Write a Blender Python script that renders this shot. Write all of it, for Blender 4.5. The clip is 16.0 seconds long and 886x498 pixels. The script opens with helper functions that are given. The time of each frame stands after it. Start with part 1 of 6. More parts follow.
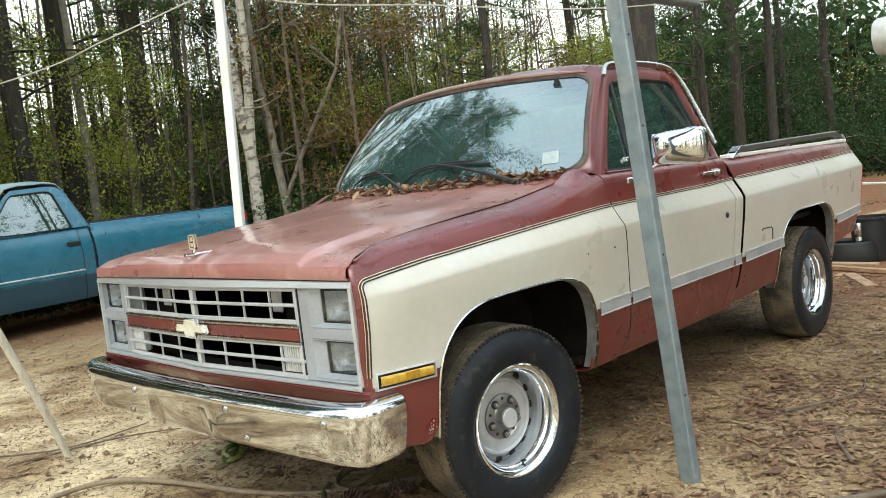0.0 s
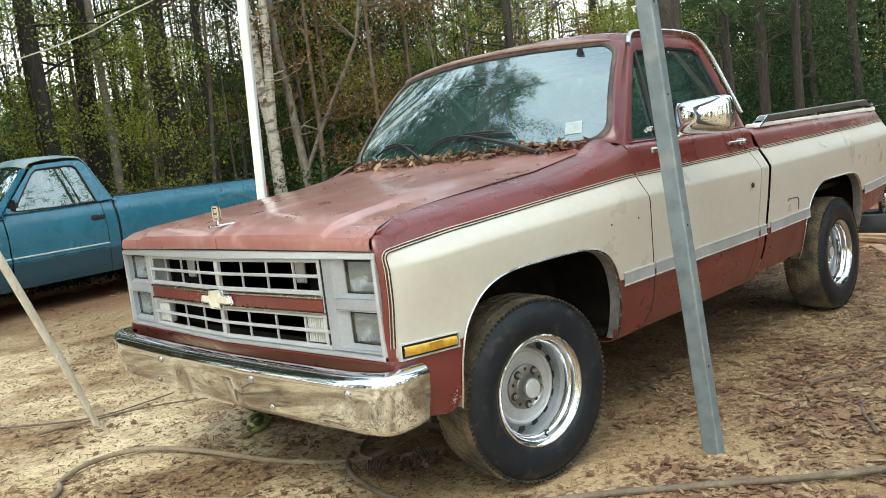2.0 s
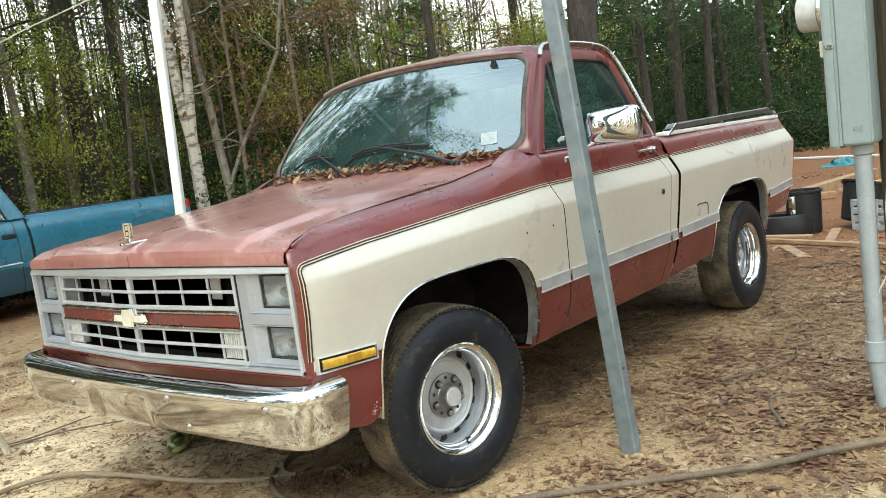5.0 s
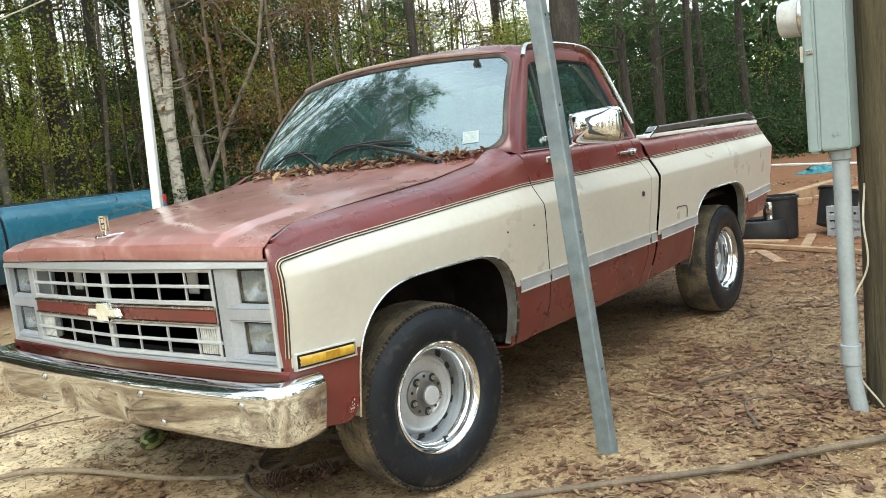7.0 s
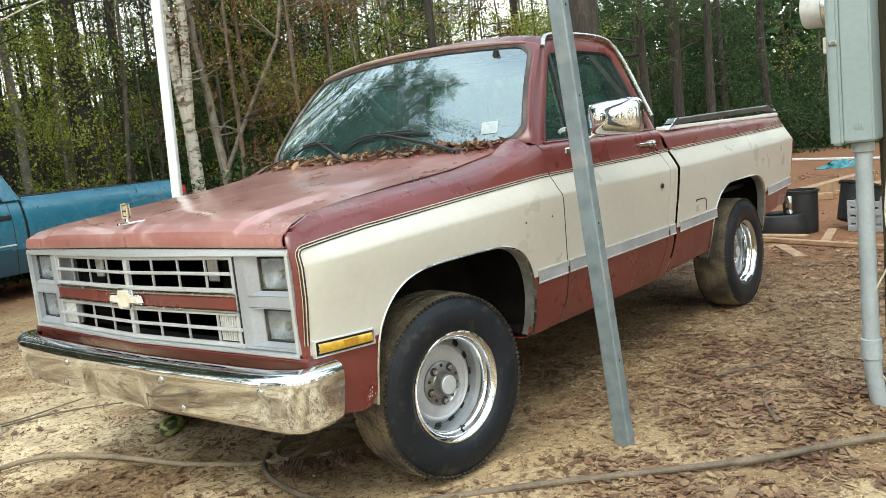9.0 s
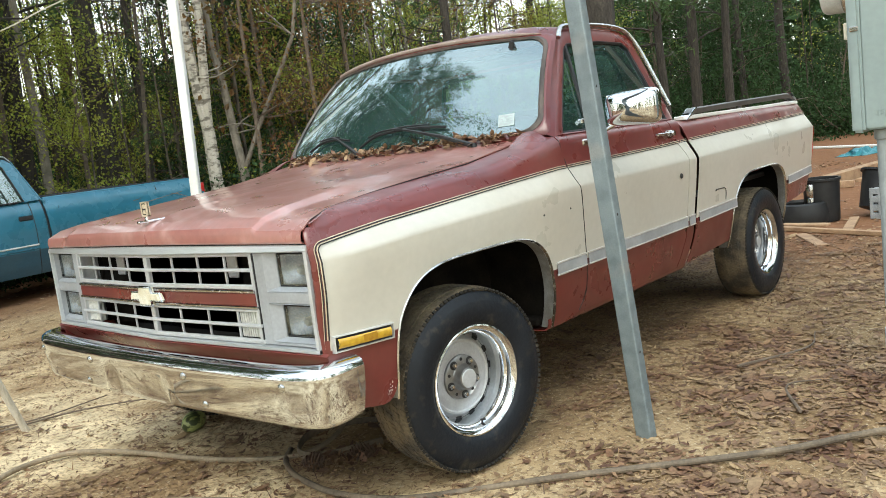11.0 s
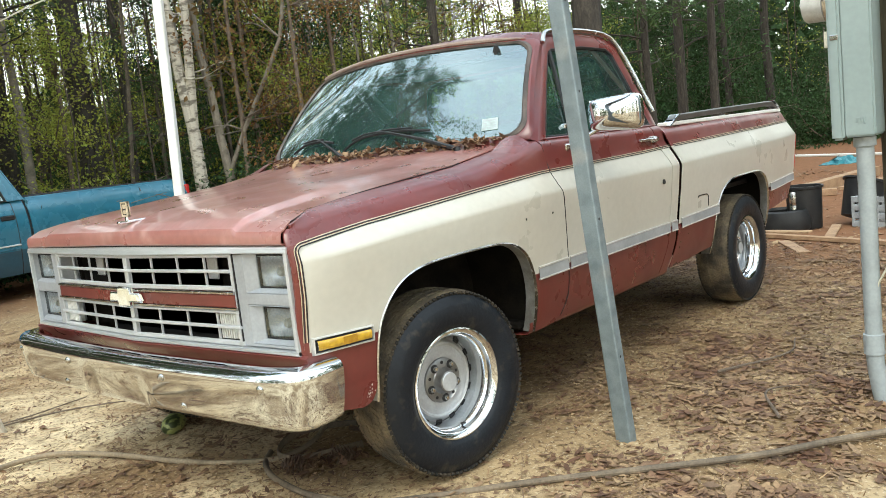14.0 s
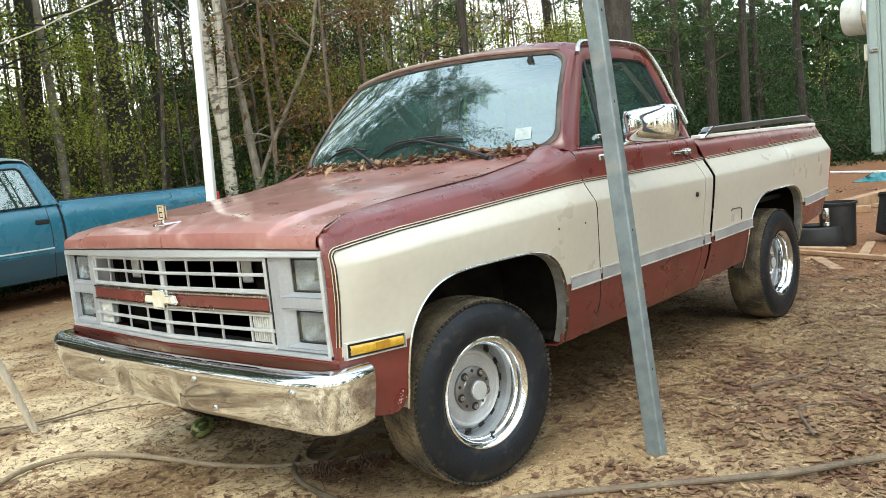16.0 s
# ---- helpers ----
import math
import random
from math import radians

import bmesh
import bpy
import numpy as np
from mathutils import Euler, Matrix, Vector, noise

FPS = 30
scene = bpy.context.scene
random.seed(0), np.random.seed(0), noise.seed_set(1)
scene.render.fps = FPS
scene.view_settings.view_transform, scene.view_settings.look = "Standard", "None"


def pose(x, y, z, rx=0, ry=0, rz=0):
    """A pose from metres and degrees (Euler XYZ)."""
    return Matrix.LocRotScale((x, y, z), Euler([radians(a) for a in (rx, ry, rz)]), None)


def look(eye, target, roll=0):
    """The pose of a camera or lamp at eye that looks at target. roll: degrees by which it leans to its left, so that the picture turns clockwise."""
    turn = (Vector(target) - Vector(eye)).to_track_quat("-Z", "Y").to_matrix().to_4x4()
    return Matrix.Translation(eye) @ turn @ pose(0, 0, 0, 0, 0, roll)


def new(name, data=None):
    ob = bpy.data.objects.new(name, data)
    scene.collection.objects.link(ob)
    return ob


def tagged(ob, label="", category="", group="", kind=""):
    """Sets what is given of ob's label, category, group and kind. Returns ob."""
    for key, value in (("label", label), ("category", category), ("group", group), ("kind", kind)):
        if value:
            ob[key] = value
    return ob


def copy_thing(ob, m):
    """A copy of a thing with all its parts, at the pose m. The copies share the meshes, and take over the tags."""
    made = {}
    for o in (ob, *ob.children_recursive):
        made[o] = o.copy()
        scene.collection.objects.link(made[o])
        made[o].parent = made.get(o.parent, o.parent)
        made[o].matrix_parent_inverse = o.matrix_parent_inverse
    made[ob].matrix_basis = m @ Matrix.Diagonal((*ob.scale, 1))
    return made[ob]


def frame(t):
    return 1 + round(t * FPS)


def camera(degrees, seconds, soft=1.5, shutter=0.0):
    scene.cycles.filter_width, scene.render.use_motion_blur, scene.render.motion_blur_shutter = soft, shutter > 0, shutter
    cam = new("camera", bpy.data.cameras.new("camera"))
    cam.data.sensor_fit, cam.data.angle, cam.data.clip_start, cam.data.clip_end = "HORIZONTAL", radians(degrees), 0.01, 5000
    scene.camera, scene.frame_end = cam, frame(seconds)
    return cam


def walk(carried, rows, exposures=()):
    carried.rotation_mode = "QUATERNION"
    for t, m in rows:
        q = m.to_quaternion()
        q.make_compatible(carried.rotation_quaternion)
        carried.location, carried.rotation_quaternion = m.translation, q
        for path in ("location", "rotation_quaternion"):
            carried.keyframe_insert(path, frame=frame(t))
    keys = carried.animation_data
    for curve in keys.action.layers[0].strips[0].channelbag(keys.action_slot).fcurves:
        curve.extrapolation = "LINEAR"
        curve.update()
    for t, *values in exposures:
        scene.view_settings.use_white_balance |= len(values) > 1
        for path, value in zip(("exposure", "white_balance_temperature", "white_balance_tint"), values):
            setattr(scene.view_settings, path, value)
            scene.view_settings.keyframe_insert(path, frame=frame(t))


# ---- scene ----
cam = camera(56.9, 16.0, soft=0.8)
PATH = [
    (0, (-2.264, -2.83, 1.297), (-0.834, -1.443, 1.117), -6.4),
    (0.5, (-2.262, -2.835, 1.296), (-0.856, -1.428, 1.085), -7.1),
    (1, (-2.265, -2.826, 1.292), (-0.883, -1.399, 1.063), -7.2),
    (1.5, (-2.267, -2.82, 1.29), (-0.888, -1.389, 1.067), -7.1),
    (2, (-2.269, -2.821, 1.291), (-0.884, -1.399, 1.051), -6.7),
    (2.5, (-2.269, -2.827, 1.293), (-0.843, -1.446, 1.046), -6.2),
    (3, (-2.257, -2.846, 1.293), (-0.778, -1.522, 1.051), -6.2),
    (3.5, (-2.247, -2.858, 1.289), (-0.742, -1.561, 1.057), -7.1),
    (4, (-2.249, -2.874, 1.287), (-0.744, -1.578, 1.048), -7.8),
    (4.5, (-2.251, -2.869, 1.29), (-0.75, -1.57, 1.05), -7.8),
    (4.7, (-2.252, -2.871, 1.29), (-0.751, -1.572, 1.052), -7.7),
    (6.8, (-2.252, -2.853, 1.279), (-0.725, -1.582, 1.053), -6.5),
    (7, (-2.248, -2.857, 1.278), (-0.711, -1.599, 1.038), -6.5),
    (7.5, (-2.249, -2.864, 1.269), (-0.717, -1.608, 0.995), -6.7),
    (8, (-2.249, -2.862, 1.267), (-0.723, -1.597, 1.002), -6.7),
    (8.5, (-2.259, -2.859, 1.266), (-0.742, -1.581, 1.01), -6.4),
    (9, (-2.259, -2.854, 1.267), (-0.75, -1.566, 1.015), -6.2),
    (11.5, (-2.257, -2.851, 1.265), (-0.786, -1.522, 1.001), -7.3),
    (12, (-2.257, -2.851, 1.258), (-0.793, -1.515, 0.99), -7.2),
    (12.5, (-2.258, -2.843, 1.255), (-0.8, -1.505, 0.968), -6.8),
    (13, (-2.245, -2.848, 1.253), (-0.756, -1.543, 0.963), -6.6),
    (13.5, (-2.24, -2.864, 1.26), (-0.737, -1.573, 0.991), -6.7),
    (14, (-2.245, -2.865, 1.259), (-0.744, -1.568, 1.004), -6.5),
    (14.5, (-2.256, -2.857, 1.257), (-0.762, -1.547, 1.024), -6.0),
    (15, (-2.256, -2.855, 1.257), (-0.768, -1.537, 1.039), -6.0),
    (15.5, (-2.256, -2.849, 1.256), (-0.78, -1.519, 1.033), -5.9),
    (16, (-2.265, -2.844, 1.247), (-0.799, -1.501, 1.027), -5.7),
]
EXPOSURES = [(0, 1.33, 6400, 2), (3, 1.40, 6400, 2), (7, 1.49, 6400, 2), (9, 1.49, 6400, 2), (12, 1.42, 6400, 2), (13, 1.42, 6400, 2), (14.5, 1.54, 6400, 2), (16, 1.54, 6400, 2)]
walk(cam, [(t, look(eye, target, roll)) for t, eye, target, roll in PATH], EXPOSURES)

# ---- world, sun and sky ----
world = bpy.data.worlds.new("sky")
scene.world = world
world.use_nodes = True
wn = world.node_tree.nodes
sky = wn.new("ShaderNodeTexSky")
sky.sky_type = "NISHITA"
sky.sun_disc = False
sky.sun_elevation = radians(49)
sky.sun_rotation = radians(243)
sky.air_density = 1.0
sky.dust_density = 2.5
sky.ozone_density = 1.0
wn["Background"].inputs[1].default_value = 0.15
# a bright veil of cloud thins and thickens over the blue
cloud = wn.new("ShaderNodeTexNoise")
cloud.inputs["Scale"].default_value, cloud.inputs["Detail"].default_value = 2.2, 5
thick = wn.new("ShaderNodeMapRange")
thick.inputs[1].default_value, thick.inputs[2].default_value, thick.inputs[3].default_value, thick.inputs[4].default_value = 0.35, 0.65, 0.45, 0.9
veil = wn.new("ShaderNodeMix")
veil.data_type = "RGBA"
wl = world.node_tree.links
gen = wn.new("ShaderNodeTexCoord").outputs["Generated"]
wl.new(gen, cloud.inputs["Vector"])
# warm haze low down, cooler cloud overhead
height = wn.new("ShaderNodeSeparateXYZ")
wl.new(gen, height.inputs[0])
rise = wn.new("ShaderNodeMapRange")
rise.inputs[1].default_value, rise.inputs[2].default_value = 0.05, 0.65
wl.new(height.outputs[2], rise.inputs[0])
haze = wn.new("ShaderNodeMix")
haze.data_type = "RGBA"
haze.inputs[6].default_value, haze.inputs[7].default_value = (6.6, 6.2, 5.1, 1), (5.4, 5.9, 6.5, 1)
wl.new(rise.outputs[0], haze.inputs[0])
wl.new(haze.outputs[2], veil.inputs[7])
wl.new(cloud.outputs[0], thick.inputs[0])
wl.new(thick.outputs[0], veil.inputs[0])
wl.new(sky.outputs[0], veil.inputs[6])
wl.new(veil.outputs[2], wn["Background"].inputs[0])
sun = new("sun", bpy.data.lights.new("sun", "SUN"))
sun.data.energy, sun.data.angle, sun.data.color = 0.55, radians(30), (1.0, 0.95, 0.86)
sun.matrix_world = look((-10, -5, 13), (0, 0, 0))


# ---- materials ----
def mat(name, colour, rough=0.6, metal=0.0, tint=None, scale=6.0, detail=6.0, mix=(0.4, 0.65), bump=0.0, bump_scale=40.0, fine=0.15, coat=0.0,
        coords="Object", spec=0.5, rough_var=0.0, third=None, third_scale=1.5, third_mix=(0.55, 0.7), stretch=None, vary=0.0, translucent=0.0):
    """A surface with two scales of colour variation, roughness variation and relief."""
    m = bpy.data.materials.new(name)
    m.use_nodes = True
    nt = m.node_tree
    n, l = nt.nodes, nt.links
    b = n["Principled BSDF"]
    b.inputs["Roughness"].default_value = rough
    b.inputs["Metallic"].default_value = metal
    b.inputs["Coat Weight"].default_value = coat
    b.inputs["Coat Roughness"].default_value = 0.08
    b.inputs["Specular IOR Level"].default_value = spec
    tc = n.new("ShaderNodeTexCoord")
    vec = tc.outputs[coords]
    if stretch:
        mp = n.new("ShaderNodeMapping")
        mp.inputs["Scale"].default_value = stretch
        l.new(vec, mp.inputs[0])
        vec = mp.outputs[0]

    def noise_at(s, d=6.0):
        t = n.new("ShaderNodeTexNoise")
        t.inputs["Scale"].default_value = s
        t.inputs["Detail"].default_value = d
        l.new(vec, t.inputs["Vector"])
        return t.outputs[0]

    def band(v, lo, hi):
        r = n.new("ShaderNodeMapRange")
        r.inputs[1].default_value, r.inputs[2].default_value = lo, hi
        l.new(v, r.inputs[0])
        return r.outputs[0]

    def blend(f, a, c, kind="MIX"):
        x = n.new("ShaderNodeMix")
        x.data_type, x.blend_type = "RGBA", kind
        if isinstance(f, float):
            x.inputs[0].default_value = f
        else:
            l.new(f, x.inputs[0])
        for k, v in ((6, a), (7, c)):
            if isinstance(v, tuple):
                x.inputs[k].default_value = (*v, 1)
            else:
                l.new(v, x.inputs[k])
        return x.outputs[2]

    tint = tint or tuple(c * 0.75 for c in colour)
    col = blend(band(noise_at(scale, detail), *mix), colour, tint)
    if third:
        col = blend(band(noise_at(third_scale, 5), *third_mix), col, third)
    if fine:
        g = n.new("ShaderNodeMapRange")
        g.inputs[1].default_value, g.inputs[2].default_value = 0.3, 0.7
        g.inputs[3].default_value, g.inputs[4].default_value = 1 - fine, 1 + fine
        l.new(noise_at(scale * 14, 3), g.inputs[0])
        cb = n.new("ShaderNodeCombineColor")
        for k in range(3):
            l.new(g.outputs[0], cb.inputs[k])
        col = blend(1.0, col, cb.outputs[0], "MULTIPLY")
    if vary:
        rnd = n.new("ShaderNodeNewGeometry").outputs["Random Per Island"]
        hs = n.new("ShaderNodeHueSaturation")
        v = n.new("ShaderNodeMapRange")
        v.inputs[3].default_value, v.inputs[4].default_value = 1 - vary, 1 + vary
        l.new(rnd, v.inputs[0])
        l.new(v.outputs[0], hs.inputs["Value"])
        hv = n.new("ShaderNodeMapRange")
        hv.inputs[3].default_value, hv.inputs[4].default_value = 0.5 - vary * 0.015, 0.5 + vary * 0.03
        l.new(rnd, hv.inputs[0])
        l.new(hv.outputs[0], hs.inputs["Hue"])
        l.new(col, hs.inputs["Color"])
        col = hs.outputs[0]
    l.new(col, b.inputs["Base Color"])
    if rough_var:
        r = n.new("ShaderNodeMapRange")
        r.inputs[1].default_value, r.inputs[2].default_value = 0.3, 0.7
        r.inputs[3].default_value, r.inputs[4].default_value = max(rough - rough_var, 0.02), min(rough + rough_var, 1)
        l.new(noise_at(scale * 2.3, 5), r.inputs[0])
        l.new(r.outputs[0], b.inputs["Roughness"])
    if bump:
        bp = n.new("ShaderNodeBump")
        bp.inputs["Strength"].default_value = bump
        bp.inputs["Distance"].default_value = 0.02
        l.new(noise_at(bump_scale, 5), bp.inputs["Height"])
        l.new(bp.outputs[0], b.inputs["Normal"])
    if translucent:
        tr = n.new("ShaderNodeBsdfTranslucent")
        l.new(col, tr.inputs[0])
        ms = n.new("ShaderNodeMixShader")
        ms.inputs[0].default_value = translucent
        l.new(b.outputs[0], ms.inputs[1])
        l.new(tr.outputs[0], ms.inputs[2])
        l.new(ms.outputs[0], n["Material Output"].inputs[0])
    return m


def glass(name, colour=(0.75, 0.9, 0.86), rough=0.0, gain=2.3, least=0.10, teal_haze=0.0):
    """A thin tinted pane: part see-through, part mirror by its angle."""
    m = bpy.data.materials.new(name)
    m.use_nodes = True
    n, l = m.node_tree.nodes, m.node_tree.links
    tr = n.new("ShaderNodeBsdfTransparent")
    tr.inputs[0].default_value = (*colour, 1)
    gl = n.new("ShaderNodeBsdfGlossy")
    gl.inputs["Roughness"].default_value = rough
    gl.inputs[0].default_value = (0.88, 0.98, 0.99, 1)
    fr = n.new("ShaderNodeFresnel")
    fr.inputs[0].default_value = 1.75
    ad = n.new("ShaderNodeMath")
    ad.operation = "MULTIPLY_ADD"
    ad.inputs[1].default_value, ad.inputs[2].default_value = gain, least
    l.new(fr.outputs[0], ad.inputs[0])
    ms = n.new("ShaderNodeMixShader")
    l.new(ad.outputs[0], ms.inputs[0])
    l.new(tr.outputs[0], ms.inputs[1])
    l.new(gl.outputs[0], ms.inputs[2])
    # teal film paints dust haze and the green of reflected trees into the glass
    film = n.new("ShaderNodeBsdfDiffuse")
    film.inputs[0].default_value = (0.24, 0.46, 0.42, 1)
    thick_ = n.new("ShaderNodeTexNoise")
    thick_.inputs["Scale"].default_value, thick_.inputs["Detail"].default_value = 3.0, 5
    amount = n.new("ShaderNodeMath")
    amount.operation = "MULTIPLY"
    amount.inputs[1].default_value = 2 * teal_haze
    l.new(thick_.outputs[0], amount.inputs[0])
    hazed = n.new("ShaderNodeMixShader")
    l.new(amount.outputs[0], hazed.inputs[0])
    l.new(ms.outputs[0], hazed.inputs[1])
    l.new(film.outputs[0], hazed.inputs[2])
    l.new(hazed.outputs[0], n["Material Output"].inputs[0])
    return m


RED = mat("red_paint", (0.140, 0.023, 0.019), 0.32, tint=(0.110, 0.019, 0.019), scale=3, fine=0.06, coat=0.35, rough_var=0.10, third=(0.155, 0.042, 0.033), third_scale=2.2, third_mix=(0.42, 0.9))
HOOD = mat("faded_red_paint", (0.365, 0.165, 0.140), 0.34, tint=(0.305, 0.118, 0.099), scale=2.6, fine=0.08, coat=0.7, spec=0.6, rough_var=0.10, third=(0.44, 0.245, 0.21), third_scale=7.0, third_mix=(0.55, 0.74))
CREAM = mat("cream_paint", (0.53, 0.512, 0.45), 0.34, tint=(0.51, 0.488, 0.425), scale=2.4, fine=0.03, coat=0.45, rough_var=0.08, third=(0.50, 0.455, 0.375), third_scale=1.1, third_mix=(0.5, 1.0))
CHROME = mat("chrome", (0.77, 0.80, 0.83), 0.06, 1.0, tint=(0.67, 0.69, 0.71), scale=9, fine=0.05, rough_var=0.05, bump=0.03, bump_scale=5)
DULL = mat("dull_chrome", (0.62, 0.62, 0.61), 0.22, 1.0, tint=(0.48, 0.46, 0.43), scale=14, fine=0.08, rough_var=0.08)
SILVER = mat("silver_paint", (0.55, 0.565, 0.58), 0.32, 0.3, tint=(0.47, 0.485, 0.50), scale=7, fine=0.06)
WHEELGREY = mat("wheel_silver_paint", (0.42, 0.43, 0.44), 0.40, 0.25, tint=(0.33, 0.33, 0.33), scale=9, fine=0.07)
CAPGREY = mat("grey_cap_metal", (0.24, 0.24, 0.24), 0.30, 0.75, tint=(0.16, 0.155, 0.15), scale=20, fine=0.08)
TRIM = mat("bright_trim", (0.72, 0.72, 0.70), 0.28, 0.5, tint=(0.6, 0.6, 0.58), scale=20, fine=0.05)
MOULD = mat("grey_moulding", (0.42, 0.44, 0.46), 0.42, 0.3, tint=(0.32, 0.34, 0.36), scale=5, fine=0.06)
BLACK = mat("black_plastic", (0.014, 0.014, 0.015), 0.5, tint=(0.024, 0.024, 0.024), scale=10, spec=0.35)
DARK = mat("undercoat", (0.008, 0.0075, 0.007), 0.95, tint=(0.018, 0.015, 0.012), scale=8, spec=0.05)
MUDRUBBER = mat("muddy_rubber", (0.026, 0.024, 0.021), 0.8, tint=(0.075, 0.06, 0.042), scale=16, fine=0.2, mix=(0.5, 0.7), spec=0.2)
RUBBER = mat("tyre_rubber", (0.0060, 0.0082, 0.0125), 0.45, spec=0.32, tint=(0.010, 0.013, 0.018), scale=6, fine=0.15, bump=0.15, bump_scale=60, third=(0.05, 0.043, 0.034), third_scale=22, third_mix=(0.58, 0.80))
TREAD = mat("muddy_tread", (0.20, 0.155, 0.095), 0.9, tint=(0.055, 0.047, 0.038), scale=7, fine=0.25, bump=0.5, bump_scale=50)
GASKET = mat("weathered_gasket", (0.05, 0.042, 0.038), 0.6, tint=(0.11, 0.085, 0.07), scale=12)
TAN = mat("tan_pinstripe", (0.60, 0.50, 0.36), 0.45, scale=20)
GLASS = glass("tinted_glass", (0.52, 0.78, 0.70), teal_haze=0.06)
CLEAR = glass("clear_lens", (0.95, 0.97, 0.98), 0.06, 0.8, 0.05)
AMBER = mat("amber_lens", (0.56, 0.35, 0.03), 0.16, tint=(0.46, 0.27, 0.025), scale=60, coat=0.5)
LAMP = mat("lamp_reflector", (0.58, 0.62, 0.67), 0.25, 0.35, tint=(0.45, 0.48, 0.52), scale=12, bump=0.12, bump_scale=26)
BRIGHT = mat("brushed_aluminium", (0.74, 0.76, 0.78), 0.30, 0.7, tint=(0.64, 0.655, 0.67), scale=12, fine=0.06, stretch=(1, 0.2, 4))
PANEL = mat("grey_silver_paint", (0.37, 0.39, 0.415), 0.38, 0.25, tint=(0.32, 0.335, 0.355), scale=7, fine=0.06, rough_var=0.08)
FLANGE = mat("dusty_grey_flange", (0.30, 0.30, 0.295), 0.5, 0.4, tint=(0.19, 0.18, 0.165), scale=14, fine=0.12)
AMBER_DARK = mat("deep_amber_lens", (0.42, 0.23, 0.02), 0.2, tint=(0.34, 0.17, 0.015), scale=60, coat=0.5)
RIBBED = mat("ribbed_lens", (0.60, 0.60, 0.57), 0.25, tint=(0.48, 0.48, 0.45), scale=30)
IVORY = mat("ivory_enamel", (0.70, 0.67, 0.56), 0.35, tint=(0.6, 0.54, 0.38), scale=20)
TEAL = mat("teal_vinyl", (0.06, 0.11, 0.11), 0.6, tint=(0.04, 0.075, 0.075), scale=8)
BLUE = mat("teal_blue_paint", (0.025, 0.140, 0.212), 0.28, 0.1, tint=(0.031, 0.164, 0.248), scale=2, fine=0.05, coat=0.7, rough_var=0.08)
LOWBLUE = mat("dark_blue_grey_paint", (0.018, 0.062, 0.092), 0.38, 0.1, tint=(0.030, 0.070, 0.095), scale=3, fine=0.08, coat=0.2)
PALEBLUE = mat("sun_faded_blue_paint", (0.40, 0.49, 0.50), 0.55, tint=(0.22, 0.37, 0.41), scale=2.5, fine=0.06)
TAIL = mat("red_lens", (0.45, 0.02, 0.02), 0.2, tint=(0.35, 0.015, 0.015), scale=20, coat=0.5)
WHITE = mat("white_paint", (0.78, 0.78, 0.75), 0.5, tint=(0.68, 0.67, 0.62), scale=4, fine=0.05)
GALV = mat("galvanised_steel", (0.23, 0.275, 0.29), 0.5, 0.4, tint=(0.17, 0.205, 0.22), scale=16, fine=0.10, rough_var=0.12, third=(0.30, 0.31, 0.30), third_scale=5)
BOXGREEN = mat("pale_green_enamel", (0.265, 0.325, 0.32), 0.40, tint=(0.23, 0.285, 0.28), scale=3, fine=0.04, rough_var=0.08)
PVC = mat("grey_conduit", (0.33, 0.365, 0.375), 0.5, tint=(0.27, 0.30, 0.305), scale=6, fine=0.06)
POLEWOOD = mat("treated_pole_wood", (0.085, 0.070, 0.036), 0.9, tint=(0.045, 0.037, 0.020), scale=5, fine=0.25, bump=0.5, bump_scale=14, stretch=(4, 4, 0.35))
OLDWOOD = mat("weathered_wood", (0.60, 0.55, 0.46), 0.85, tint=(0.45, 0.40, 0.31), scale=10, fine=0.2, bump=0.2, bump_scale=30, stretch=(5, 5, 0.6))
PLANK = mat("sawn_pine", (0.40, 0.26, 0.15), 0.8, tint=(0.27, 0.165, 0.095), scale=8, fine=0.15)
HOSE_TAN = mat("tan_hose", (0.30, 0.235, 0.155), 0.75, tint=(0.19, 0.15, 0.10), scale=7, fine=0.2, bump=0.1)
HOSE = mat("muddy_hose", (0.185, 0.142, 0.095), 0.75, tint=(0.080, 0.062, 0.044), scale=7, fine=0.2, bump=0.1)
BARK = mat("pine_bark", (0.060, 0.051, 0.041), 0.95, tint=(0.018, 0.016, 0.013), scale=9, fine=0.45, bump=1.0, bump_scale=13, stretch=(1.8, 1.8, 0.45), third=(0.075, 0.062, 0.046), third_scale=9)
GREYBARK = mat("grey_bark", (0.24, 0.21, 0.165), 0.9, tint=(0.15, 0.13, 0.10), scale=8, fine=0.2, bump=0.4, bump_scale=20)
BIRCH = mat("pale_birch_bark", (0.50, 0.46, 0.38), 0.85, tint=(0.17, 0.15, 0.12), scale=7, fine=0.2, bump=0.3, bump_scale=20, mix=(0.5, 0.62), stretch=(1, 1, 2.2))
STEM = mat("young_bark", (0.12, 0.10, 0.076), 0.9, tint=(0.06, 0.05, 0.04), scale=6, fine=0.25, bump=0.3, bump_scale=20, spec=0.1)
TWIG = mat("twig_bark", (0.17, 0.13, 0.095), 0.9, tint=(0.10, 0.075, 0.055), scale=10, fine=0.2)
NEEDLES = mat("pine_needles", (0.078, 0.116, 0.038), 0.6, spec=0.2, tint=(0.055, 0.090, 0.030), scale=0.8, fine=0.2, vary=0.45, translucent=0.35)
EVERGREEN = mat("dark_evergreen_leaves", (0.052, 0.090, 0.031), 0.7, tint=(0.033, 0.062, 0.023), spec=0.2, scale=0.8, fine=0.2, vary=0.5, translucent=0.3)
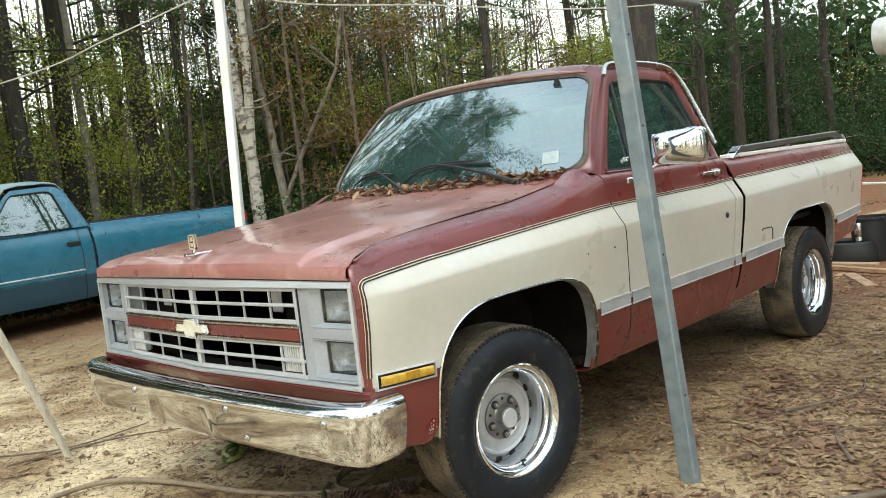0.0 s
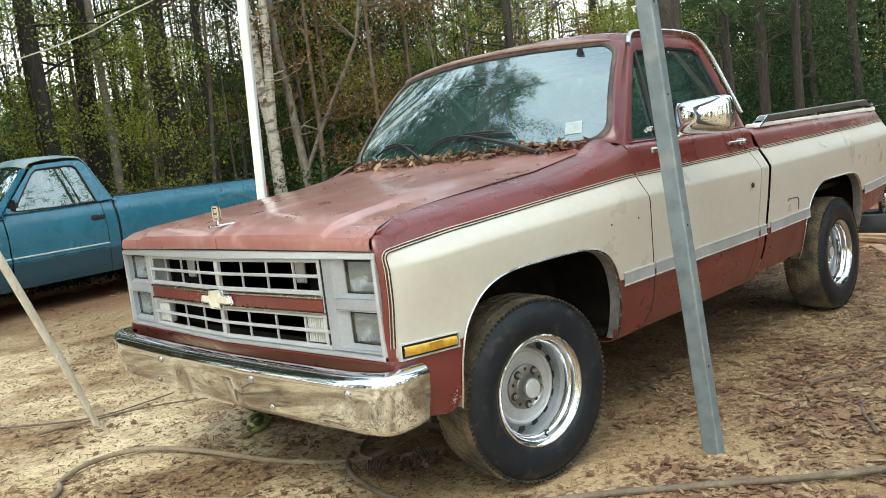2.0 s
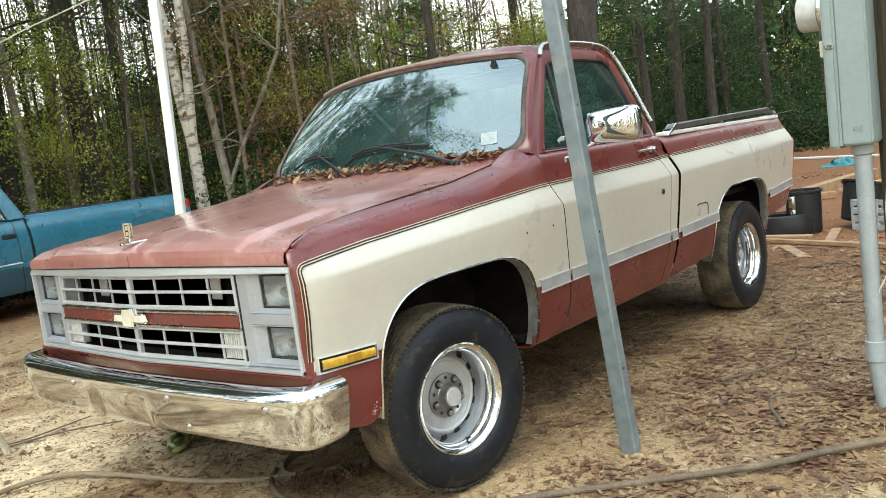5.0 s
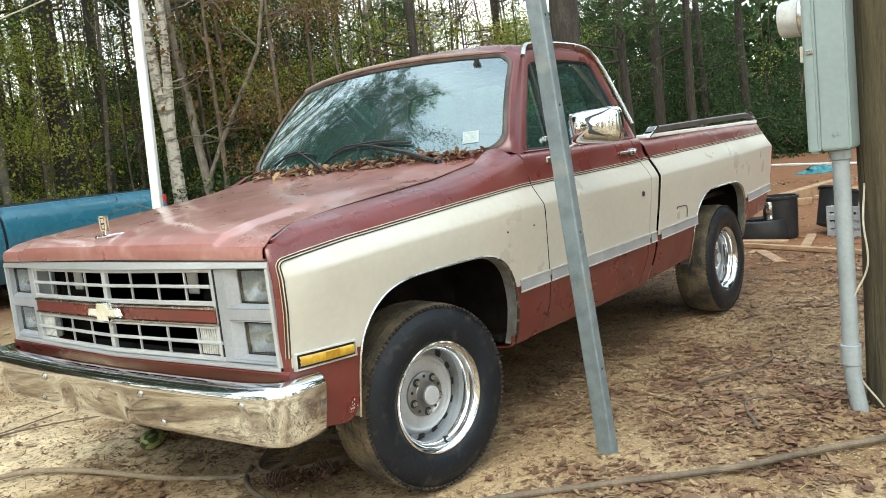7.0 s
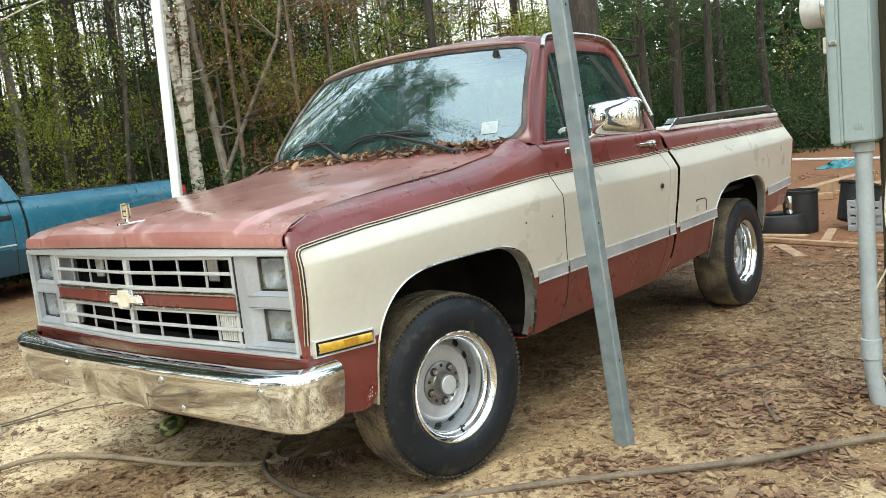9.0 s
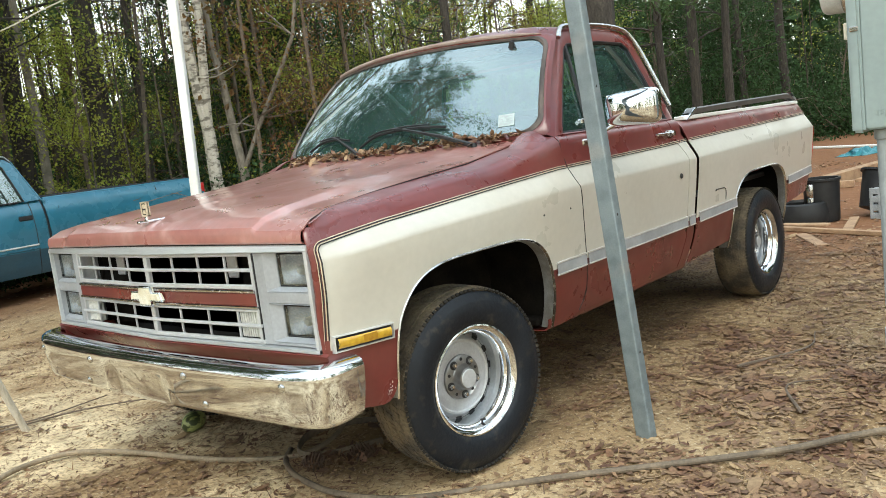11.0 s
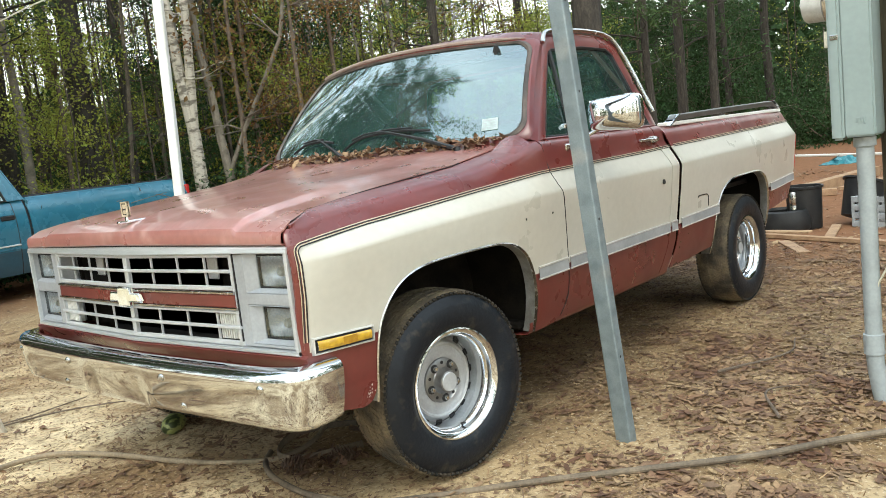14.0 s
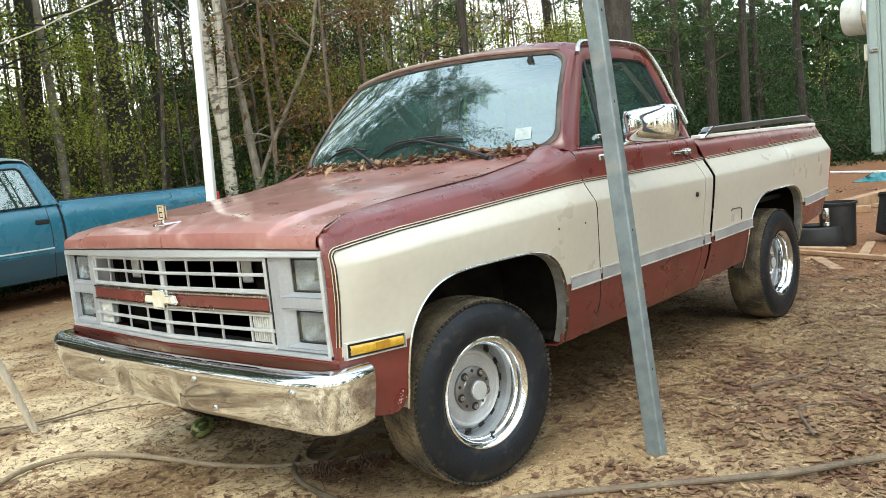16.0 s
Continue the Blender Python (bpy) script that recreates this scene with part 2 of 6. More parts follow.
YELLOWGREEN = mat("yellow_green_leaves", (0.42, 0.42, 0.08), 0.6, spec=0.2, tint=(0.24, 0.29, 0.06), scale=0.8, fine=0.2, vary=0.5, translucent=0.6)
RUST = mat("rusty_autumn_leaves", (0.22, 0.10, 0.035), 0.65, tint=(0.17, 0.12, 0.035), scale=0.9, fine=0.2, vary=0.5, translucent=0.45)
LITTER = mat("dead_leaves", (0.180, 0.092, 0.052), 0.75, tint=(0.29, 0.19, 0.108), scale=5, fine=0.2, vary=0.5, translucent=0.1)
GROUND = mat("sandy_dirt", (0.66, 0.53, 0.335), 0.95, tint=(0.52, 0.385, 0.215), scale=0.55, detail=9, mix=(0.42, 0.62), bump=0.9, bump_scale=13, fine=0.22, third=(0.27, 0.18, 0.095), third_scale=1.3, third_mix=(0.46, 0.60))
# the far yard and the wood floor carry a carpet of orange pine straw
gn, gl_ = GROUND.node_tree.nodes, GROUND.node_tree.links
gb = gn["Principled BSDF"]
old = gb.inputs["Base Color"].links[0].from_socket
gc = gn.new("ShaderNodeTexCoord")
sx = gn.new("ShaderNodeSeparateXYZ")
gl_.new(gc.outputs["Object"], sx.inputs[0])
gt_ = gn.new("ShaderNodeTexNoise")
gt_.inputs["Scale"].default_value, gt_.inputs["Detail"].default_value = 0.7, 6
gl_.new(gc.outputs["Object"], gt_.inputs["Vector"])


def edge_mask(axis, lo, hi, wob):
    ad = gn.new("ShaderNodeMath")
    ad.operation = "MULTIPLY_ADD"
    ad.inputs[1].default_value = wob
    gl_.new(gt_.outputs[0], ad.inputs[0])
    gl_.new(sx.outputs[axis], ad.inputs[2])
    mr = gn.new("ShaderNodeMapRange")
    mr.inputs[1].default_value, mr.inputs[2].default_value = lo + wob / 2, hi + wob / 2
    gl_.new(ad.outputs[0], mr.inputs[0])
    return mr.outputs[0]


mx = gn.new("ShaderNodeMath")
mx.operation = "MAXIMUM"
gl_.new(edge_mask(0, 3.3, 5.3, 3.0), mx.inputs[0])
gl_.new(edge_mask(1, 5.5, 7.5, 3.0), mx.inputs[1])
straw = gn.new("ShaderNodeMix")
straw.data_type = "RGBA"
straw_tone = gn.new("ShaderNodeMix")
straw_tone.data_type = "RGBA"
straw_tone.inputs[6].default_value, straw_tone.inputs[7].default_value = (0.27, 0.135, 0.068, 1), (0.145, 0.070, 0.037, 1)
st_n = gn.new("ShaderNodeTexNoise")
st_n.inputs["Scale"].default_value, st_n.inputs["Detail"].default_value = 5, 8
gl_.new(gc.outputs["Object"], st_n.inputs["Vector"])
gl_.new(st_n.outputs[0], straw_tone.inputs[0])
gl_.new(mx.outputs[0], straw.inputs[0])
gl_.new(straw_tone.outputs[2], straw.inputs[7])
# crumbled leaf bits and damp grit in the sand
# browner dirt past x = -0.5, with shade at and under the truck painted in
ground_shade = gn.new("ShaderNodeMix")
ground_shade.data_type = "RGBA"
ground_shade.inputs[7].default_value = (0.235, 0.155, 0.078, 1)
ground_shade_m = gn.new("ShaderNodeMath")
ground_shade_m.operation = "MULTIPLY"
ground_shade_m.inputs[1].default_value = 0.80
gl_.new(edge_mask(0, -0.5, 0.8, 2.0), ground_shade_m.inputs[0])
gl_.new(ground_shade_m.outputs[0], ground_shade.inputs[0])
gl_.new(old, ground_shade.inputs[6])
grit = ground_shade.outputs[2]
for sc_, lo_m, hi_m, tone, amount in ((38.0, 0.55, 0.62, (0.12, 0.075, 0.044, 1), 0.55), (95.0, 0.56, 0.64, (0.15, 0.10, 0.06, 1), 0.5), (70.0, 0.60, 0.66, (0.62, 0.52, 0.36, 1), 0.5)):
    gr_n = gn.new("ShaderNodeTexNoise")
    gr_n.inputs["Scale"].default_value, gr_n.inputs["Detail"].default_value = sc_, 3
    gl_.new(gc.outputs["Object"], gr_n.inputs["Vector"])
    gr_m = gn.new("ShaderNodeMapRange")
    gr_m.inputs[1].default_value, gr_m.inputs[2].default_value, gr_m.inputs[4].default_value = lo_m, hi_m, amount
    gl_.new(gr_n.outputs[0], gr_m.inputs[0])
    gr_x = gn.new("ShaderNodeMix")
    gr_x.data_type = "RGBA"
    gr_x.inputs[7].default_value = tone
    gl_.new(gr_m.outputs[0], gr_x.inputs[0])
    gl_.new(grit, gr_x.inputs[6])
    grit = gr_x.outputs[2]
gl_.new(grit, straw.inputs[6])
gl_.new(straw.outputs[2], gb.inputs["Base Color"])
gb.inputs["Specular IOR Level"].default_value = 0.15
CONEM = mat("pine_cone_scales", (0.09, 0.055, 0.035), 0.85, tint=(0.15, 0.10, 0.07), scale=20)
MELON = mat("green_melon_rind", (0.32, 0.35, 0.125), 0.4, tint=(0.045, 0.06, 0.02), scale=8, mix=(0.47, 0.56), stretch=(1, 6, 6))
TARP = mat("turquoise_tarp", (0.05, 0.24, 0.28), 0.5, tint=(0.025, 0.13, 0.17), scale=5)
CRATE = mat("grey_crate_plastic", (0.34, 0.36, 0.37), 0.5, tint=(0.27, 0.29, 0.30), scale=9)
PRIMER = mat("bare_primer", (0.46, 0.36, 0.33), 0.7, tint=(0.36, 0.26, 0.23), scale=40)
LIP = mat("chalky_weathered_paint", (0.25, 0.175, 0.145), 0.6, tint=(0.33, 0.27, 0.225), scale=9, fine=0.15, mix=(0.35, 0.65))
RAILGREY = mat("dark_grey_rail", (0.085, 0.092, 0.088), 0.42, tint=(0.055, 0.06, 0.058), scale=8, fine=0.1, coat=0.3)
STICKER = mat("pale_sticker", (0.42, 0.50, 0.49), 0.5, scale=40)
ROPE = mat("pale_cord", (0.50, 0.47, 0.36), 0.8, scale=20)


# ---- mesh helpers ----
def part(name, bm, material, parent=None, label="", smooth=True, sharp=35.0):
    """Links a bmesh as one mesh object under a thing or a part."""
    bmesh.ops.recalc_face_normals(bm, faces=bm.faces)
    me = bpy.data.meshes.new(name)
    bm.to_mesh(me)
    bm.free()
    for m in material if isinstance(material, (list, tuple)) else (material,):
        me.materials.append(m)
    if smooth:
        me.shade_smooth()
        me.set_sharp_from_angle(angle=radians(sharp))
    ob = new(name, me)
    if parent:
        ob.parent = parent
    if label:
        ob["label"] = label
    return ob


def empty(name, label, category, loc=(0, 0, 0), rz=0.0, group="", kind=""):
    ob = tagged(new(name), label, category, group, kind)
    ob.matrix_basis = pose(*loc, 0, 0, rz)
    return ob


def grid(bm, rows, close=False, mats=None):
    """Skin a grid of points; mats(i, j) gives the material slot of a face."""
    vs = [[bm.verts.new(p) for p in r] for r in rows]
    for i in range(len(vs) - 1):
        m = len(vs[i])
        for j in range(m if close else m - 1):
            q = [vs[i][j], vs[i][(j + 1) % m], vs[i + 1][(j + 1) % m], vs[i + 1][j]]
            f = bm.faces.new(q)
            if mats:
                f.material_index = mats(i, j)
    return vs


def skin(rows, close=False, mats=None, thick=0.0, tidy=1e-4):
    bm = bmesh.new()
    grid(bm, rows, close, mats)
    bmesh.ops.remove_doubles(bm, verts=bm.verts, dist=tidy)
    if thick:
        bmesh.ops.recalc_face_normals(bm, faces=bm.faces)
        bmesh.ops.solidify(bm, geom=bm.faces[:], thickness=thick)
    return bm


def box(bm, lo, hi, bevel=0.0, m=None, seg=1):
    """A bevelled block added to bm between two corners, turned by m."""
    b = bmesh.new()
    bmesh.ops.create_cube(b, size=1)
    for v in b.verts:
        v.co = Vector([lo[k] + (v.co[k] + 0.5) * (hi[k] - lo[k]) for k in range(3)])
    if bevel:
        bmesh.ops.bevel(b, geom=b.edges[:], offset=bevel, segments=seg, affect="EDGES")
    if m:
        bmesh.ops.transform(b, matrix=m, verts=b.verts)
    me = bpy.data.meshes.new("tmp")
    b.to_mesh(me)
    b.free()
    bm.from_mesh(me)
    bpy.data.meshes.remove(me)
    return bm


def block(lo, hi, bevel=0.0, m=None, seg=1):
    return box(bmesh.new(), lo, hi, bevel, m, seg)


def tube(bm, pts, r, sides=8, cap=True, closed=False):
    """A pipe along points; r is a number or one for each point."""
    pts = [Vector(p) for p in pts]
    k = len(pts)
    rr = r if isinstance(r, (list, tuple)) else [r] * k
    up = Vector((0.13, 0.27, 0.95)).normalized()
    rings = []
    for i, p in enumerate(pts):
        a = pts[(i - 1) % k] if (closed or i) else p
        c = pts[(i + 1) % k] if (closed or i < k - 1) else p
        d = (c - a).normalized()
        u = up - d * up.dot(d)
        if u.length < 0.05:
            u = Vector((1, 0, 0)) - d * d.x
        u.normalize()
        up = u
        w = d.cross(u)
        rings.append([p + (u * math.cos(2 * math.pi * j / sides) + w * math.sin(2 * math.pi * j / sides)) * rr[i] for j in range(sides)])
    if closed:
        rings.append(rings[0])
    vs = grid(bm, rings, True)
    if closed:
        bmesh.ops.remove_doubles(bm, verts=vs[0] + vs[-1], dist=1e-5)
    elif cap:
        bm.faces.new(vs[0][::-1])
        bm.faces.new(vs[-1])
    return bm


def pipe(pts, r, sides=8, cap=True, closed=False):
    return tube(bmesh.new(), pts, r, sides, cap, closed)


def lathe(profile, axis="y", sides=40, centre=(0, 0, 0), close=False):
    """Turn a profile of (radius, height) about an axis."""
    rows = []
    for r, h in profile:
        ring = []
        for j in range(sides):
            a = 2 * math.pi * j / sides
            c, s = r * math.cos(a), r * math.sin(a)
            p = (c, h, s) if axis == "y" else (c, s, h) if axis == "z" else (h, c, s)
            ring.append(Vector(p) + Vector(centre))
        rows.append(ring)
    return skin(rows, True)


def smooth_path(pts, n=8):
    """A Catmull-Rom curve through points."""
    pts = [Vector(p) for p in pts]
    ext = [2 * pts[0] - pts[1], *pts, 2 * pts[-1] - pts[-2]]
    out = []
    for i in range(1, len(ext) - 2):
        a, b, c, d = ext[i - 1:i + 3]
        for j in range(n):
            t = j / n
            out.append(0.5 * ((2 * b) + (c - a) * t + (2 * a - 5 * b + 4 * c - d) * t * t + (3 * b - a - 3 * c + d) * t ** 3))
    return out + [pts[-1]]


def lerp(a, b, t):
    return a + (b - a) * t


def ramp(x, *pairs):
    return float(np.interp(x, [p[0] for p in pairs], [p[1] for p in pairs]))


def step(a, b, x):
    t = min(max((x - a) / (b - a), 0), 1)
    return t * t * (3 - 2 * t)


# ---- the red and cream pickup ----
truck = empty("pickup_truck", "old red and cream two-tone pickup truck with chrome bumper", "pickup truck")


def half_width(x):
    return ramp(x, (-0.682, 0.935), (-0.664, 0.950), (-0.59, 0.965), (-0.35, 0.99), (0.2, 1.003), (2.9, 1.003), (3.5, 0.99), (4.0, 0.955))


def z_stripe(x):
    return ramp(x, (-0.76, 0.99), (-0.40, 1.03), (0.2, 1.068), (0.62, 1.09), (1.6, 1.10), (1.9, 1.108), (4.0, 1.14))


def z_crease(x):
    return ramp(x, (-0.76, 0.945), (-0.3, 0.975), (0.53, 1.005), (1.9, 1.01), (4.0, 1.04))


def z_mould(x):
    return ramp(x, (-0.8, 0.665), (0.4, 0.683), (1.9, 0.687), (2.5, 0.698), (4.0, 0.735))


def z_top(x):
    return ramp(x, (-0.76, 1.035), (-0.70, 1.050), (-0.55, 1.083), (-0.3, 1.107), (0.24, 1.15), (0.60, 1.203), (0.72, 1.222), (0.8, 1.222), (1.9, 1.21), (4.0, 1.238))


def y_gap(x):
    """Half width of the hood at its seam with the fender."""
    return ramp(x, (-0.71, 0.888), (-0.66, 0.880), (-0.60, 0.860), (-0.54, 0.836), (-0.48, 0.816), (-0.40, 0.804), (-0.30, 0.80), (0.7, 0.80))


def side_y(x, z):
    """Half width of the body at a height: tuck-under, flat flank, crease, shoulder."""
    w = half_width(x)
    c, s, t = z_crease(x), z_stripe(x), z_top(x)
    d = w - y_gap(x)
    f = step(0.30, 0.68, x) if x < 0.8 else 0.0
    front = step(-0.2, -0.42, x)
    crease = step(-0.665, -0.50, x)
    return w + ramp(z, (0.40, -0.095 + 0.04 * front), (0.50, -0.062 + 0.022 * front), (0.60, -0.042 + 0.008 * front), (0.70, -0.030), (0.85, -0.012), (c - 0.005, lerp(-0.012, 0.007, crease)), (c + 0.005, lerp(-0.013, 0.005, crease)), (s, -min(0.042, 0.40 * d)),
                    (t - 0.035, -lerp(min(0.066, 0.55 * d), 0.062, f)), (t - 0.012, -lerp(min(0.084, 0.72 * d), 0.071, f)), (t, -lerp(min(0.112, 0.85 * d), 0.090, f)))


def arch(x, cx, half, top, base=0.30, p=4.0):
    """Height of a wheel opening at x, or None outside it."""
    u = abs(x - cx) / half
    return None if u >= 1 else base + (top - base) * (1 - u ** p) ** (1 / p)


FRONT_ARCH = (0.050, 0.474, 0.856)
REAR_ARCH = (2.89, 0.485, 0.858)


def low_edge(x, floor):
    z = floor
    for a in (FRONT_ARCH, REAR_ARCH):
        h = arch(x, *a)
        if h:
            z = max(z, h)
    return z


def columns(x0, x1, n):
    xs = set(np.linspace(x0, x1, n))
    for cx, half, _ in (FRONT_ARCH, REAR_ARCH):
        for k in range(-22, 23):
            x = cx + half * math.sin(k / 22 * math.pi / 2) * 1.0
            if x0 < x < x1:
                xs.add(x)
    return sorted(xs)


def flank(name, s, xs, floor, inner, label="", shift=None, nose=False):
    """One side panel of the body, red below the moulding, cream between, red above the stripe."""
    rows = []
    for x in xs:
        lo = low_edge(x, floor(x))
        m, c, st, t = z_mould(x), z_crease(x), z_stripe(x), z_top(x)
        zs = []
        for a, b, k in ((lo, m, 4), (m, c - 0.008, 5), (c - 0.008, c + 0.008, 2), (c + 0.008, st, 3), (st, t, 6)):
            zs += [max(lerp(a, b, j / k), lo) for j in range(k)]
        zs.append(t)
        row = []
        for z in zs:
            xx = x + (shift(x, z) if shift else 0)
            row.append((xx, s * side_y(x, z), z))
        sh = shift(x, t) if shift else 0
        for y, dz in inner(x + sh):
            row.append((x + sh, s * y, t + dz))
        rows.append(row)

    def slot(i, j):
        xm = (xs[i] + xs[i + 1]) / 2
        if nose and xm < -0.669:
            return 0
        return 1 if 4 <= j < 14 else 0
    return part(name, skin(rows, False, slot, 0.004, 2e-4), (RED, CREAM), truck, label)


def fender_floor(x):
    return ramp(x, (-0.76, 0.60), (-0.60, 0.455), (-0.485, 0.434), (-0.460, 0.439), (-0.444, 0.450), (-0.432, 0.470), (-0.425, 0.50), (-0.40, 0.425), (0.4, 0.43), (0.8, 0.435))


def door_gap(z):
    """Where the front edge of the door runs at a height."""
    return ramp(z, (0.42, 0.70), (0.47, 0.738), (0.54, 0.775), (0.66, 0.770), (0.82, 0.748), (0.985, 0.722), (1.02, 0.706), (1.09, 0.700), (1.25, 0.694))


def nose_round(x, z):
    """How far the fender's front edge rolls back towards its top."""
    q = min(max((z - (z_top(x) - 0.055)) / 0.055, 0), 1)
    rear_edge = step(0.55, 0.727, x) * (door_gap(z) - 0.727)
    return 0.022 * (1 - math.sqrt(1 - q * q)) * max(0, 1 - (x + 0.68) / 0.14) + rear_edge


for s in (-1, 1):
    xs = sorted({*columns(-0.68, 0.727, 40), -0.668, -0.485, -0.460, -0.444, -0.432, -0.4245})
    fender = flank("fender", s, xs, fender_floor, lambda x: ((y_gap(x) + 0.012, 0.010), (y_gap(x) + 0.003, 0.012), (y_gap(x) + 0.0015, -0.03)), "red and cream front fender", nose_round, nose=True)
    # front corner return towards the lamp panel
    rows = []
    for z in (*np.linspace(0.60, 0.99, 9), *np.linspace(1.0, z_top(-0.68), 9)):
        y, o = side_y(-0.68, z), nose_round(-0.68, z)
        rows.append([(-0.68 + o, s * y, z), (-0.687 + o, s * (y - 0.004), z), (-0.692 + o, s * (y - 0.011), z), (-0.691 + o, s * (y - 0.018), z), (-0.64 + o, s * (y - 0.023), z)])
    part("fender_corner", skin(rows, thick=0.003), RED, fender)
    # trim round the wheel opening
    for cx, half, top in (FRONT_ARCH, REAR_ARCH):
        out, mid, inn, deep = [], [], [], []
        for k in range(-40, 41):
            a = k / 40 * math.pi / 2
            u = math.sin(a)
            x = cx + half * u
            h = arch(x, cx, half * 1.0001, top) or 0.36
            if h < 0.43:
                continue
            y = side_y(x, h)
            nx, nz_ = math.copysign(abs(u) ** 5, u), max(1 - abs(u) ** 5, 0)
            ln = math.hypot(nx, nz_) or 1
            ox, oz = nx / ln * 0.006, nz_ / ln * 0.006
            out.append((x + ox, s * (side_y(x + ox, h + oz) + 0.003), h + oz))
            mid.append((x + ox * 0.3, s * (y + 0.007), h + oz * 0.3))
            inn.append((x - ox * 0.3, s * (y - 0.004), h - oz * 0.3))
            deep.append((x - ox * 0.1, s * (y - 0.050), h - oz * 0.1))
        trim = part("wheel_arch_trim", skin([out, mid, inn], thick=0.002), DULL, truck, "thin bright wheel arch trim")
        part("arch_flange", skin([inn, deep], thick=0.002), FLANGE, trim, "grey inner flange of the wheel opening")
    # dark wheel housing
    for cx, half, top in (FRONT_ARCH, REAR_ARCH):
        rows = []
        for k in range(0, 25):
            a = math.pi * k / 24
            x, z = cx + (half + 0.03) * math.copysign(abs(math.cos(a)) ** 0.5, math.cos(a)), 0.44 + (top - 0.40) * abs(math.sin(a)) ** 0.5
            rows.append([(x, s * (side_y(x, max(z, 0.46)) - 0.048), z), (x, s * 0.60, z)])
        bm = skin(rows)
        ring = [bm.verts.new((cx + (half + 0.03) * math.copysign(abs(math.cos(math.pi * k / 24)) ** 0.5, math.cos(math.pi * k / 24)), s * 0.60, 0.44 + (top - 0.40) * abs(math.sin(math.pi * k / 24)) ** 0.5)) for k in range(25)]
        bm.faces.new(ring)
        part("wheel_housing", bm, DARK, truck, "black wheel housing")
    for x in (0.44, 0.637):
        part("trim_hole", lathe([(0.0001, s * 0.0015), (0.0045, s * 0.0015), (0.005, 0)], "y", 8, (x, s * side_y(x, 0.922), 0.922)), BLACK, fender)
    if s < 0:
        chip = random.Random(9)
        for k in range(16):
            x, z, q = -0.462 + chip.gauss(0, 0.009), 0.478 + chip.gauss(0, 0.012), chip.uniform(0.001, 0.0034)
            bm = bmesh.new()
            bm.faces.new([bm.verts.new((x + q * math.cos(a) * chip.uniform(0.5, 1.2), s * (side_y(x, z) + 0.0045), z + 1.6 * q * math.sin(a) * chip.uniform(0.5, 1.2))) for a in np.linspace(0, 5.3, 6)])
            part("paint_chip", bm, PRIMER, fender, "bare chipped paint" if k == 0 else "", smooth=False)
    # pinstripes: up the front edge of the cream, round the corner and along the body
    for o, w, m in ((0.0084, 0.0012, TAN), (0.0052, 0.0014, BLACK), (0.0006, 0.0013, TAN), (-0.0030, 0.0016, BLACK)):
        def front_line(q):
            r = 0.022
            x0, zc = -0.6725, z_stripe(-0.652)
            pts = [(x0 - q, z) for z in np.linspace(0.70, zc - r, 9)]
            pts += [(x0 + r - (r + q) * math.cos(a), zc - r + (r + q) * math.sin(a)) for a in np.linspace(0.2, 1.45, 6)]
            return pts + [(x, z_stripe(x) + q) for x in np.linspace(x0 + r + 0.004, 0.694, 22)]
        part("pinstripe", skin([[(x, s * (side_y(max(x, -0.68), z) + 0.003), z) for x, z in pair] for pair in zip(front_line(o + w), front_line(o - w))], thick=0.001), m, truck)
        for x0, x1 in ((0.709, 1.795), (1.805, 1.885), (1.93, 3.955)):
            pts = []
            for x in np.linspace(x0, x1, 24):
                z = z_stripe(x) + o
                pts.append([(x, s * (side_y(x, z + h) + 0.003), z + h) for h in (w, -w)])
            part("pinstripe", skin(pts, thick=0.001), m, truck)
    # amber marker lamp
    def on_side(x, z, o):
        return (x, s * (side_y(x, z) + o), z)
    def edge_z(x, top):
        u = (x + 0.664) / 0.234
        return lerp(0.712, 0.702, u) if top else lerp(0.656, 0.648, u)
    bez = []
    for o, g in ((0.0, 0.0), (0.013, 0.001), (0.014, 0.005), (0.006, 0.006)):
        bez.append([on_side(-0.664 + g, edge_z(-0.664, 0) + g, o), on_side(-0.664 + g, edge_z(-0.664, 1) - g, o), on_side(-0.430 - g, edge_z(-0.430, 1) - g, o), on_side(-0.430 - g, edge_z(-0.430, 0) + g, o)])
    marker = part("marker_lamp", skin(bez, True), TRIM, truck, "amber side marker lamp in a bright bezel", smooth=False)
    part("lamp_tray", skin([[on_side(x, edge_z(x, k) + (-0.004 if k else 0.004), 0.007) for k in (0, 1)] for x in (-0.660, -0.434)]), BLACK, marker)
    lens = [[on_side(lerp(-0.650, -0.444, u), lerp(lerp(0.669, 0.661, u), lerp(0.700, 0.690, u), v), 0.012 + 0.005 * (1 - abs(2 * v - 1) ** 3)) for v in np.linspace(0, 1, 7)] for u in np.linspace(0, 1, 14)]
    lens_ob = part("lens", skin(lens), AMBER, marker, "amber plastic lens")
    part("reflector_square", skin([[on_side(x, z, 0.018) for z in (0.668, 0.692)] for x in (-0.560, -0.505)]), AMBER_DARK, lens_ob)
    for x in (-0.646, -0.449):
        part("lens_screw", lathe([(0.0001, s * 0.004), (0.004, s * 0.003), (0.005, 0)], "y", 8, on_side(x, lerp(0.684, 0.675, (x + 0.664) / 0.234), 0.013)), DULL, marker)


# hood: side valleys, raised middle, rolled nose
def nose_x(y):
    return -0.742 + 0.045 * abs(y) / 0.87


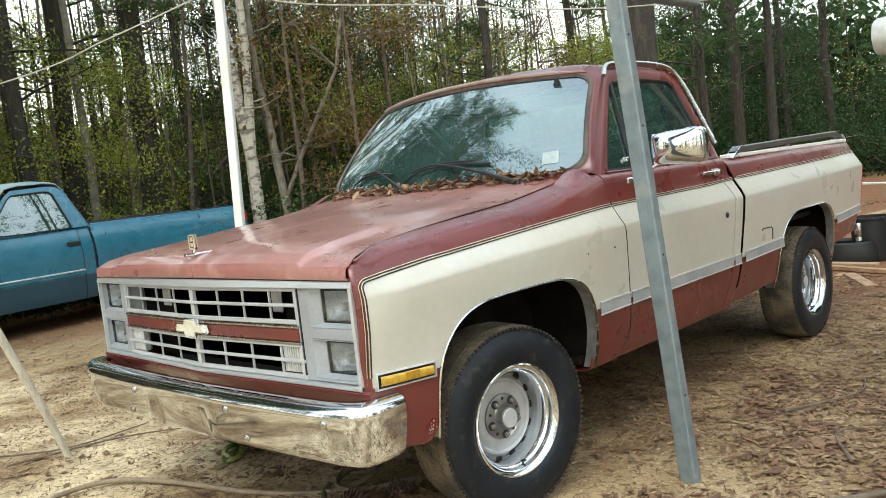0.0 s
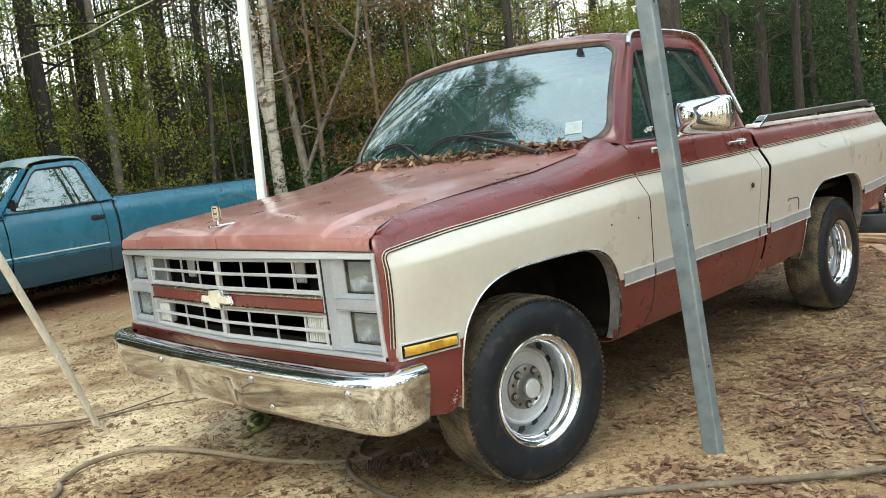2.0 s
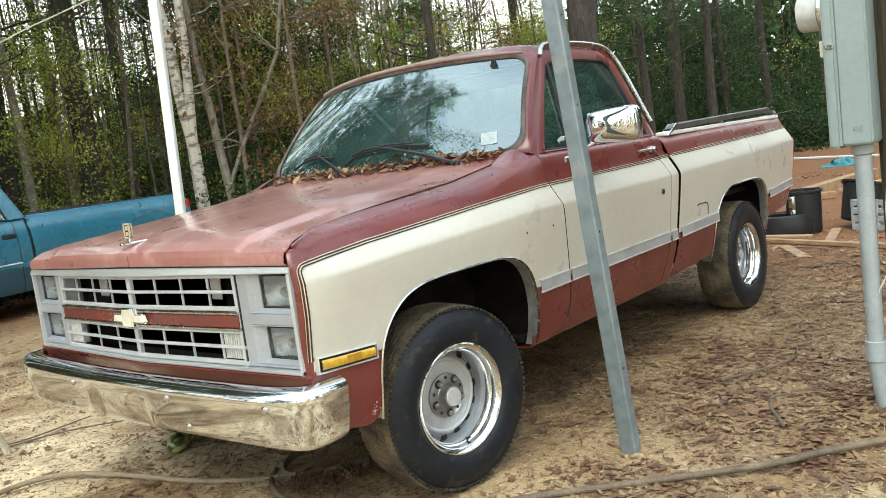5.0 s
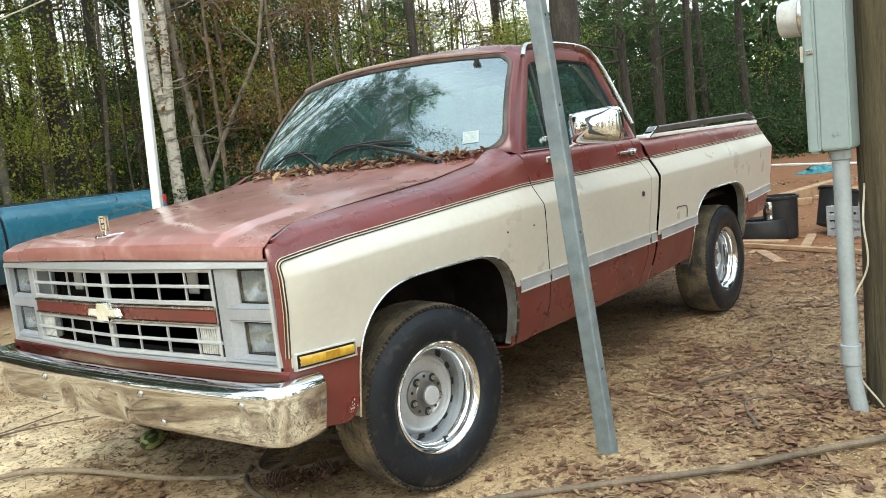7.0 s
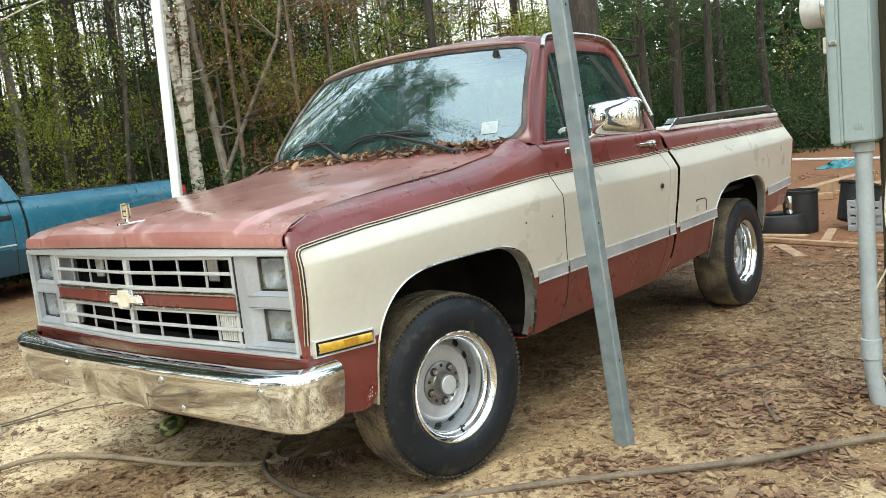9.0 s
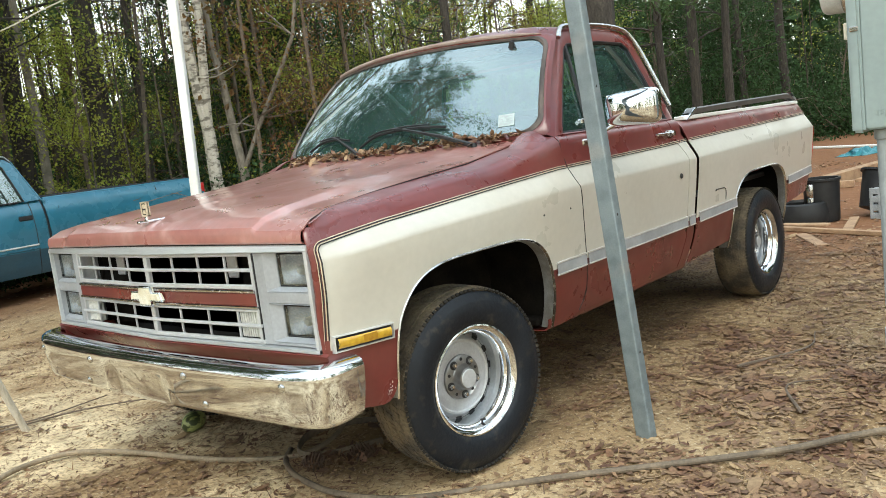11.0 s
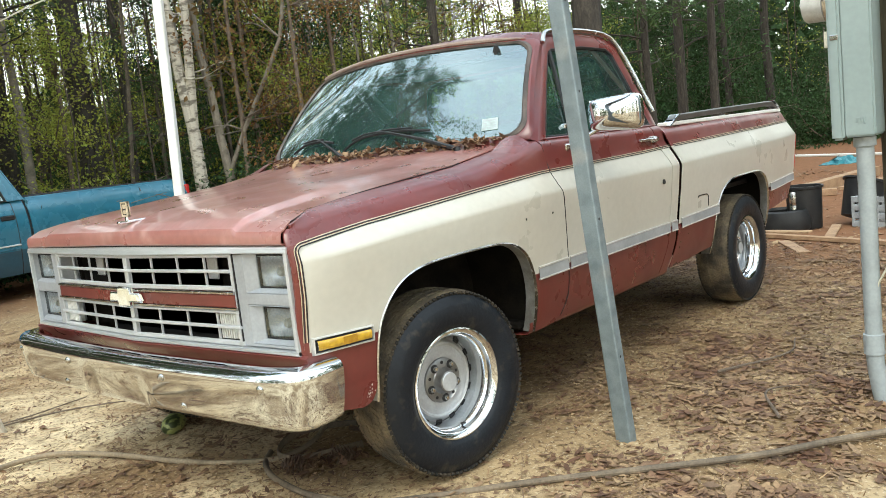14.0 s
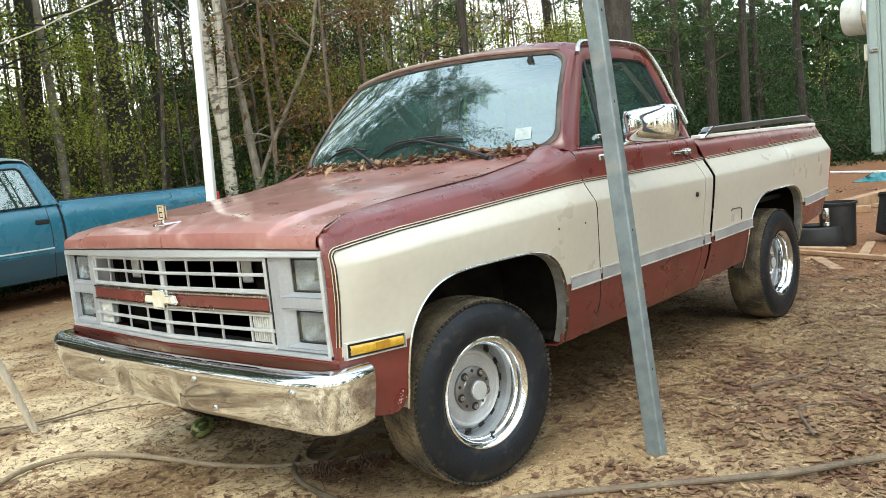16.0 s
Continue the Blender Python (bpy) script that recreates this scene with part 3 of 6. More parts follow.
def hood_z(x, y):
    t = z_top(x) + 0.012 + 0.006 * step(-0.5, 0, x)
    g = y_gap(x)
    a = abs(y)
    edge = lerp(0.665, 0.60, step(-0.70, 0.10, x))
    soft = lerp(0.012, 0.10, step(-0.72, 0.0, x))
    panel = 0.014 * step(edge + soft, edge - soft, a) * lerp(1.0, 0.55, step(-0.6, 0.5, x))
    crown = 0.012 * (1 - (y / g) ** 2) + 0.003 * max(0, 1 - a / 0.05)
    return t + panel + crown


rows = []
for v in sorted({*np.linspace(-1, 1, 81), *(k * q for k in (-1, 1) for q in (0.735, 0.742, 0.75, 0.757, 0.765))}):
    y0 = v * 0.886
    x0 = nose_x(y0)
    up_ = 0.012 * (1 - abs(v))
    kink = 1.050 + (hood_z(-0.70, y0) - z_top(-0.70) - 0.012) * 0.80
    row = [(x0 + 0.03, y0, 1.006 + up_), (x0 + 0.003, y0, 1.008 + up_), (x0 - 0.003, y0, 1.014 + up_), (x0 - 0.003, y0, lerp(1.014 + up_, kink, 0.5)), (x0, y0, kink - 0.006), (x0 + 0.004, y0, kink), (x0 + 0.014, y0, kink + 0.004)]
    for k in range(1, 34):
        u = (k / 33) ** 1.25
        xe = 0.60 + 0.10 * v * v
        x = lerp(x0 + 0.035, xe, u)
        y = v * (y_gap(x) - 0.0015)
        row.append((x, y, hood_z(x, y)))
    row.append((row[-1][0], row[-1][1], row[-1][2] - 0.03))
    rows.append(row)
part("hood", skin(rows, thick=0.004), HOOD, truck, "sun-faded red hood with pale scuffs", sharp=28)

for s in (-1, 1):
    part("hood_seam", pipe([(x, s * (y_gap(x) + 0.0005), z_top(x) + 0.0105 + 0.004 * step(-0.5, 0, x)) for x in np.linspace(-0.64, 0.30, 40)], 0.0018, 6), BLACK, truck, "dark hood seam")

# hood ornament: upright plaque on a chrome spear
orn = part("hood_ornament", block((-0.735, -0.010, 1.096), (-0.62, 0.010, 1.108), 0.004), CHROME, truck, "chrome and gold hood ornament", smooth=False)
part("stem", pipe([(-0.70, 0, 1.095), (-0.695, 0, 1.125)], 0.006), CHROME, orn)
part("plaque", block((-0.700, -0.021, 1.122), (-0.690, 0.021, 1.178), 0.003), BLACK, orn, smooth=False)
bm = bmesh.new()
for lo, hi in (((-0.703, -0.021, 1.122), (-0.688, -0.015, 1.178)), ((-0.703, 0.015, 1.122), (-0.688, 0.021, 1.178)), ((-0.703, -0.021, 1.172), (-0.688, 0.021, 1.178)), ((-0.703, -0.021, 1.122), (-0.688, 0.021, 1.128)),
               ((-0.702, -0.009, 1.132), (-0.699, 0.009, 1.146)), ((-0.702, -0.009, 1.152), (-0.699, 0.009, 1.168))):
    box(bm, lo, hi, 0.001)
part("plaque_rim", bm, TAN, orn, "gold rim", smooth=False)

# ---- front end: grille, lamps, valance, bumper ----
def fx(y, d=0.0):
    return nose_x(y) + 0.008 + d


def front_bar(name, y0, y1, z0, z1, d0, d1, material, parent, tilt=0.0, label="", n=2, crown=0.0):
    """A bar that follows the nose's shallow V from y0 to y1."""
    ys = sorted({*np.linspace(y0, y1, n), *([0.0] if y0 < 0 < y1 else [])})
    rows = []
    b = min(0.003, (z1 - z0) / 4)
    for y in ys:
        a, c = fx(y, d0), fx(y, d1)
        t = z1 + crown * (1 - abs(y) / 0.9)
        rows.append([(c, y, z0), (a + b, y, z0), (a, y, z0 + b), (a + tilt, y, t - b), (a + b + tilt, y, t), (c, y, t)])
    bm = bmesh.new()
    vs = grid(bm, rows, True)
    bm.faces.new(vs[0][::-1])
    bm.faces.new(vs[-1])
    return part(name, bm, material, parent, label, sharp=25)


grille = part("grille", bmesh.new(), SILVER, truck, "silver egg-crate grille with a red centre bar")
part("grille_back", block((-0.60, -0.62, 0.67), (-0.59, 0.62, 1.0)), DARK, grille)
for s in (-1, 1):
    part("lamp_back", block((-0.612, s * 0.75 - 0.14, 0.67), (-0.60, s * 0.75 + 0.14, 1.0)), DARK, grille)
    part("support_bracket", block((-0.63, s * 0.40 - 0.03, 0.88), (-0.62, s * 0.40 + 0.03, 0.96), 0.004), SILVER, grille)
# bright surround
front_bar("surround", -0.902, 0.902, 0.984, 1.004, -0.012, 0.05, BRIGHT, grille, 0.004, crown=0.010)
# black strip paints the shade under the hood's front lip
front_bar("hood_shade_strip", -0.885, 0.885, 1.0045, 1.007, 0.004, 0.05, BLACK, grille, crown=0.010)
front_bar("surround", -0.900, 0.900, 0.660, 0.674, -0.012, 0.05, BRIGHT, grille)
for s in (-1, 1):
    a, b = sorted((s * 0.886, s * 0.900))
    front_bar("surround", a, b, 0.662, 1.002, -0.010, 0.012, SILVER, grille)
# horizontal members
for z0, z1, d, half in ((0.970, 0.983, 0.002, 0.612), (0.920, 0.931, -0.008, 0.612), (0.860, 0.876, -0.004, 0.618), (0.848, 0.858, -0.010, 0.622), (0.796, 0.804, -0.010, 0.626),
                        (0.784, 0.793, -0.004, 0.626), (0.733, 0.744, -0.008, 0.630), (0.676, 0.692, -0.002, 0.634)):
    front_bar("bar", -half, half, z0, z1, d, d + 0.010, SILVER if d > -0.009 else DULL, grille)
front_bar("centre_bar", -0.620, 0.620, 0.804, 0.848, -0.006, 0.05, RED, grille, 0.0, "red painted centre bar")
# uprights
for z0, z1, ys in ((0.872, 0.973, (-0.605, -0.47, -0.318, -0.162, 0.0, 0.162, 0.318, 0.47, 0.605)), (0.690, 0.787, (-0.50, -0.335, -0.168, 0.0, 0.168, 0.335, 0.50))):
    for y in ys:
        w = 0.013 if y == 0 else 0.0036
        front_bar("upright", y - w, y + w, z0, z1, 0.004 if y else 0.0, 0.010 if y else 0.014, SILVER, grille)
for s in (-1, 1):
    for a, b in ((0.612, 0.624),):
        lo, hi = sorted((s * a, s * b))
        front_bar("side_member", lo, hi, 0.672, 0.984, -0.002, 0.06, SILVER, grille)
    # parking lamp behind the lower bars
    lo, hi = sorted((s * 0.505, s * 0.612))
    pl = front_bar("parking_lamp", lo, hi, 0.694, 0.784, 0.014, 0.03, RIBBED, grille, 0.0, "clear ribbed parking lamp")
    bm = bmesh.new()
    for k in range(9):
        y = lerp(lo, hi, (k + 0.5) / 9)
        box(bm, (fx(y, 0.009), y - 0.003, 0.695), (fx(y, 0.016), y + 0.003, 0.783), 0.001)
    part("lens_rib", bm, RIBBED, pl)
    # lamp panel with two rectangular lamps
    lo, hi = sorted((s * 0.626, s * 0.884))
    panel = front_bar("lamp_panel", lo, hi, 0.674, 0.984, 0.080, 0.09, PANEL, truck, 0.0, "silver headlamp bezel")
    for z0, z1 in ((0.868, 0.976), (0.702, 0.808)):
        p, q = sorted((s * 0.722, s * 0.880))
        # sloping walls of the recess
        outer_ = [(s * 0.676, z0 - 0.014), (s * 0.676, z1 + 0.007), (s * 0.888, z1 + 0.007), (s * 0.888, z0 - 0.014)]
        inner_ = [(s * 0.716, z0 - 0.003), (s * 0.716, z1 + 0.003), (s * 0.884, z1 + 0.003), (s * 0.884, z0 - 0.003)]
        part("lamp_recess", skin([[(fx(y, d), y, z) for y, z in lp] for lp, d in ((outer_, 0.0035), (inner_, 0.024), (inner_, 0.034))], True, thick=0.002), PANEL, panel, smooth=False)
        lp0 = [(s * 0.718, z0 - 0.002), (s * 0.718, z1 + 0.002), (s * 0.883, z1 + 0.002), (s * 0.883, z0 - 0.002)]
        lp1 = [(s * 0.725, z0 + 0.005), (s * 0.725, z1 - 0.005), (s * 0.876, z1 - 0.005), (s * 0.876, z0 + 0.005)]
        part("lamp_gasket", skin([[(fx(y, d), y, z) for y, z in lp] for lp, d in ((lp0, 0.026), (lp1, 0.022), (lp1, 0.034))], True), BLACK, panel, smooth=False)
        lamp = []
        for u in np.linspace(0, 1, 25):
            y = lerp(p, q, 0.02 + 0.96 * u)
            lamp.append([(fx(y, 0.075 - 0.042 * min(1.0, (2 * u - 1) ** 2 + 0.55 * (2 * v - 1) ** 2)), y, lerp(z0 + 0.004, z1 - 0.004, v)) for v in np.linspace(0, 1, 17)])
        part("headlamp_reflector", skin(lamp), LAMP, panel)
        ym, zm = (p + q) / 2, (z0 + z1) / 2
        part("bulb_cover", lathe([(0.0001, -0.010), (0.010, -0.008), (0.015, 0.0), (0.016, 0.02)], "x", 16, (fx(ym, 0.045), ym, zm - 0.006)), TRIM, panel)
        lens = []
        for u in np.linspace(0, 1, 55):
            y = lerp(p, q, 0.02 + 0.96 * u)
            lens.append([(fx(y, 0.019 + 0.0010 * abs(math.sin(9 * math.pi * u)) + 0.005 * ((2 * u - 1) ** 2 + (2 * v - 1) ** 2) / 2), y, lerp(z0 + 0.003, z1 - 0.003, v)) for v in np.linspace(0, 1, 9)])
        part("headlamp_lens", skin(lens), CLEAR, panel, "clear rectangular headlamp glass")
    # face plates of the bezel between and around the lamps
    for ya, yb, za, zb in ((0.630, 0.676, 0.676, 0.983), (0.676, 0.888, 0.815, 0.854), (0.676, 0.888, 0.676, 0.688), (0.884, 0.8995, 0.676, 0.983)):
        lo, hi = sorted((s * ya, s * yb))
        front_bar("face_plate", lo, hi, za, zb, 0.003, 0.03, PANEL, panel)
    # dark parting line beside the grille and a bright outer frame
    lo, hi = sorted((s * 0.6245, s * 0.629))
    front_bar("parting_line", lo, hi, 0.676, 0.982, 0.0, 0.03, BLACK, panel)
# emblem: plain bow-shaped badge
bm = bmesh.new()
pts = [(-0.108, -0.013), (-0.046, -0.013), (-0.040, -0.033), (0.036, -0.033), (0.032, -0.013), (0.108, -0.013), (0.096, 0.013), (0.042, 0.013), (0.038, 0.033), (-0.036, 0.033), (-0.042, 0.013), (-0.096, 0.013)]
lo_ = [bm.verts.new((fx(0, -0.006), -y, 0.829 + z)) for y, z in pts]
hi_ = [bm.verts.new((fx(0, -0.026), -y * 0.93, 0.829 + z * 0.88)) for y, z in pts]
bm.faces.new(hi_)
for k in range(len(pts)):
    bm.faces.new((lo_[k], lo_[(k + 1) % 12], hi_[(k + 1) % 12], hi_[k]))
part("emblem", bm, IVORY, grille, "ivory and chrome emblem", smooth=False)
bm = bmesh.new()
tube(bm, [(fx(0, -0.018), -y * 1.03, 0.829 + z * 1.05) for y, z in pts], 0.005, 6, closed=True)
part("emblem_rim", bm, CHROME, grille)
# painted valance under the grille
rows = [[(fx(y, 0.0), y, 0.662), (fx(y, -0.012), y, 0.655), (fx(y, -0.004), y, 0.635), (fx(y, 0.03), y, 0.60), (fx(y, 0.05), y, 0.52)] for y in np.linspace(-0.93, 0.93, 31)]
part("valance", skin(rows, thick=0.003), RED, truck, "red valance panel")

# bumper: rolled top, flat face, tucked lower edge, ends wrapping round the corners
plan = smooth_path([(-0.595, -0.978, 0), (-0.65, -0.984, 0), (-0.715, -0.982, 0), (-0.770, -0.957, 0), (-0.805, -0.89, 0), (-0.828, -0.78, 0), (-0.845, -0.5, 0), (-0.856, -0.22, 0), (-0.858, 0, 0)], 6)
plan = plan + [Vector((p.x, -p.y, 0)) for p in plan[-2::-1]]
prof = ((0.085, 0.636), (0.050, 0.642), (0.024, 0.638), (0.008, 0.628), (0.001, 0.614), (0.0, 0.600), (0.004, 0.565), (0.012, 0.52), (0.022, 0.472), (0.032, 0.455), (0.055, 0.448))
rows = []
for i, p in enumerate(plan):
    a, c = plan[max(i - 1, 0)], plan[min(i + 1, len(plan) - 1)]
    d = (c - a).normalized()
    nrm = Vector((d.y, -d.x, 0))
    if nrm.x < 0 and abs(nrm.x) > 0.3 or nrm.y * p.y > 0:
        nrm = -nrm
    rise = -0.010 * step(0.75, 0.98, abs(p.y))
    row = []
    for o, z in prof:
        q = p + nrm * o
        zz = z + (rise if z < 0.6 else 0)
        if abs(p.y) < 0.21 and 0.471 < z < 0.58:
            q = q + Vector((0.012, 0, 0))
        row.append((q.x, q.y, zz))
    rows.append(row)
bumper = part("front_bumper", skin(rows, thick=0.003), CHROME, truck, "chrome front bumper with faint rust and bolts", sharp=50)
for y, z in ((-0.84, 0.586), (-0.34, 0.584), (0.34, 0.584), (0.84, 0.586), (-0.42, 0.487), (0.42, 0.487)):
    x = ramp(abs(y), (0, -0.858), (0.5, -0.845), (0.78, -0.828), (0.89, -0.805)) + (0.022 if z < 0.5 else 0.002)
    part("bumper_bolt", lathe([(0.0001, -0.012), (0.008, -0.011), (0.013, -0.007), (0.015, 0.0), (0.015, 0.006)], "x", 14, (x, y, z)), DULL, bumper)

# ---- doors and cab ----
SILL = 1.222


def door_rear(z):
    return ramp(z, (0.42, 1.70), (0.60, 1.785), (0.9, 1.80), (1.05, 1.795), (1.12, 1.76), (1.25, 1.755))


def cab_rear(z):
    return ramp(z, (0.42, 1.80), (0.60, 1.872), (0.9, 1.89), (1.05, 1.885), (1.15, 1.86), (1.25, 1.855))


def sheet(s, xa, xb, floor, n=16):
    """A flank sheet between two edge curves of height."""
    rows = []
    for i in range(n + 1):
        u = i / n
        row = []
        xm = lerp(xa(0.9), xb(0.9), u)
        lo, m, c, st = floor, z_mould(xm), z_crease(xm), z_stripe(xm)
        zs = []
        for a, b, k in ((lo, m, 6), (m, c - 0.008, 5), (c - 0.008, c + 0.008, 2), (c + 0.008, st, 3)):
            zs += [lerp(a, b, j / k) for j in range(k)]
        zs.append(st)
        for z in zs:
            x = lerp(xa(z), xb(z), u)
            row.append((x, s * side_y(x, z), z))
        for y, z in ((0.945, 1.14), (0.940, 1.185), (0.932, 1.208), (0.915, SILL), (0.885, SILL + 0.003)):
            x = lerp(xa(z), xb(z), u)
            row.append((x, s * y, z))
        rows.append(row)
    return skin(rows, False, lambda i, j: 1 if 6 <= j < 16 else 0, 0.005, 2e-4)


def up_y(z):
    """Half width of the greenhouse."""
    return 0.908 - (z - SILL) * 0.40


def loop_points(corners, n=7):
    out = []
    k = len(corners)
    for i in range(k):
        a, b = corners[i], corners[(i + 1) % k]
        out += [(lerp(a[0], b[0], j / n), lerp(a[1], b[1], j / n)) for j in range(n)]
    return out


for s in (-1, 1):
    door = part("door", sheet(s, lambda z: door_gap(z) + 0.006, lambda z: door_rear(z) - 0.004, 0.455), (RED, CREAM), truck, "red and cream door")
    part("cab_corner", sheet(s, lambda z: door_rear(z) + 0.004, cab_rear, 0.45, 4), (RED, CREAM), truck)
    part("rocker_panel", skin([[(x, s * 0.926, 0.475), (x, s * 0.9235, 0.452), (x, s * 0.917, 0.436), (x, s * 0.900, 0.424), (x, s * 0.80, 0.418)] for x in np.linspace(0.50, 1.82, 8)], thick=0.004), RED, truck)
    # dark door jambs and shut lines
    part("shut_line", pipe([(door_gap(z) + 0.002, s * (side_y(door_gap(z), z) + 0.0005), z) for z in np.linspace(0.46, 1.12, 24)] + [(door_gap(1.14) + 0.002, s * 0.946, 1.14), (door_gap(1.18) + 0.002, s * 0.941, 1.18), (door_gap(1.2) + 0.004, s * 0.932, 1.206)], 0.0019, 6), BLACK, truck, "dark door shut line")
    for f in (door_gap, door_rear):
        part("door_seam", skin([[(f(z) - 0.012, s * (side_y(0.8, z) - 0.012), z), (f(z) + 0.012, s * (side_y(0.8, z) - 0.012), z)] for z in np.linspace(0.45, 1.10, 20)] + [[(f(z) - 0.012, s * (y - 0.012), z), (f(z) + 0.012, s * (y - 0.012), z)] for y, z in ((0.945, 1.14), (0.936, 1.172))]), BLACK, truck)
    # window frame: outline of the cab side round the glass
    outer = [(0.715, SILL), (0.86, 1.39), (1.10, 1.665), (1.155, 1.702), (1.45, 1.722), (1.72, 1.708), (1.80, 1.66), (1.835, 1.50), (1.86, SILL), (1.3, SILL)]
    inner = [(0.785, SILL + 0.012), (0.92, 1.40), (1.105, 1.615), (1.150, 1.640), (1.45, 1.656), (1.690, 1.648), (1.730, 1.615), (1.755, 1.48), (1.785, SILL + 0.012), (1.3, SILL + 0.010)]
    lo, li = loop_points(outer), loop_points(inner)
    rows = [[(x, s * (up_y(z) + o), z) for x, z in lp] for lp, o in ((lo, 0.0), ([(lerp(a[0], b[0], 0.5), lerp(a[1], b[1], 0.5)) for a, b in zip(lo, li)], 0.006), (li, 0.002), (li, -0.02))]
    part("window_surround", skin(rows, True, thick=0.003), RED, truck)
    part("window_seal", pipe([(x, s * (up_y(z) - 0.004), z) for x, z in li], 0.008, 6, closed=True), BLACK, door)
    # glass: vent pane and drop pane, parted by an upright
    bar = [(1.005, SILL + 0.01), (1.128, 1.628)]
    part("division_bar", pipe([(x, s * (up_y(z) + 0.001), z) for x, z in bar], 0.011, 6), BLACK, door)
    bm = bmesh.new()
    bm.faces.new([bm.verts.new((x, s * (up_y(z) - 0.010), z)) for x, z in li])
    pane = part("side_glass", bm, GLASS, door, "tinted side window glass", smooth=False)
    pane.visible_shadow = False
    part("vent_latch", block((0.965, s * 0.885 - 0.012, 1.262), (0.99, s * 0.885 + 0.012, 1.285), 0.004), DULL, door)
    # belt trim and drip rail
    rail = [(0.74, 1.262), (0.87, 1.42), (1.09, 1.672), (1.15, 1.722), (1.25, 1.735), (1.50, 1.742), (1.70, 1.730), (1.79, 1.692), (1.835, 1.60), (1.855, 1.45), (1.872, 1.30)]
    pts = smooth_path([(x, s * (up_y(z) + 0.012), z) for x, z in rail[2 if s < 0 else 4:]], 5)
    part("drip_rail", pipe(pts, 0.0115, 8), DULL, truck, "bright drip rail")
    # handle
    hd = part("door_handle", block((1.56, s * 0.958 - 0.006, 1.150), (1.735, s * 0.958 + 0.012, 1.166), 0.004), CHROME, door, "chrome door handle", smooth=False)
    part("handle_button", lathe([(0.0001, -0.012 * -s), (0.013, -0.012 * -s), (0.015, 0)], "y", 14, (1.715, s * 0.968, 1.157)), DULL, hd)
    part("handle_foot", block((1.69, s * 0.948 - 0.012, 1.140), (1.74, s * 0.948 + 0.012, 1.174), 0.005), DULL, hd)
    part("door_lock", lathe([(0.0001, s * 0.008), (0.011, s * 0.006), (0.014, 0)], "y", 14, (1.695, s * 1.004, 0.936)), BLACK, door)
    # flank mouldings with bright edges
    for x0, x1 in ((0.530, 0.760), (0.778, 1.785), (1.806, 1.88), (1.935, 2.46), (3.385, 3.985)):
        rows, up, dn = [], [], []
        for x in np.linspace(x0, x1, 10):
            z = z_mould(x)
            rows.append([(x, s * (side_y(x, z) + o), z + h) for h, o in ((-0.024, 0.002), (-0.021, 0.007), (0.0, 0.008), (0.021, 0.007), (0.024, 0.002))])
            up.append((x, s * (side_y(x, z) + 0.006), z + 0.025))
            dn.append((x, s * (side_y(x, z) + 0.006), z - 0.025))
        mo = part("side_moulding", skin(rows, thick=0.002), MOULD, truck, "grey moulding with bright edges")
        part("bright_edge", pipe(up, 0.0045, 5), TRIM, mo)
        part("bright_edge", pipe(dn, 0.0045, 5), TRIM, mo)
# mirror on the near door: chrome shell on a bracket
s = -1
mir = part("door_mirror", bmesh.new(), CHROME, truck, "large chrome door mirror")
rows = []
for x, sc in [(0.892 + 0.075 * (1 - (1 - q ** 2.1) ** (1 / 2.1)), q) for q in (0.02, 0.15, 0.3, 0.45, 0.6, 0.72, 0.82, 0.9, 0.955, 0.985, 1.0)] + [(0.98, 1.0)]:
    ring = []
    for j in range(40):
        b = 2 * math.pi * j / 40
        cy, cz = math.cos(b), math.sin(b)
        py = math.copysign(abs(cy) ** 0.38, cy) * 0.117 * sc
        pz = math.copysign(abs(cz) ** 0.38, cz) * 0.074 * sc
        ring.append((x, s * 1.176 + py, 1.304 + pz * (1 + 0.10 * s * py / 0.117)))
    rows.append(ring)
turn = Matrix.Translation((0.943, -1.163, 0)) @ Matrix.Rotation(radians(20), 4, "Z") @ Matrix.Translation((-0.95, 1.176, 0))
rows = [[tuple(turn @ Vector(p)) for p in ring] for ring in rows]
part("mirror_shell", skin(rows, True), CHROME, mir, sharp=80.0)
part("mirror_glass", block((0.975, s * 1.176 - 0.112, 1.24), (0.981, s * 1.176 + 0.112, 1.368), 0.002, turn), CHROME, mir)
part("mirror_arm", pipe([(0.985, s * 1.07, 1.25), (0.955, s * 1.00, 1.215), (0.915, s * 0.945, 1.185)], 0.008, 8), DULL, mir)
part("mirror_base", block((0.875, s * 0.943 - 0.006, 1.165), (0.925, s * 0.943 + 0.006, 1.195), 0.006), DULL, mir)



# windshield
def ws(u, v, o=0.0):
    """A point of the windscreen; u across from -1 to 1, v up from 0 to 1, o outward."""
    yb, yt = 0.845 * u, 0.715 * u
    b = Vector((0.565 + 0.13 * u * u, yb, 1.238 + 0.016 * u * u))
    t = Vector((0.885 + 0.140 * u * u, yt, 1.708 - 0.030 * u * u))
    p = b.lerp(t, v)
    p += Vector((-0.83, 0, 0.56)) * (0.02 * math.sin(math.pi * v) + o)
    return p


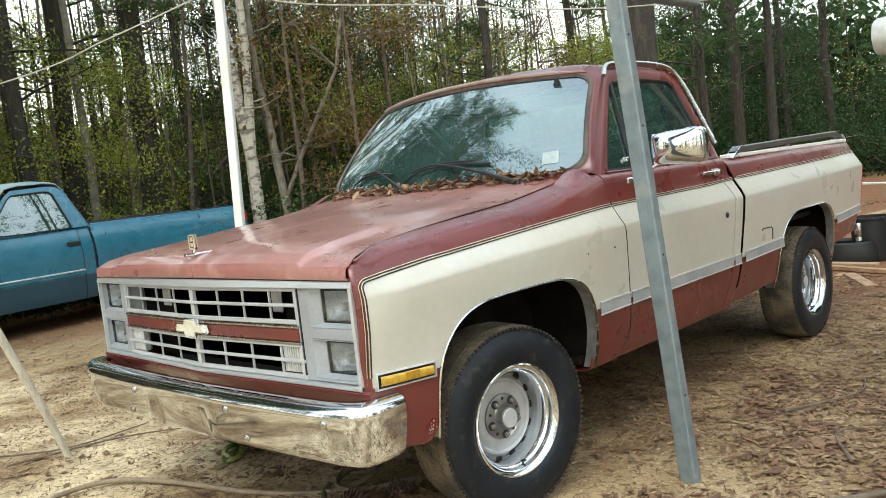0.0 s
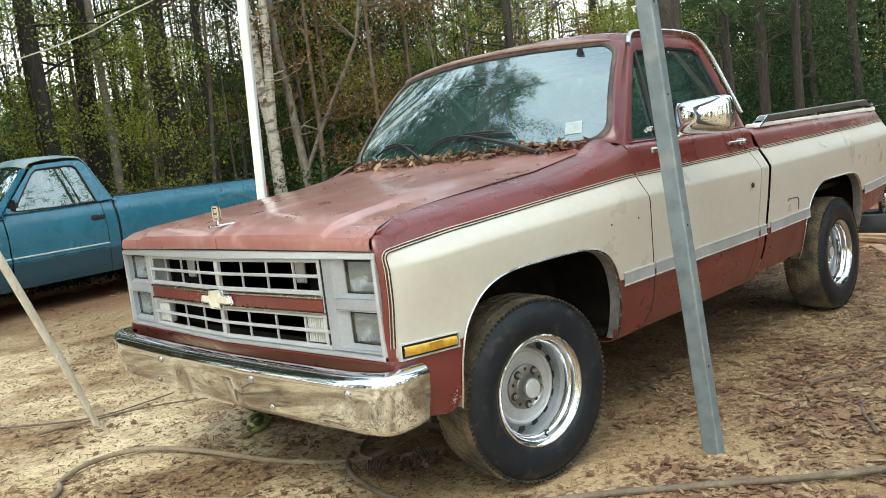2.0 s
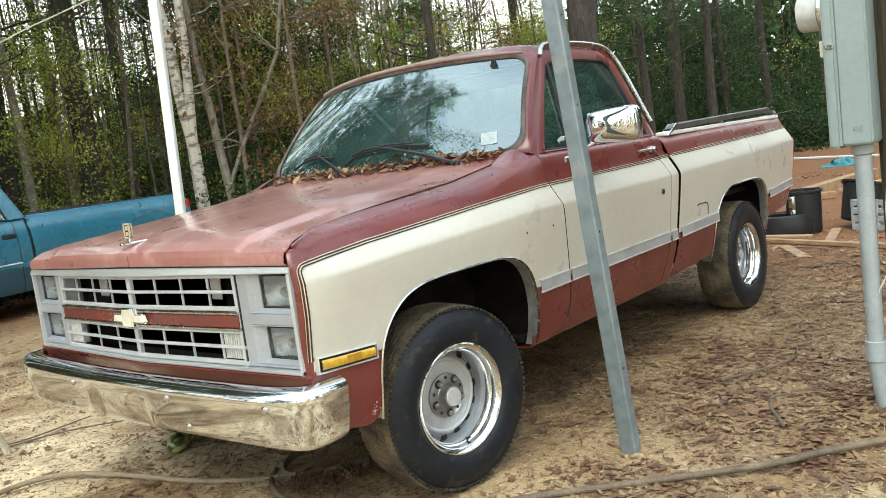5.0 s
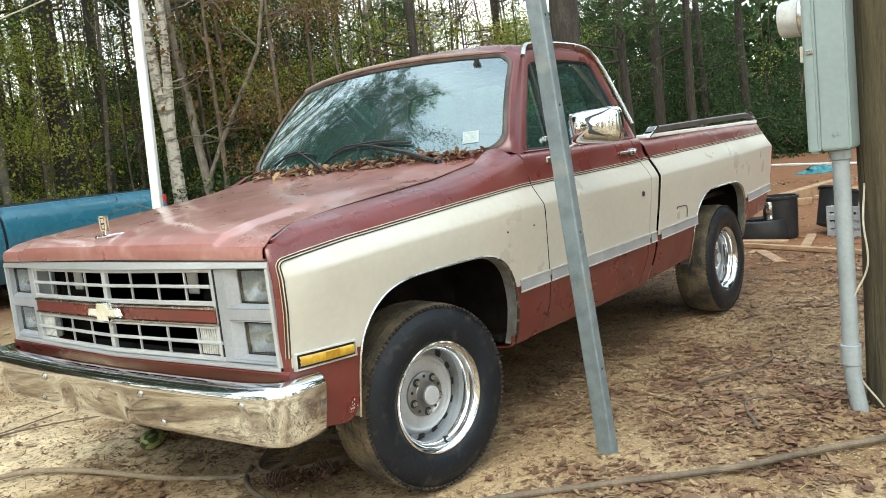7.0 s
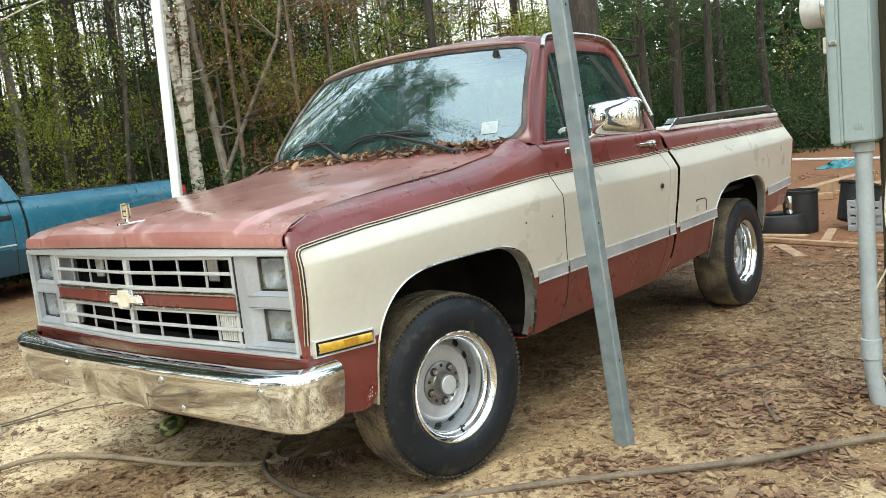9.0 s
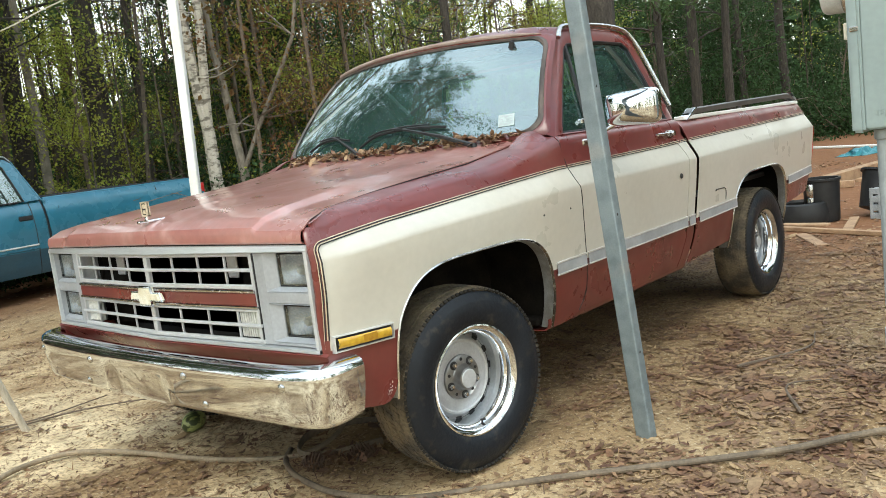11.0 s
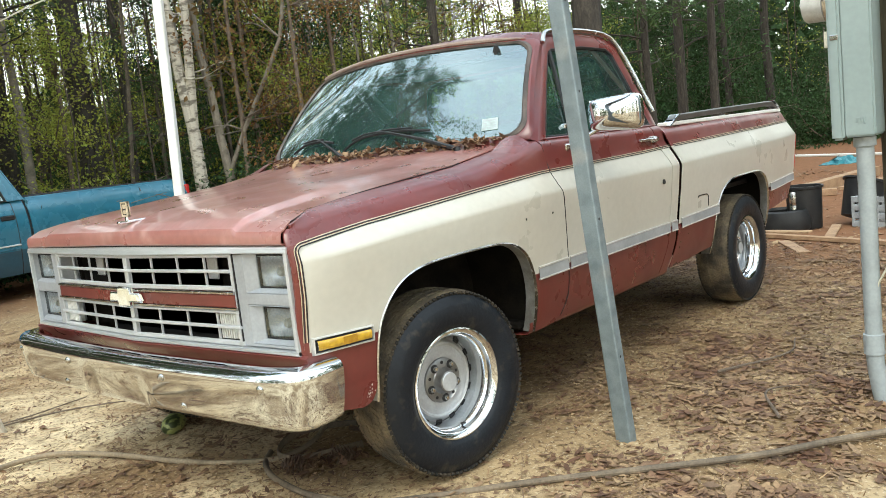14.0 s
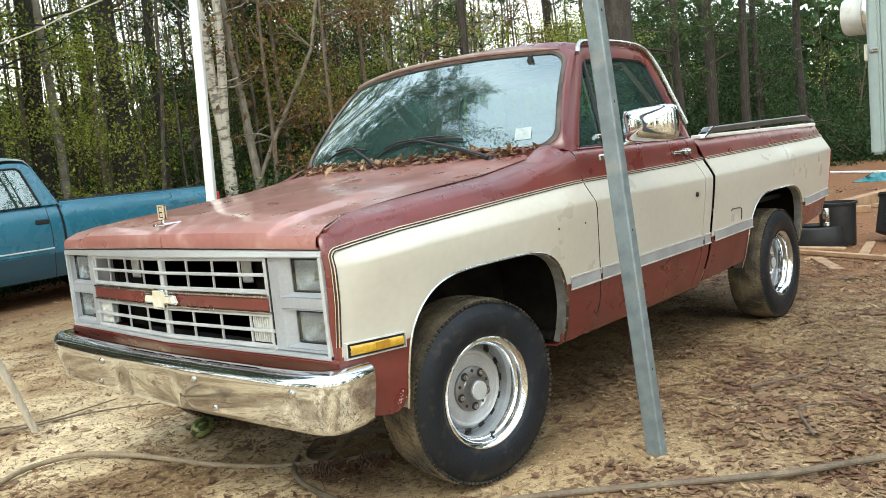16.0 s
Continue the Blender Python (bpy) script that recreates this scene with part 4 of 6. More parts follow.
def rounded(u0, u1, v0, v1, ru, rv, n=8):
    out = []
    for cu, cv, a0 in ((u1 - ru, v1 - rv, 0), (u0 + ru, v1 - rv, 90), (u0 + ru, v0 + rv, 180), (u1 - ru, v0 + rv, 270)):
        for k in range(n + 1):
            a = radians(a0 + 90 * k / n)
            out.append((cu + ru * math.cos(a), cv + rv * math.sin(a)))
    fine = []
    for i in range(len(out)):
        a, b = out[i], out[(i + 1) % len(out)]
        m = 10 if math.hypot(a[0] - b[0], a[1] - b[1]) > 0.3 else 1
        fine += [(lerp(a[0], b[0], j / m), lerp(a[1], b[1], j / m)) for j in range(m)]
    return fine


screen = part("windscreen", skin([[ws(u, v) for v in np.linspace(0.005, 0.998, 14)] for u in np.linspace(-1.012, 1.012, 28)]), GLASS, truck, "tinted windscreen reflecting sky and pines")
screen.visible_shadow = False
inn = rounded(-0.998, 0.998, 0.025, 0.984, 0.095, 0.15)
outl = rounded(-1.026, 1.026, -0.005, 1.016, 0.095, 0.15)
far = rounded(-1.052, 1.052, -0.035, 1.06, 0.05, 0.08)
part("windscreen_gasket", skin([[ws(u, v, 0.004) for u, v in inn], [ws(lerp(a[0], b[0], 0.5), lerp(a[1], b[1], 0.5), 0.014) for a, b in zip(inn, outl)], [ws(u, v, 0.006) for u, v in outl]], True, thick=0.002), GASKET, truck, "weathered rubber windscreen gasket")
part("windscreen_surround", skin([[ws(u, v, 0.004) for u, v in outl], [ws(u, v, 0.004) for u, v in [(lerp(a[0], b[0], 0.5), lerp(a[1], b[1], 0.5)) for a, b in zip(outl, far)]], [ws(u, v, -0.012) for u, v in far]], True, thick=0.003), RED, truck)

# roof
rows = []
for u in np.linspace(-1, 1, 33):
    row = []
    f0 = ws(u * 0.99, 1.035, 0.0)
    xr = 1.79 - 0.03 * u * u
    y1 = 0.715
    for k in range(19):
        v = k / 18
        x = lerp(f0.x, xr, v)
        z = 1.772 - 0.032 * abs(u) ** 2.5 - 0.03 * abs(u) ** 12 - 0.052 * (1 - step(0, 0.22, v)) * (1 - 0.3 * abs(u)) - 0.04 * step(0.8, 1, v)
        y = u * lerp(0.685, y1, step(0, 0.25, v))
        if k == 0:
            z, y = f0.z, f0.y
        row.append((x, y, z))
    row.append((xr + 0.03, u * 0.72, 1.66 - 0.02 * abs(u)))
    rows.append(row)
part("roof", skin(rows, thick=0.004), RED, truck, "faded red roof")
for s in (-1, 1):
    a = [(x, s * (up_y(z) + 0.002), z) for x, z in ((1.10, 1.665), (1.155, 1.702), (1.3, 1.715), (1.45, 1.722), (1.6, 1.716), (1.72, 1.708), (1.80, 1.66))]
    b = [(1.09, s * 0.683, 1.69), (1.155, s * 0.695, 1.725), (1.3, s * 0.708, 1.724), (1.45, s * 0.714, 1.726), (1.6, s * 0.715, 1.722), (1.72, s * 0.713, 1.712), (1.80, s * 0.71, 1.665)]
    part("roof_side", skin([a, b], thick=0.003), RED, truck)
    a = [(x, s * up_y(z), z) for x, z in ((0.715, SILL), (0.86, 1.39), (1.10, 1.665))]
    b = [ws(s * 1.03, v, -0.010) for v in (-0.03, 0.37, 0.98)]
    part("screen_pillar", skin([a, b], thick=0.003), RED, truck)
# cab rear wall with its window
def rear(u, v):
    return (lerp(1.868, 1.80, v), u * lerp(0.905, 0.72, v), lerp(1.20, 1.70, v))


a, b = rounded(-0.80, 0.80, 0.12, 0.86, 0.08, 0.12), rounded(-1.0, 1.0, -0.02, 1.0, 0.01, 0.01)
part("cab_rear", skin([[rear(*p) for p in a], [rear(*p) for p in b]], True, thick=0.004), RED, truck)
part("rear_gasket", pipe([rear(*p) for p in a], 0.014, 6, closed=True), BLACK, truck)
bm = bmesh.new()
bm.faces.new([bm.verts.new(rear(*p)) for p in a])
rg = part("rear_glass", bm, GLASS, truck, "rear window glass", smooth=False)
rg.visible_shadow = False
part("cab_back_panel", block((1.865, -0.90, 0.45), (1.88, 0.90, 1.21), 0.004), RED, truck)
# cowl
rows = []
for u in np.linspace(-1, 1, 25):
    b = ws(u * 0.93, 0.0, 0.0)
    rows.append([(b.x - 0.005, b.y, b.z + 0.01), (b.x - 0.04, b.y * 0.99, 1.224), (b.x - 0.09, b.y * 0.98, 1.210 if abs(u) < 0.93 else 1.20), (b.x - 0.14, b.y * 0.965, 1.18)])
part("cowl", skin(rows, thick=0.003), RED, truck)
for s in (-1, 1):
    rows = []
    for k in range(10):
        x = lerp(0.46, 0.655, k / 9)
        rows.append([(x, s * y, z_top(x) + lerp(-0.006, 0.0125, step(0.46, 0.54, x)) + e + 0.034 * step(0.50, 0.64, x) * step(0.92, 0.83, y)) for y, e in ((0.803, 0), (0.815, 0), (0.835, 0), (0.86, 0), (0.885, -0.001), (0.905, -0.006), (0.918, -0.020))])
    part("cowl_side", skin(rows, thick=0.003), RED, truck)
    part("pillar_foot", block((0.665, s * 0.835 - 0.05, 1.10), (0.80, s * 0.835 + 0.055, 1.236), 0.02, seg=3), RED, truck)
# wipers
for pivot, blade_at in (((0.545, -0.60, 1.226), ((0.17, 0.055), (0.10, 0.125), (0.0, 0.168), (-0.20, 0.182), (-0.36, 0.170), (-0.47, 0.150))),
                        ((0.500, 0.06, 1.226), ((0.72, 0.075), (0.62, 0.150), (0.50, 0.172), (0.40, 0.168), (0.30, 0.150)))):
    w = part("wiper", bmesh.new(), BLACK, truck, "black windscreen wiper")
    base = Vector(pivot)
    blade = [ws(u, v, 0.016) for u, v in blade_at]
    mid = blade[3].lerp(blade[2], 0.5) + Vector((-0.012, 0, 0.012))
    part("wiper_arm", pipe([base, base.lerp(mid, 0.35) + Vector((-0.012, 0, 0.014)), base.lerp(mid, 0.8) + Vector((-0.006, 0, 0.010)), mid], [0.012, 0.009, 0.006, 0.005], 6), BLACK, w)
    part("wiper_blade", pipe(smooth_path(blade, 5), 0.0065, 6), BLACK, w)
    part("wiper_yoke", pipe([ws(u, v + 0.012, 0.028) for u, v in blade_at[1:-1]], 0.005, 6), BLACK, w)
    part("wiper_pivot", lathe([(0.0001, 0.024), (0.012, 0.022), (0.017, 0.0)], "z", 12, tuple(base - Vector((0, 0, 0.012)))), BLACK, w)
# weathered lip of the roof over the gasket
lip = smooth_path([ws(u, 1.048 - 0.012 * abs(u) ** 6, 0.006) for u in np.linspace(-0.97, 0.99, 15)], 3)
part("roof_lip", pipe(lip, [0.0115 * min(1, 0.25 + k / 6) for k in range(len(lip))], 8), LIP, truck, "chalky weathered lip of the roof")
# clip hanging from the glass and a sticker
clip = part("mirror_clip", block((-0.004, -0.010, -0.026), (0.010, 0.010, 0.026), 0.003, Matrix.Translation(ws(-0.80, 0.905, 0.010)) @ Euler((radians(14), 0, 0)).to_matrix().to_4x4()), BLACK, truck, "black clip stuck on the glass")
for dy, a in ((-0.012, -22), (0.012, 26)):
    part("clip_prong", block((-0.003, -0.004, -0.020), (0.006, 0.004, 0.020), 0.002, Matrix.Translation(ws(-0.80 + dy, 0.93, 0.012)) @ Euler((radians(a), 0, 0)).to_matrix().to_4x4()), BLACK, clip)
c0 = [ws(u, v, 0.003) for u, v in ((-0.87, 0.09), (-0.78, 0.09), (-0.78, 0.20), (-0.87, 0.20))]
bm = bmesh.new()
bm.faces.new([bm.verts.new(p) for p in c0])
stick = part("inspection_sticker", bm, STICKER, truck, "pale inspection stickers inside the glass", smooth=False)
bm = bmesh.new()
for k in range(4):
    for m in range(3):
        q = [ws(lerp(-0.865, -0.785, (m + a) / 3), lerp(0.10, 0.19, (k + b) / 4), 0.005) for a, b in ((0.1, 0.3), (0.8, 0.3), (0.8, 0.6), (0.1, 0.6))]
        bm.faces.new([bm.verts.new(p) for p in q])
part("sticker_bars", bm, MOULD, stick, smooth=False)
# interior
part("dashboard", block((0.72, -0.80, 0.98), (1.02, 0.80, 1.20), 0.05, seg=3), TEAL, truck, "dark teal dashboard")
bm = lathe([(0.19, 0), (0.2, 0.012), (0.19, 0.024), (0.178, 0.012), (0.19, 0)], "x", 32)
bmesh.ops.transform(bm, matrix=Matrix.Translation((1.08, -0.42, 1.17)) @ Euler((0, radians(28), 0)).to_matrix().to_4x4(), verts=bm.verts)
part("steering_wheel", bm, BLACK, truck)
part("bench_seat", block((1.32, -0.78, 0.70), (1.75, 0.78, 0.92), 0.05, seg=3), TEAL, truck)
part("seat_back", block((-0.08, -0.78, 0.0), (0.08, 0.78, 0.50), 0.05, Matrix.Translation((1.72, 0, 0.88)) @ Euler((0, radians(10), 0)).to_matrix().to_4x4(), 3), TEAL, truck, "teal vinyl bench back")
part("headliner", block((1.16, -0.60, 1.655), (1.76, 0.60, 1.665), 0.004), TEAL, truck)
for s in (-1, 1):
    part("sun_visor", block((1.08, s * 0.32 - 0.22, 1.63), (1.20, s * 0.32 + 0.22, 1.645), 0.006), TEAL, truck)
# plain dark plate under the body, added to block light
part("underside_plate", block((-0.62, -0.62, 0.42), (3.9, 0.62, 0.47), 0.01), DARK, truck)
part("cab_floor", block((0.5, -0.87, 0.44), (1.86, 0.87, 0.475), 0.01), DARK, truck)
part("firewall", block((0.60, -0.85, 0.45), (0.64, 0.85, 1.18), 0.01), DARK, truck)
part("radiator", block((-0.60, -0.42, 0.60), (-0.55, 0.42, 1.0), 0.01), BLACK, truck)

# ---- bed ----
def tail_shift(x, z):
    return step(3.4, 3.97, x) * ramp(z, (0.45, -0.14), (0.62, -0.06), (0.75, 0.02), (1.03, 0.025), (1.13, -0.015), (1.24, -0.06))


FLAP = ((2.150, 0.800), (2.160, 0.809), (2.272, 0.806), (2.292, 0.796), (2.298, 0.775), (2.300, 0.735))


def bed_front(x, z):
    return (1 - step(1.915, 2.2, x)) * ramp(z, (0.42, -0.09), (0.60, -0.012), (0.9, 0.012), (1.05, 0.008), (1.15, -0.018), (1.25, -0.02))


for s in (-1, 1):
    side = flank("bed_side", s, columns(1.915, 3.97, 44), lambda x: ramp(x, (1.9, 0.455), (2.4, 0.48), (3.3, 0.56), (4.0, 0.585)), lambda x: ((0.875, 0.0), (0.83, 0.0), (0.822, -0.02), (0.80, -0.42)), "red and cream bed side",
                 lambda x, z: tail_shift(x, z) + bed_front(x, z))
    rows = []
    for z in np.linspace(0.60, 1.235, 14):
        y = side_y(3.97, z)
        x = 3.97 + tail_shift(3.97, z)
        rows.append([(x, s * y, z), (x + 0.012, s * (y - 0.02), z), (x + 0.012, s * (y - 0.14), z)])
    part("rear_corner", skin(rows, thick=0.003), RED, side)
    rows = [[(3.97 + tail_shift(3.97, z) + 0.006, s * (side_y(3.97, z) + 0.002), z), (3.97 + tail_shift(3.97, z) + 0.022, s * (side_y(3.97, z) - 0.02), z), (3.97 + tail_shift(3.97, z) + 0.022, s * (side_y(3.97, z) - 0.10), z)] for z in np.linspace(0.80, 1.04, 8)]
    part("tail_lamp", skin(rows, thick=0.004), TAIL, side, "red tail lamp")
    # fuel flap
    part("fuel_flap_seam", pipe([(x, s * (side_y(x, z) + 0.001), z) for x, z in FLAP], 0.003, 5), BLACK, side)
    # bed rail
    rows = []
    for x, h0, h1 in ((2.07, 0.012, 0.034), (2.13, 0.026, 0.058), (2.2, 0.026, 0.060), (2.9, 0.028, 0.062), (3.66, 0.028, 0.062), (3.73, 0.020, 0.050), (3.80, 0.004, 0.016)):
        z = z_top(x)
        rows.append([(x, s * 0.905, z + h0), (x, s * 0.908, z + h1 - 0.006), (x, s * 0.902, z + h1), (x, s * 0.868, z + h1), (x, s * 0.862, z + h1 - 0.006), (x, s * 0.865, z + h0)])
    rl = part("bed_rail", skin(rows, True), RAILGREY, truck, "dark grey bed rail on bright feet")
    for x, dx in ((2.03, 0.105), (3.84, -0.10)):
        z = z_top(x) + 0.002
        part("rail_foot", skin([[(x + d, s * y, z + h) for y in (0.915, 0.860)] for d, h in ((-0.012, 0.0), (0.0, 0.008), (dx, 0.058), (dx + 0.02 * (1 if dx > 0 else -1), 0.060))], thick=0.006), CHROME, rl, "bright angled rail foot")
    part("rail_stay", block((2.85, s * 0.885 - 0.015, z_top(2.87) - 0.002), (2.90, s * 0.885 + 0.015, z_top(2.87) + 0.030), 0.003), DULL, rl)
    part("bed_cap", block((2.0, s * 0.875 - 0.03, z_top(3) - 0.012), (3.88, s * 0.875 + 0.03, z_top(3) + 0.010), 0.004), WHITE, truck, "pale cap strip")
part("bed_floor", block((1.92, -0.82, 0.76), (3.95, 0.82, 0.79), 0.004), BLACK, truck)
part("bed_front_wall", block((1.915, -0.83, 0.60), (1.945, 0.83, 1.20), 0.006), RED, truck)
part("tailgate", block((3.93, -0.82, 0.74), (3.975, 0.82, 1.20), 0.012, seg=2), RED, truck, "red tailgate")
# undercarriage
for s in (-1, 1):
    part("frame_rail", block((-0.6, s * 0.42 - 0.04, 0.38), (3.9, s * 0.42 + 0.04, 0.50), 0.008), DARK, truck)
part("rear_axle", pipe([(2.985, -0.7, 0.374), (2.985, 0.7, 0.374)], 0.05, 10), DARK, truck)
part("front_axle", pipe([(0, -0.7, 0.34), (0, 0.7, 0.34)], 0.045, 10), DARK, truck)


# ---- wheels ----
def wheel(name, x, y, s, steer=0.0):
    """A tyre with tread blocks on a deep silver slotted wheel with a bright trim ring and centre cap."""
    w = new(name)
    w.parent = truck
    w.matrix_basis = pose(x, y, 0.374, 0, 0, steer)
    w["label"] = "black tyre on a silver slotted wheel"
    R = 0.350
    o = lambda h: s * h
    tyre = part("tyre", lathe([(0.196, o(0.085)), (0.208, o(0.100)), (0.213, o(0.108)), (0.222, o(0.112)), (0.226, o(0.1145)), (0.262, o(0.119)), (0.296, o(0.1165)), (0.300, o(0.1145)), (0.318, o(0.108)), (0.333, o(0.099)), (0.343, o(0.086)), (R - 0.004, o(0.05)), (R - 0.003, 0), (R - 0.004, o(-0.05)), (0.343, o(-0.086)),
                               (0.330, o(-0.105)), (0.262, o(-0.119)), (0.200, o(-0.098)), (0.190, o(-0.085))], "y", 96), (RUBBER, TREAD), w, "worn black tyre with muddy tread")
    for f in tyre.data.polygons:
        if math.hypot(f.center.x, f.center.z) > 0.336:
            f.material_index = 1
    bm = bmesh.new()
    n = 104
    for k in range(n):
        for row, hw in ((-0.082, 0.0155), (-0.043, 0.0165), (0.0, 0.0165), (0.043, 0.0165), (0.082, 0.0155)):
            a = 2 * math.pi * (k + (0.5 if abs(row) == 0.043 else 0) + 0.12 * math.sin(k * 2.7 + row * 50)) / n
            m = Matrix.Rotation(-a, 4, "Y") @ Matrix.Translation((R - 0.004 - (0.005 if abs(row) > 0.07 else 0), row, 0)) @ Euler((radians(26 if row > 0 else -26), 0, radians(9 * (1 if row > 0 else -1) if abs(row) > 0.07 else 0))).to_matrix().to_4x4()
            box(bm, (-0.010, -hw, -0.0078), (0.0035, hw, 0.0078), 0, m)
    # shoulder lugs reaching down the sidewall
    blocks = len(bm.faces)
    for k in range(n):
        for sg in (-1, 1):
            m = Matrix.Rotation(-2 * math.pi * (k + 0.3) / n, 4, "Y") @ Matrix.Translation((0.3325, sg * 0.0940, 0)) @ Euler((0, 0, radians(-sg * 42))).to_matrix().to_4x4()
            box(bm, (-0.006, -0.013, -0.006), (0.004, 0.013, 0.006), 0, m)
    bm.faces.ensure_lookup_table()
    for f in bm.faces[blocks:]:
        f.material_index = 1
    part("tread", bm, (TREAD, MUDRUBBER), tyre, "mud-caked tread blocks", smooth=False)
    part("rim", lathe([(0.205, o(0.086)), (0.210, o(0.100)), (0.2085, o(0.106)), (0.203, o(0.1075)), (0.196, o(0.104)), (0.188, o(0.098)), (0.184, o(0.090)), (0.182, o(0.075)), (0.175, o(0.068)), (0.171, o(0.050)), (0.168, o(0.020)), (0.166, o(-0.010))], "y", 72), CHROME, w, "bright trim ring")
    disc = part("wheel_disc", lathe([(0.167, o(-0.016)), (0.158, o(-0.013)), (0.150, o(0.000)), (0.143, o(0.010)), (0.136, o(0.012)), (0.130, o(0.007)), (0.118, o(0.010)), (0.100, o(0.014)), (0.086, o(0.010)), (0.05, o(0.006)), (0.0001, o(0.006))], "y", 64), WHEELGREY, w, "silver painted wheel centre")
    part("wheel_back", lathe([(0.168, o(-0.02)), (0.12, o(-0.05)), (0.0001, o(-0.05))], "y", 32), DARK, w)
    for k in range(15):
        a = 2 * math.pi * k / 15
        m = Matrix.Rotation(-a, 4, "Y") @ Matrix.Translation((0.1615, o(-0.013), 0))
        part("slot", block((-0.004, -0.006, -0.013), (0.004, 0.006, 0.013), 0.002, m), BLACK, disc)
    cap = part("centre_cap", lathe([(0.086, o(0.010)), (0.085, o(0.018)), (0.080, o(0.021)), (0.052, o(0.023)), (0.047, o(0.028)), (0.043, o(0.046)), (0.041, o(0.054)), (0.037, o(0.056)), (0.0001, o(0.056))], "y", 48), CAPGREY, w, "grey centre cap")
    part("cap_badge", lathe([(0.036, o(0.0562)), (0.033, o(0.0585)), (0.0001, o(0.0585))], "y", 30), SILVER, cap)
    for k in range(5):
        a = 2 * math.pi * k / 5 - math.pi / 2
        part("lug_recess", lathe([(0.0165, o(0.0215)), (0.0165, o(0.0235)), (0.0001, o(0.0235))], "y", 16, (0.067 * math.cos(a), 0, 0.067 * math.sin(a))), BLACK, cap)
        part("lug_nut", lathe([(0.0105, o(0.022)), (0.0105, o(0.031)), (0.007, o(0.037)), (0.0001, o(0.038))], "y", 6, (0.067 * math.cos(a), 0, 0.067 * math.sin(a))), DULL, cap)
        b = a + math.pi / 5
        part("cap_hole", lathe([(0.0065, o(0.0215)), (0.0065, o(0.0232)), (0.0001, o(0.0232))], "y", 10, (0.070 * math.cos(b), 0, 0.070 * math.sin(b))), BLACK, cap)
    part("valve_stem", pipe([(0.03, o(0.060), -0.172), (0.03, o(0.085), -0.165)], 0.004, 6), BLACK, w)
    return w


wheel("wheel", 0.0, -0.835, -1, -8.5)
wheel("wheel", 0.0, 0.835, 1, -8.5)
wheel("wheel", 2.985, -0.835, -1)
wheel("wheel", 2.985, 0.835, 1)

# ---- the blue pickup behind ----
blue = empty("blue_pickup_truck", "teal blue compact pickup truck with a sun-faded roof", "pickup truck", (1.65, 6.95, 0), 8.9)
BW = 1.66


def bx(x):
    return x - 1.65


def blue_side(x, z):
    return ramp(z, (0.28, 0.07), (0.40, 0.03), (0.60, 0.006), (0.82, 0.0), (0.93, 0.010), (1.02, 0.030), (1.10, 0.058), (1.15, 0.085), (1.18, 0.11))


def blue_panel(name, x0, x1, top, low, s, arch_at=None, material=BLUE, parent=None):
    """A side panel of the blue truck; s 0 the near side, 1 the far one."""
    rows = []
    xs_ = list(np.linspace(x0, x1, 12))
    if arch_at:
        xs_ = sorted({*xs_, *(arch_at + 0.42 * math.sin(k / 14 * math.pi / 2) for k in range(-14, 15))})
    for x in xs_:
        lo = low
        if arch_at and abs(x - arch_at) < 0.42:
            lo = max(low, 0.34 + 0.42 * (1 - (abs(x - arch_at) / 0.42) ** 2.4) ** (1 / 2.4))
        rows.append([(bx(x), (blue_side(x, z) if not s else BW - blue_side(x, z)), z) for z in np.linspace(lo, top, 22)])
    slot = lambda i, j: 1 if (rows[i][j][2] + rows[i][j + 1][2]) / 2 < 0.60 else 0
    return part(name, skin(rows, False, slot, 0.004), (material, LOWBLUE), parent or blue)


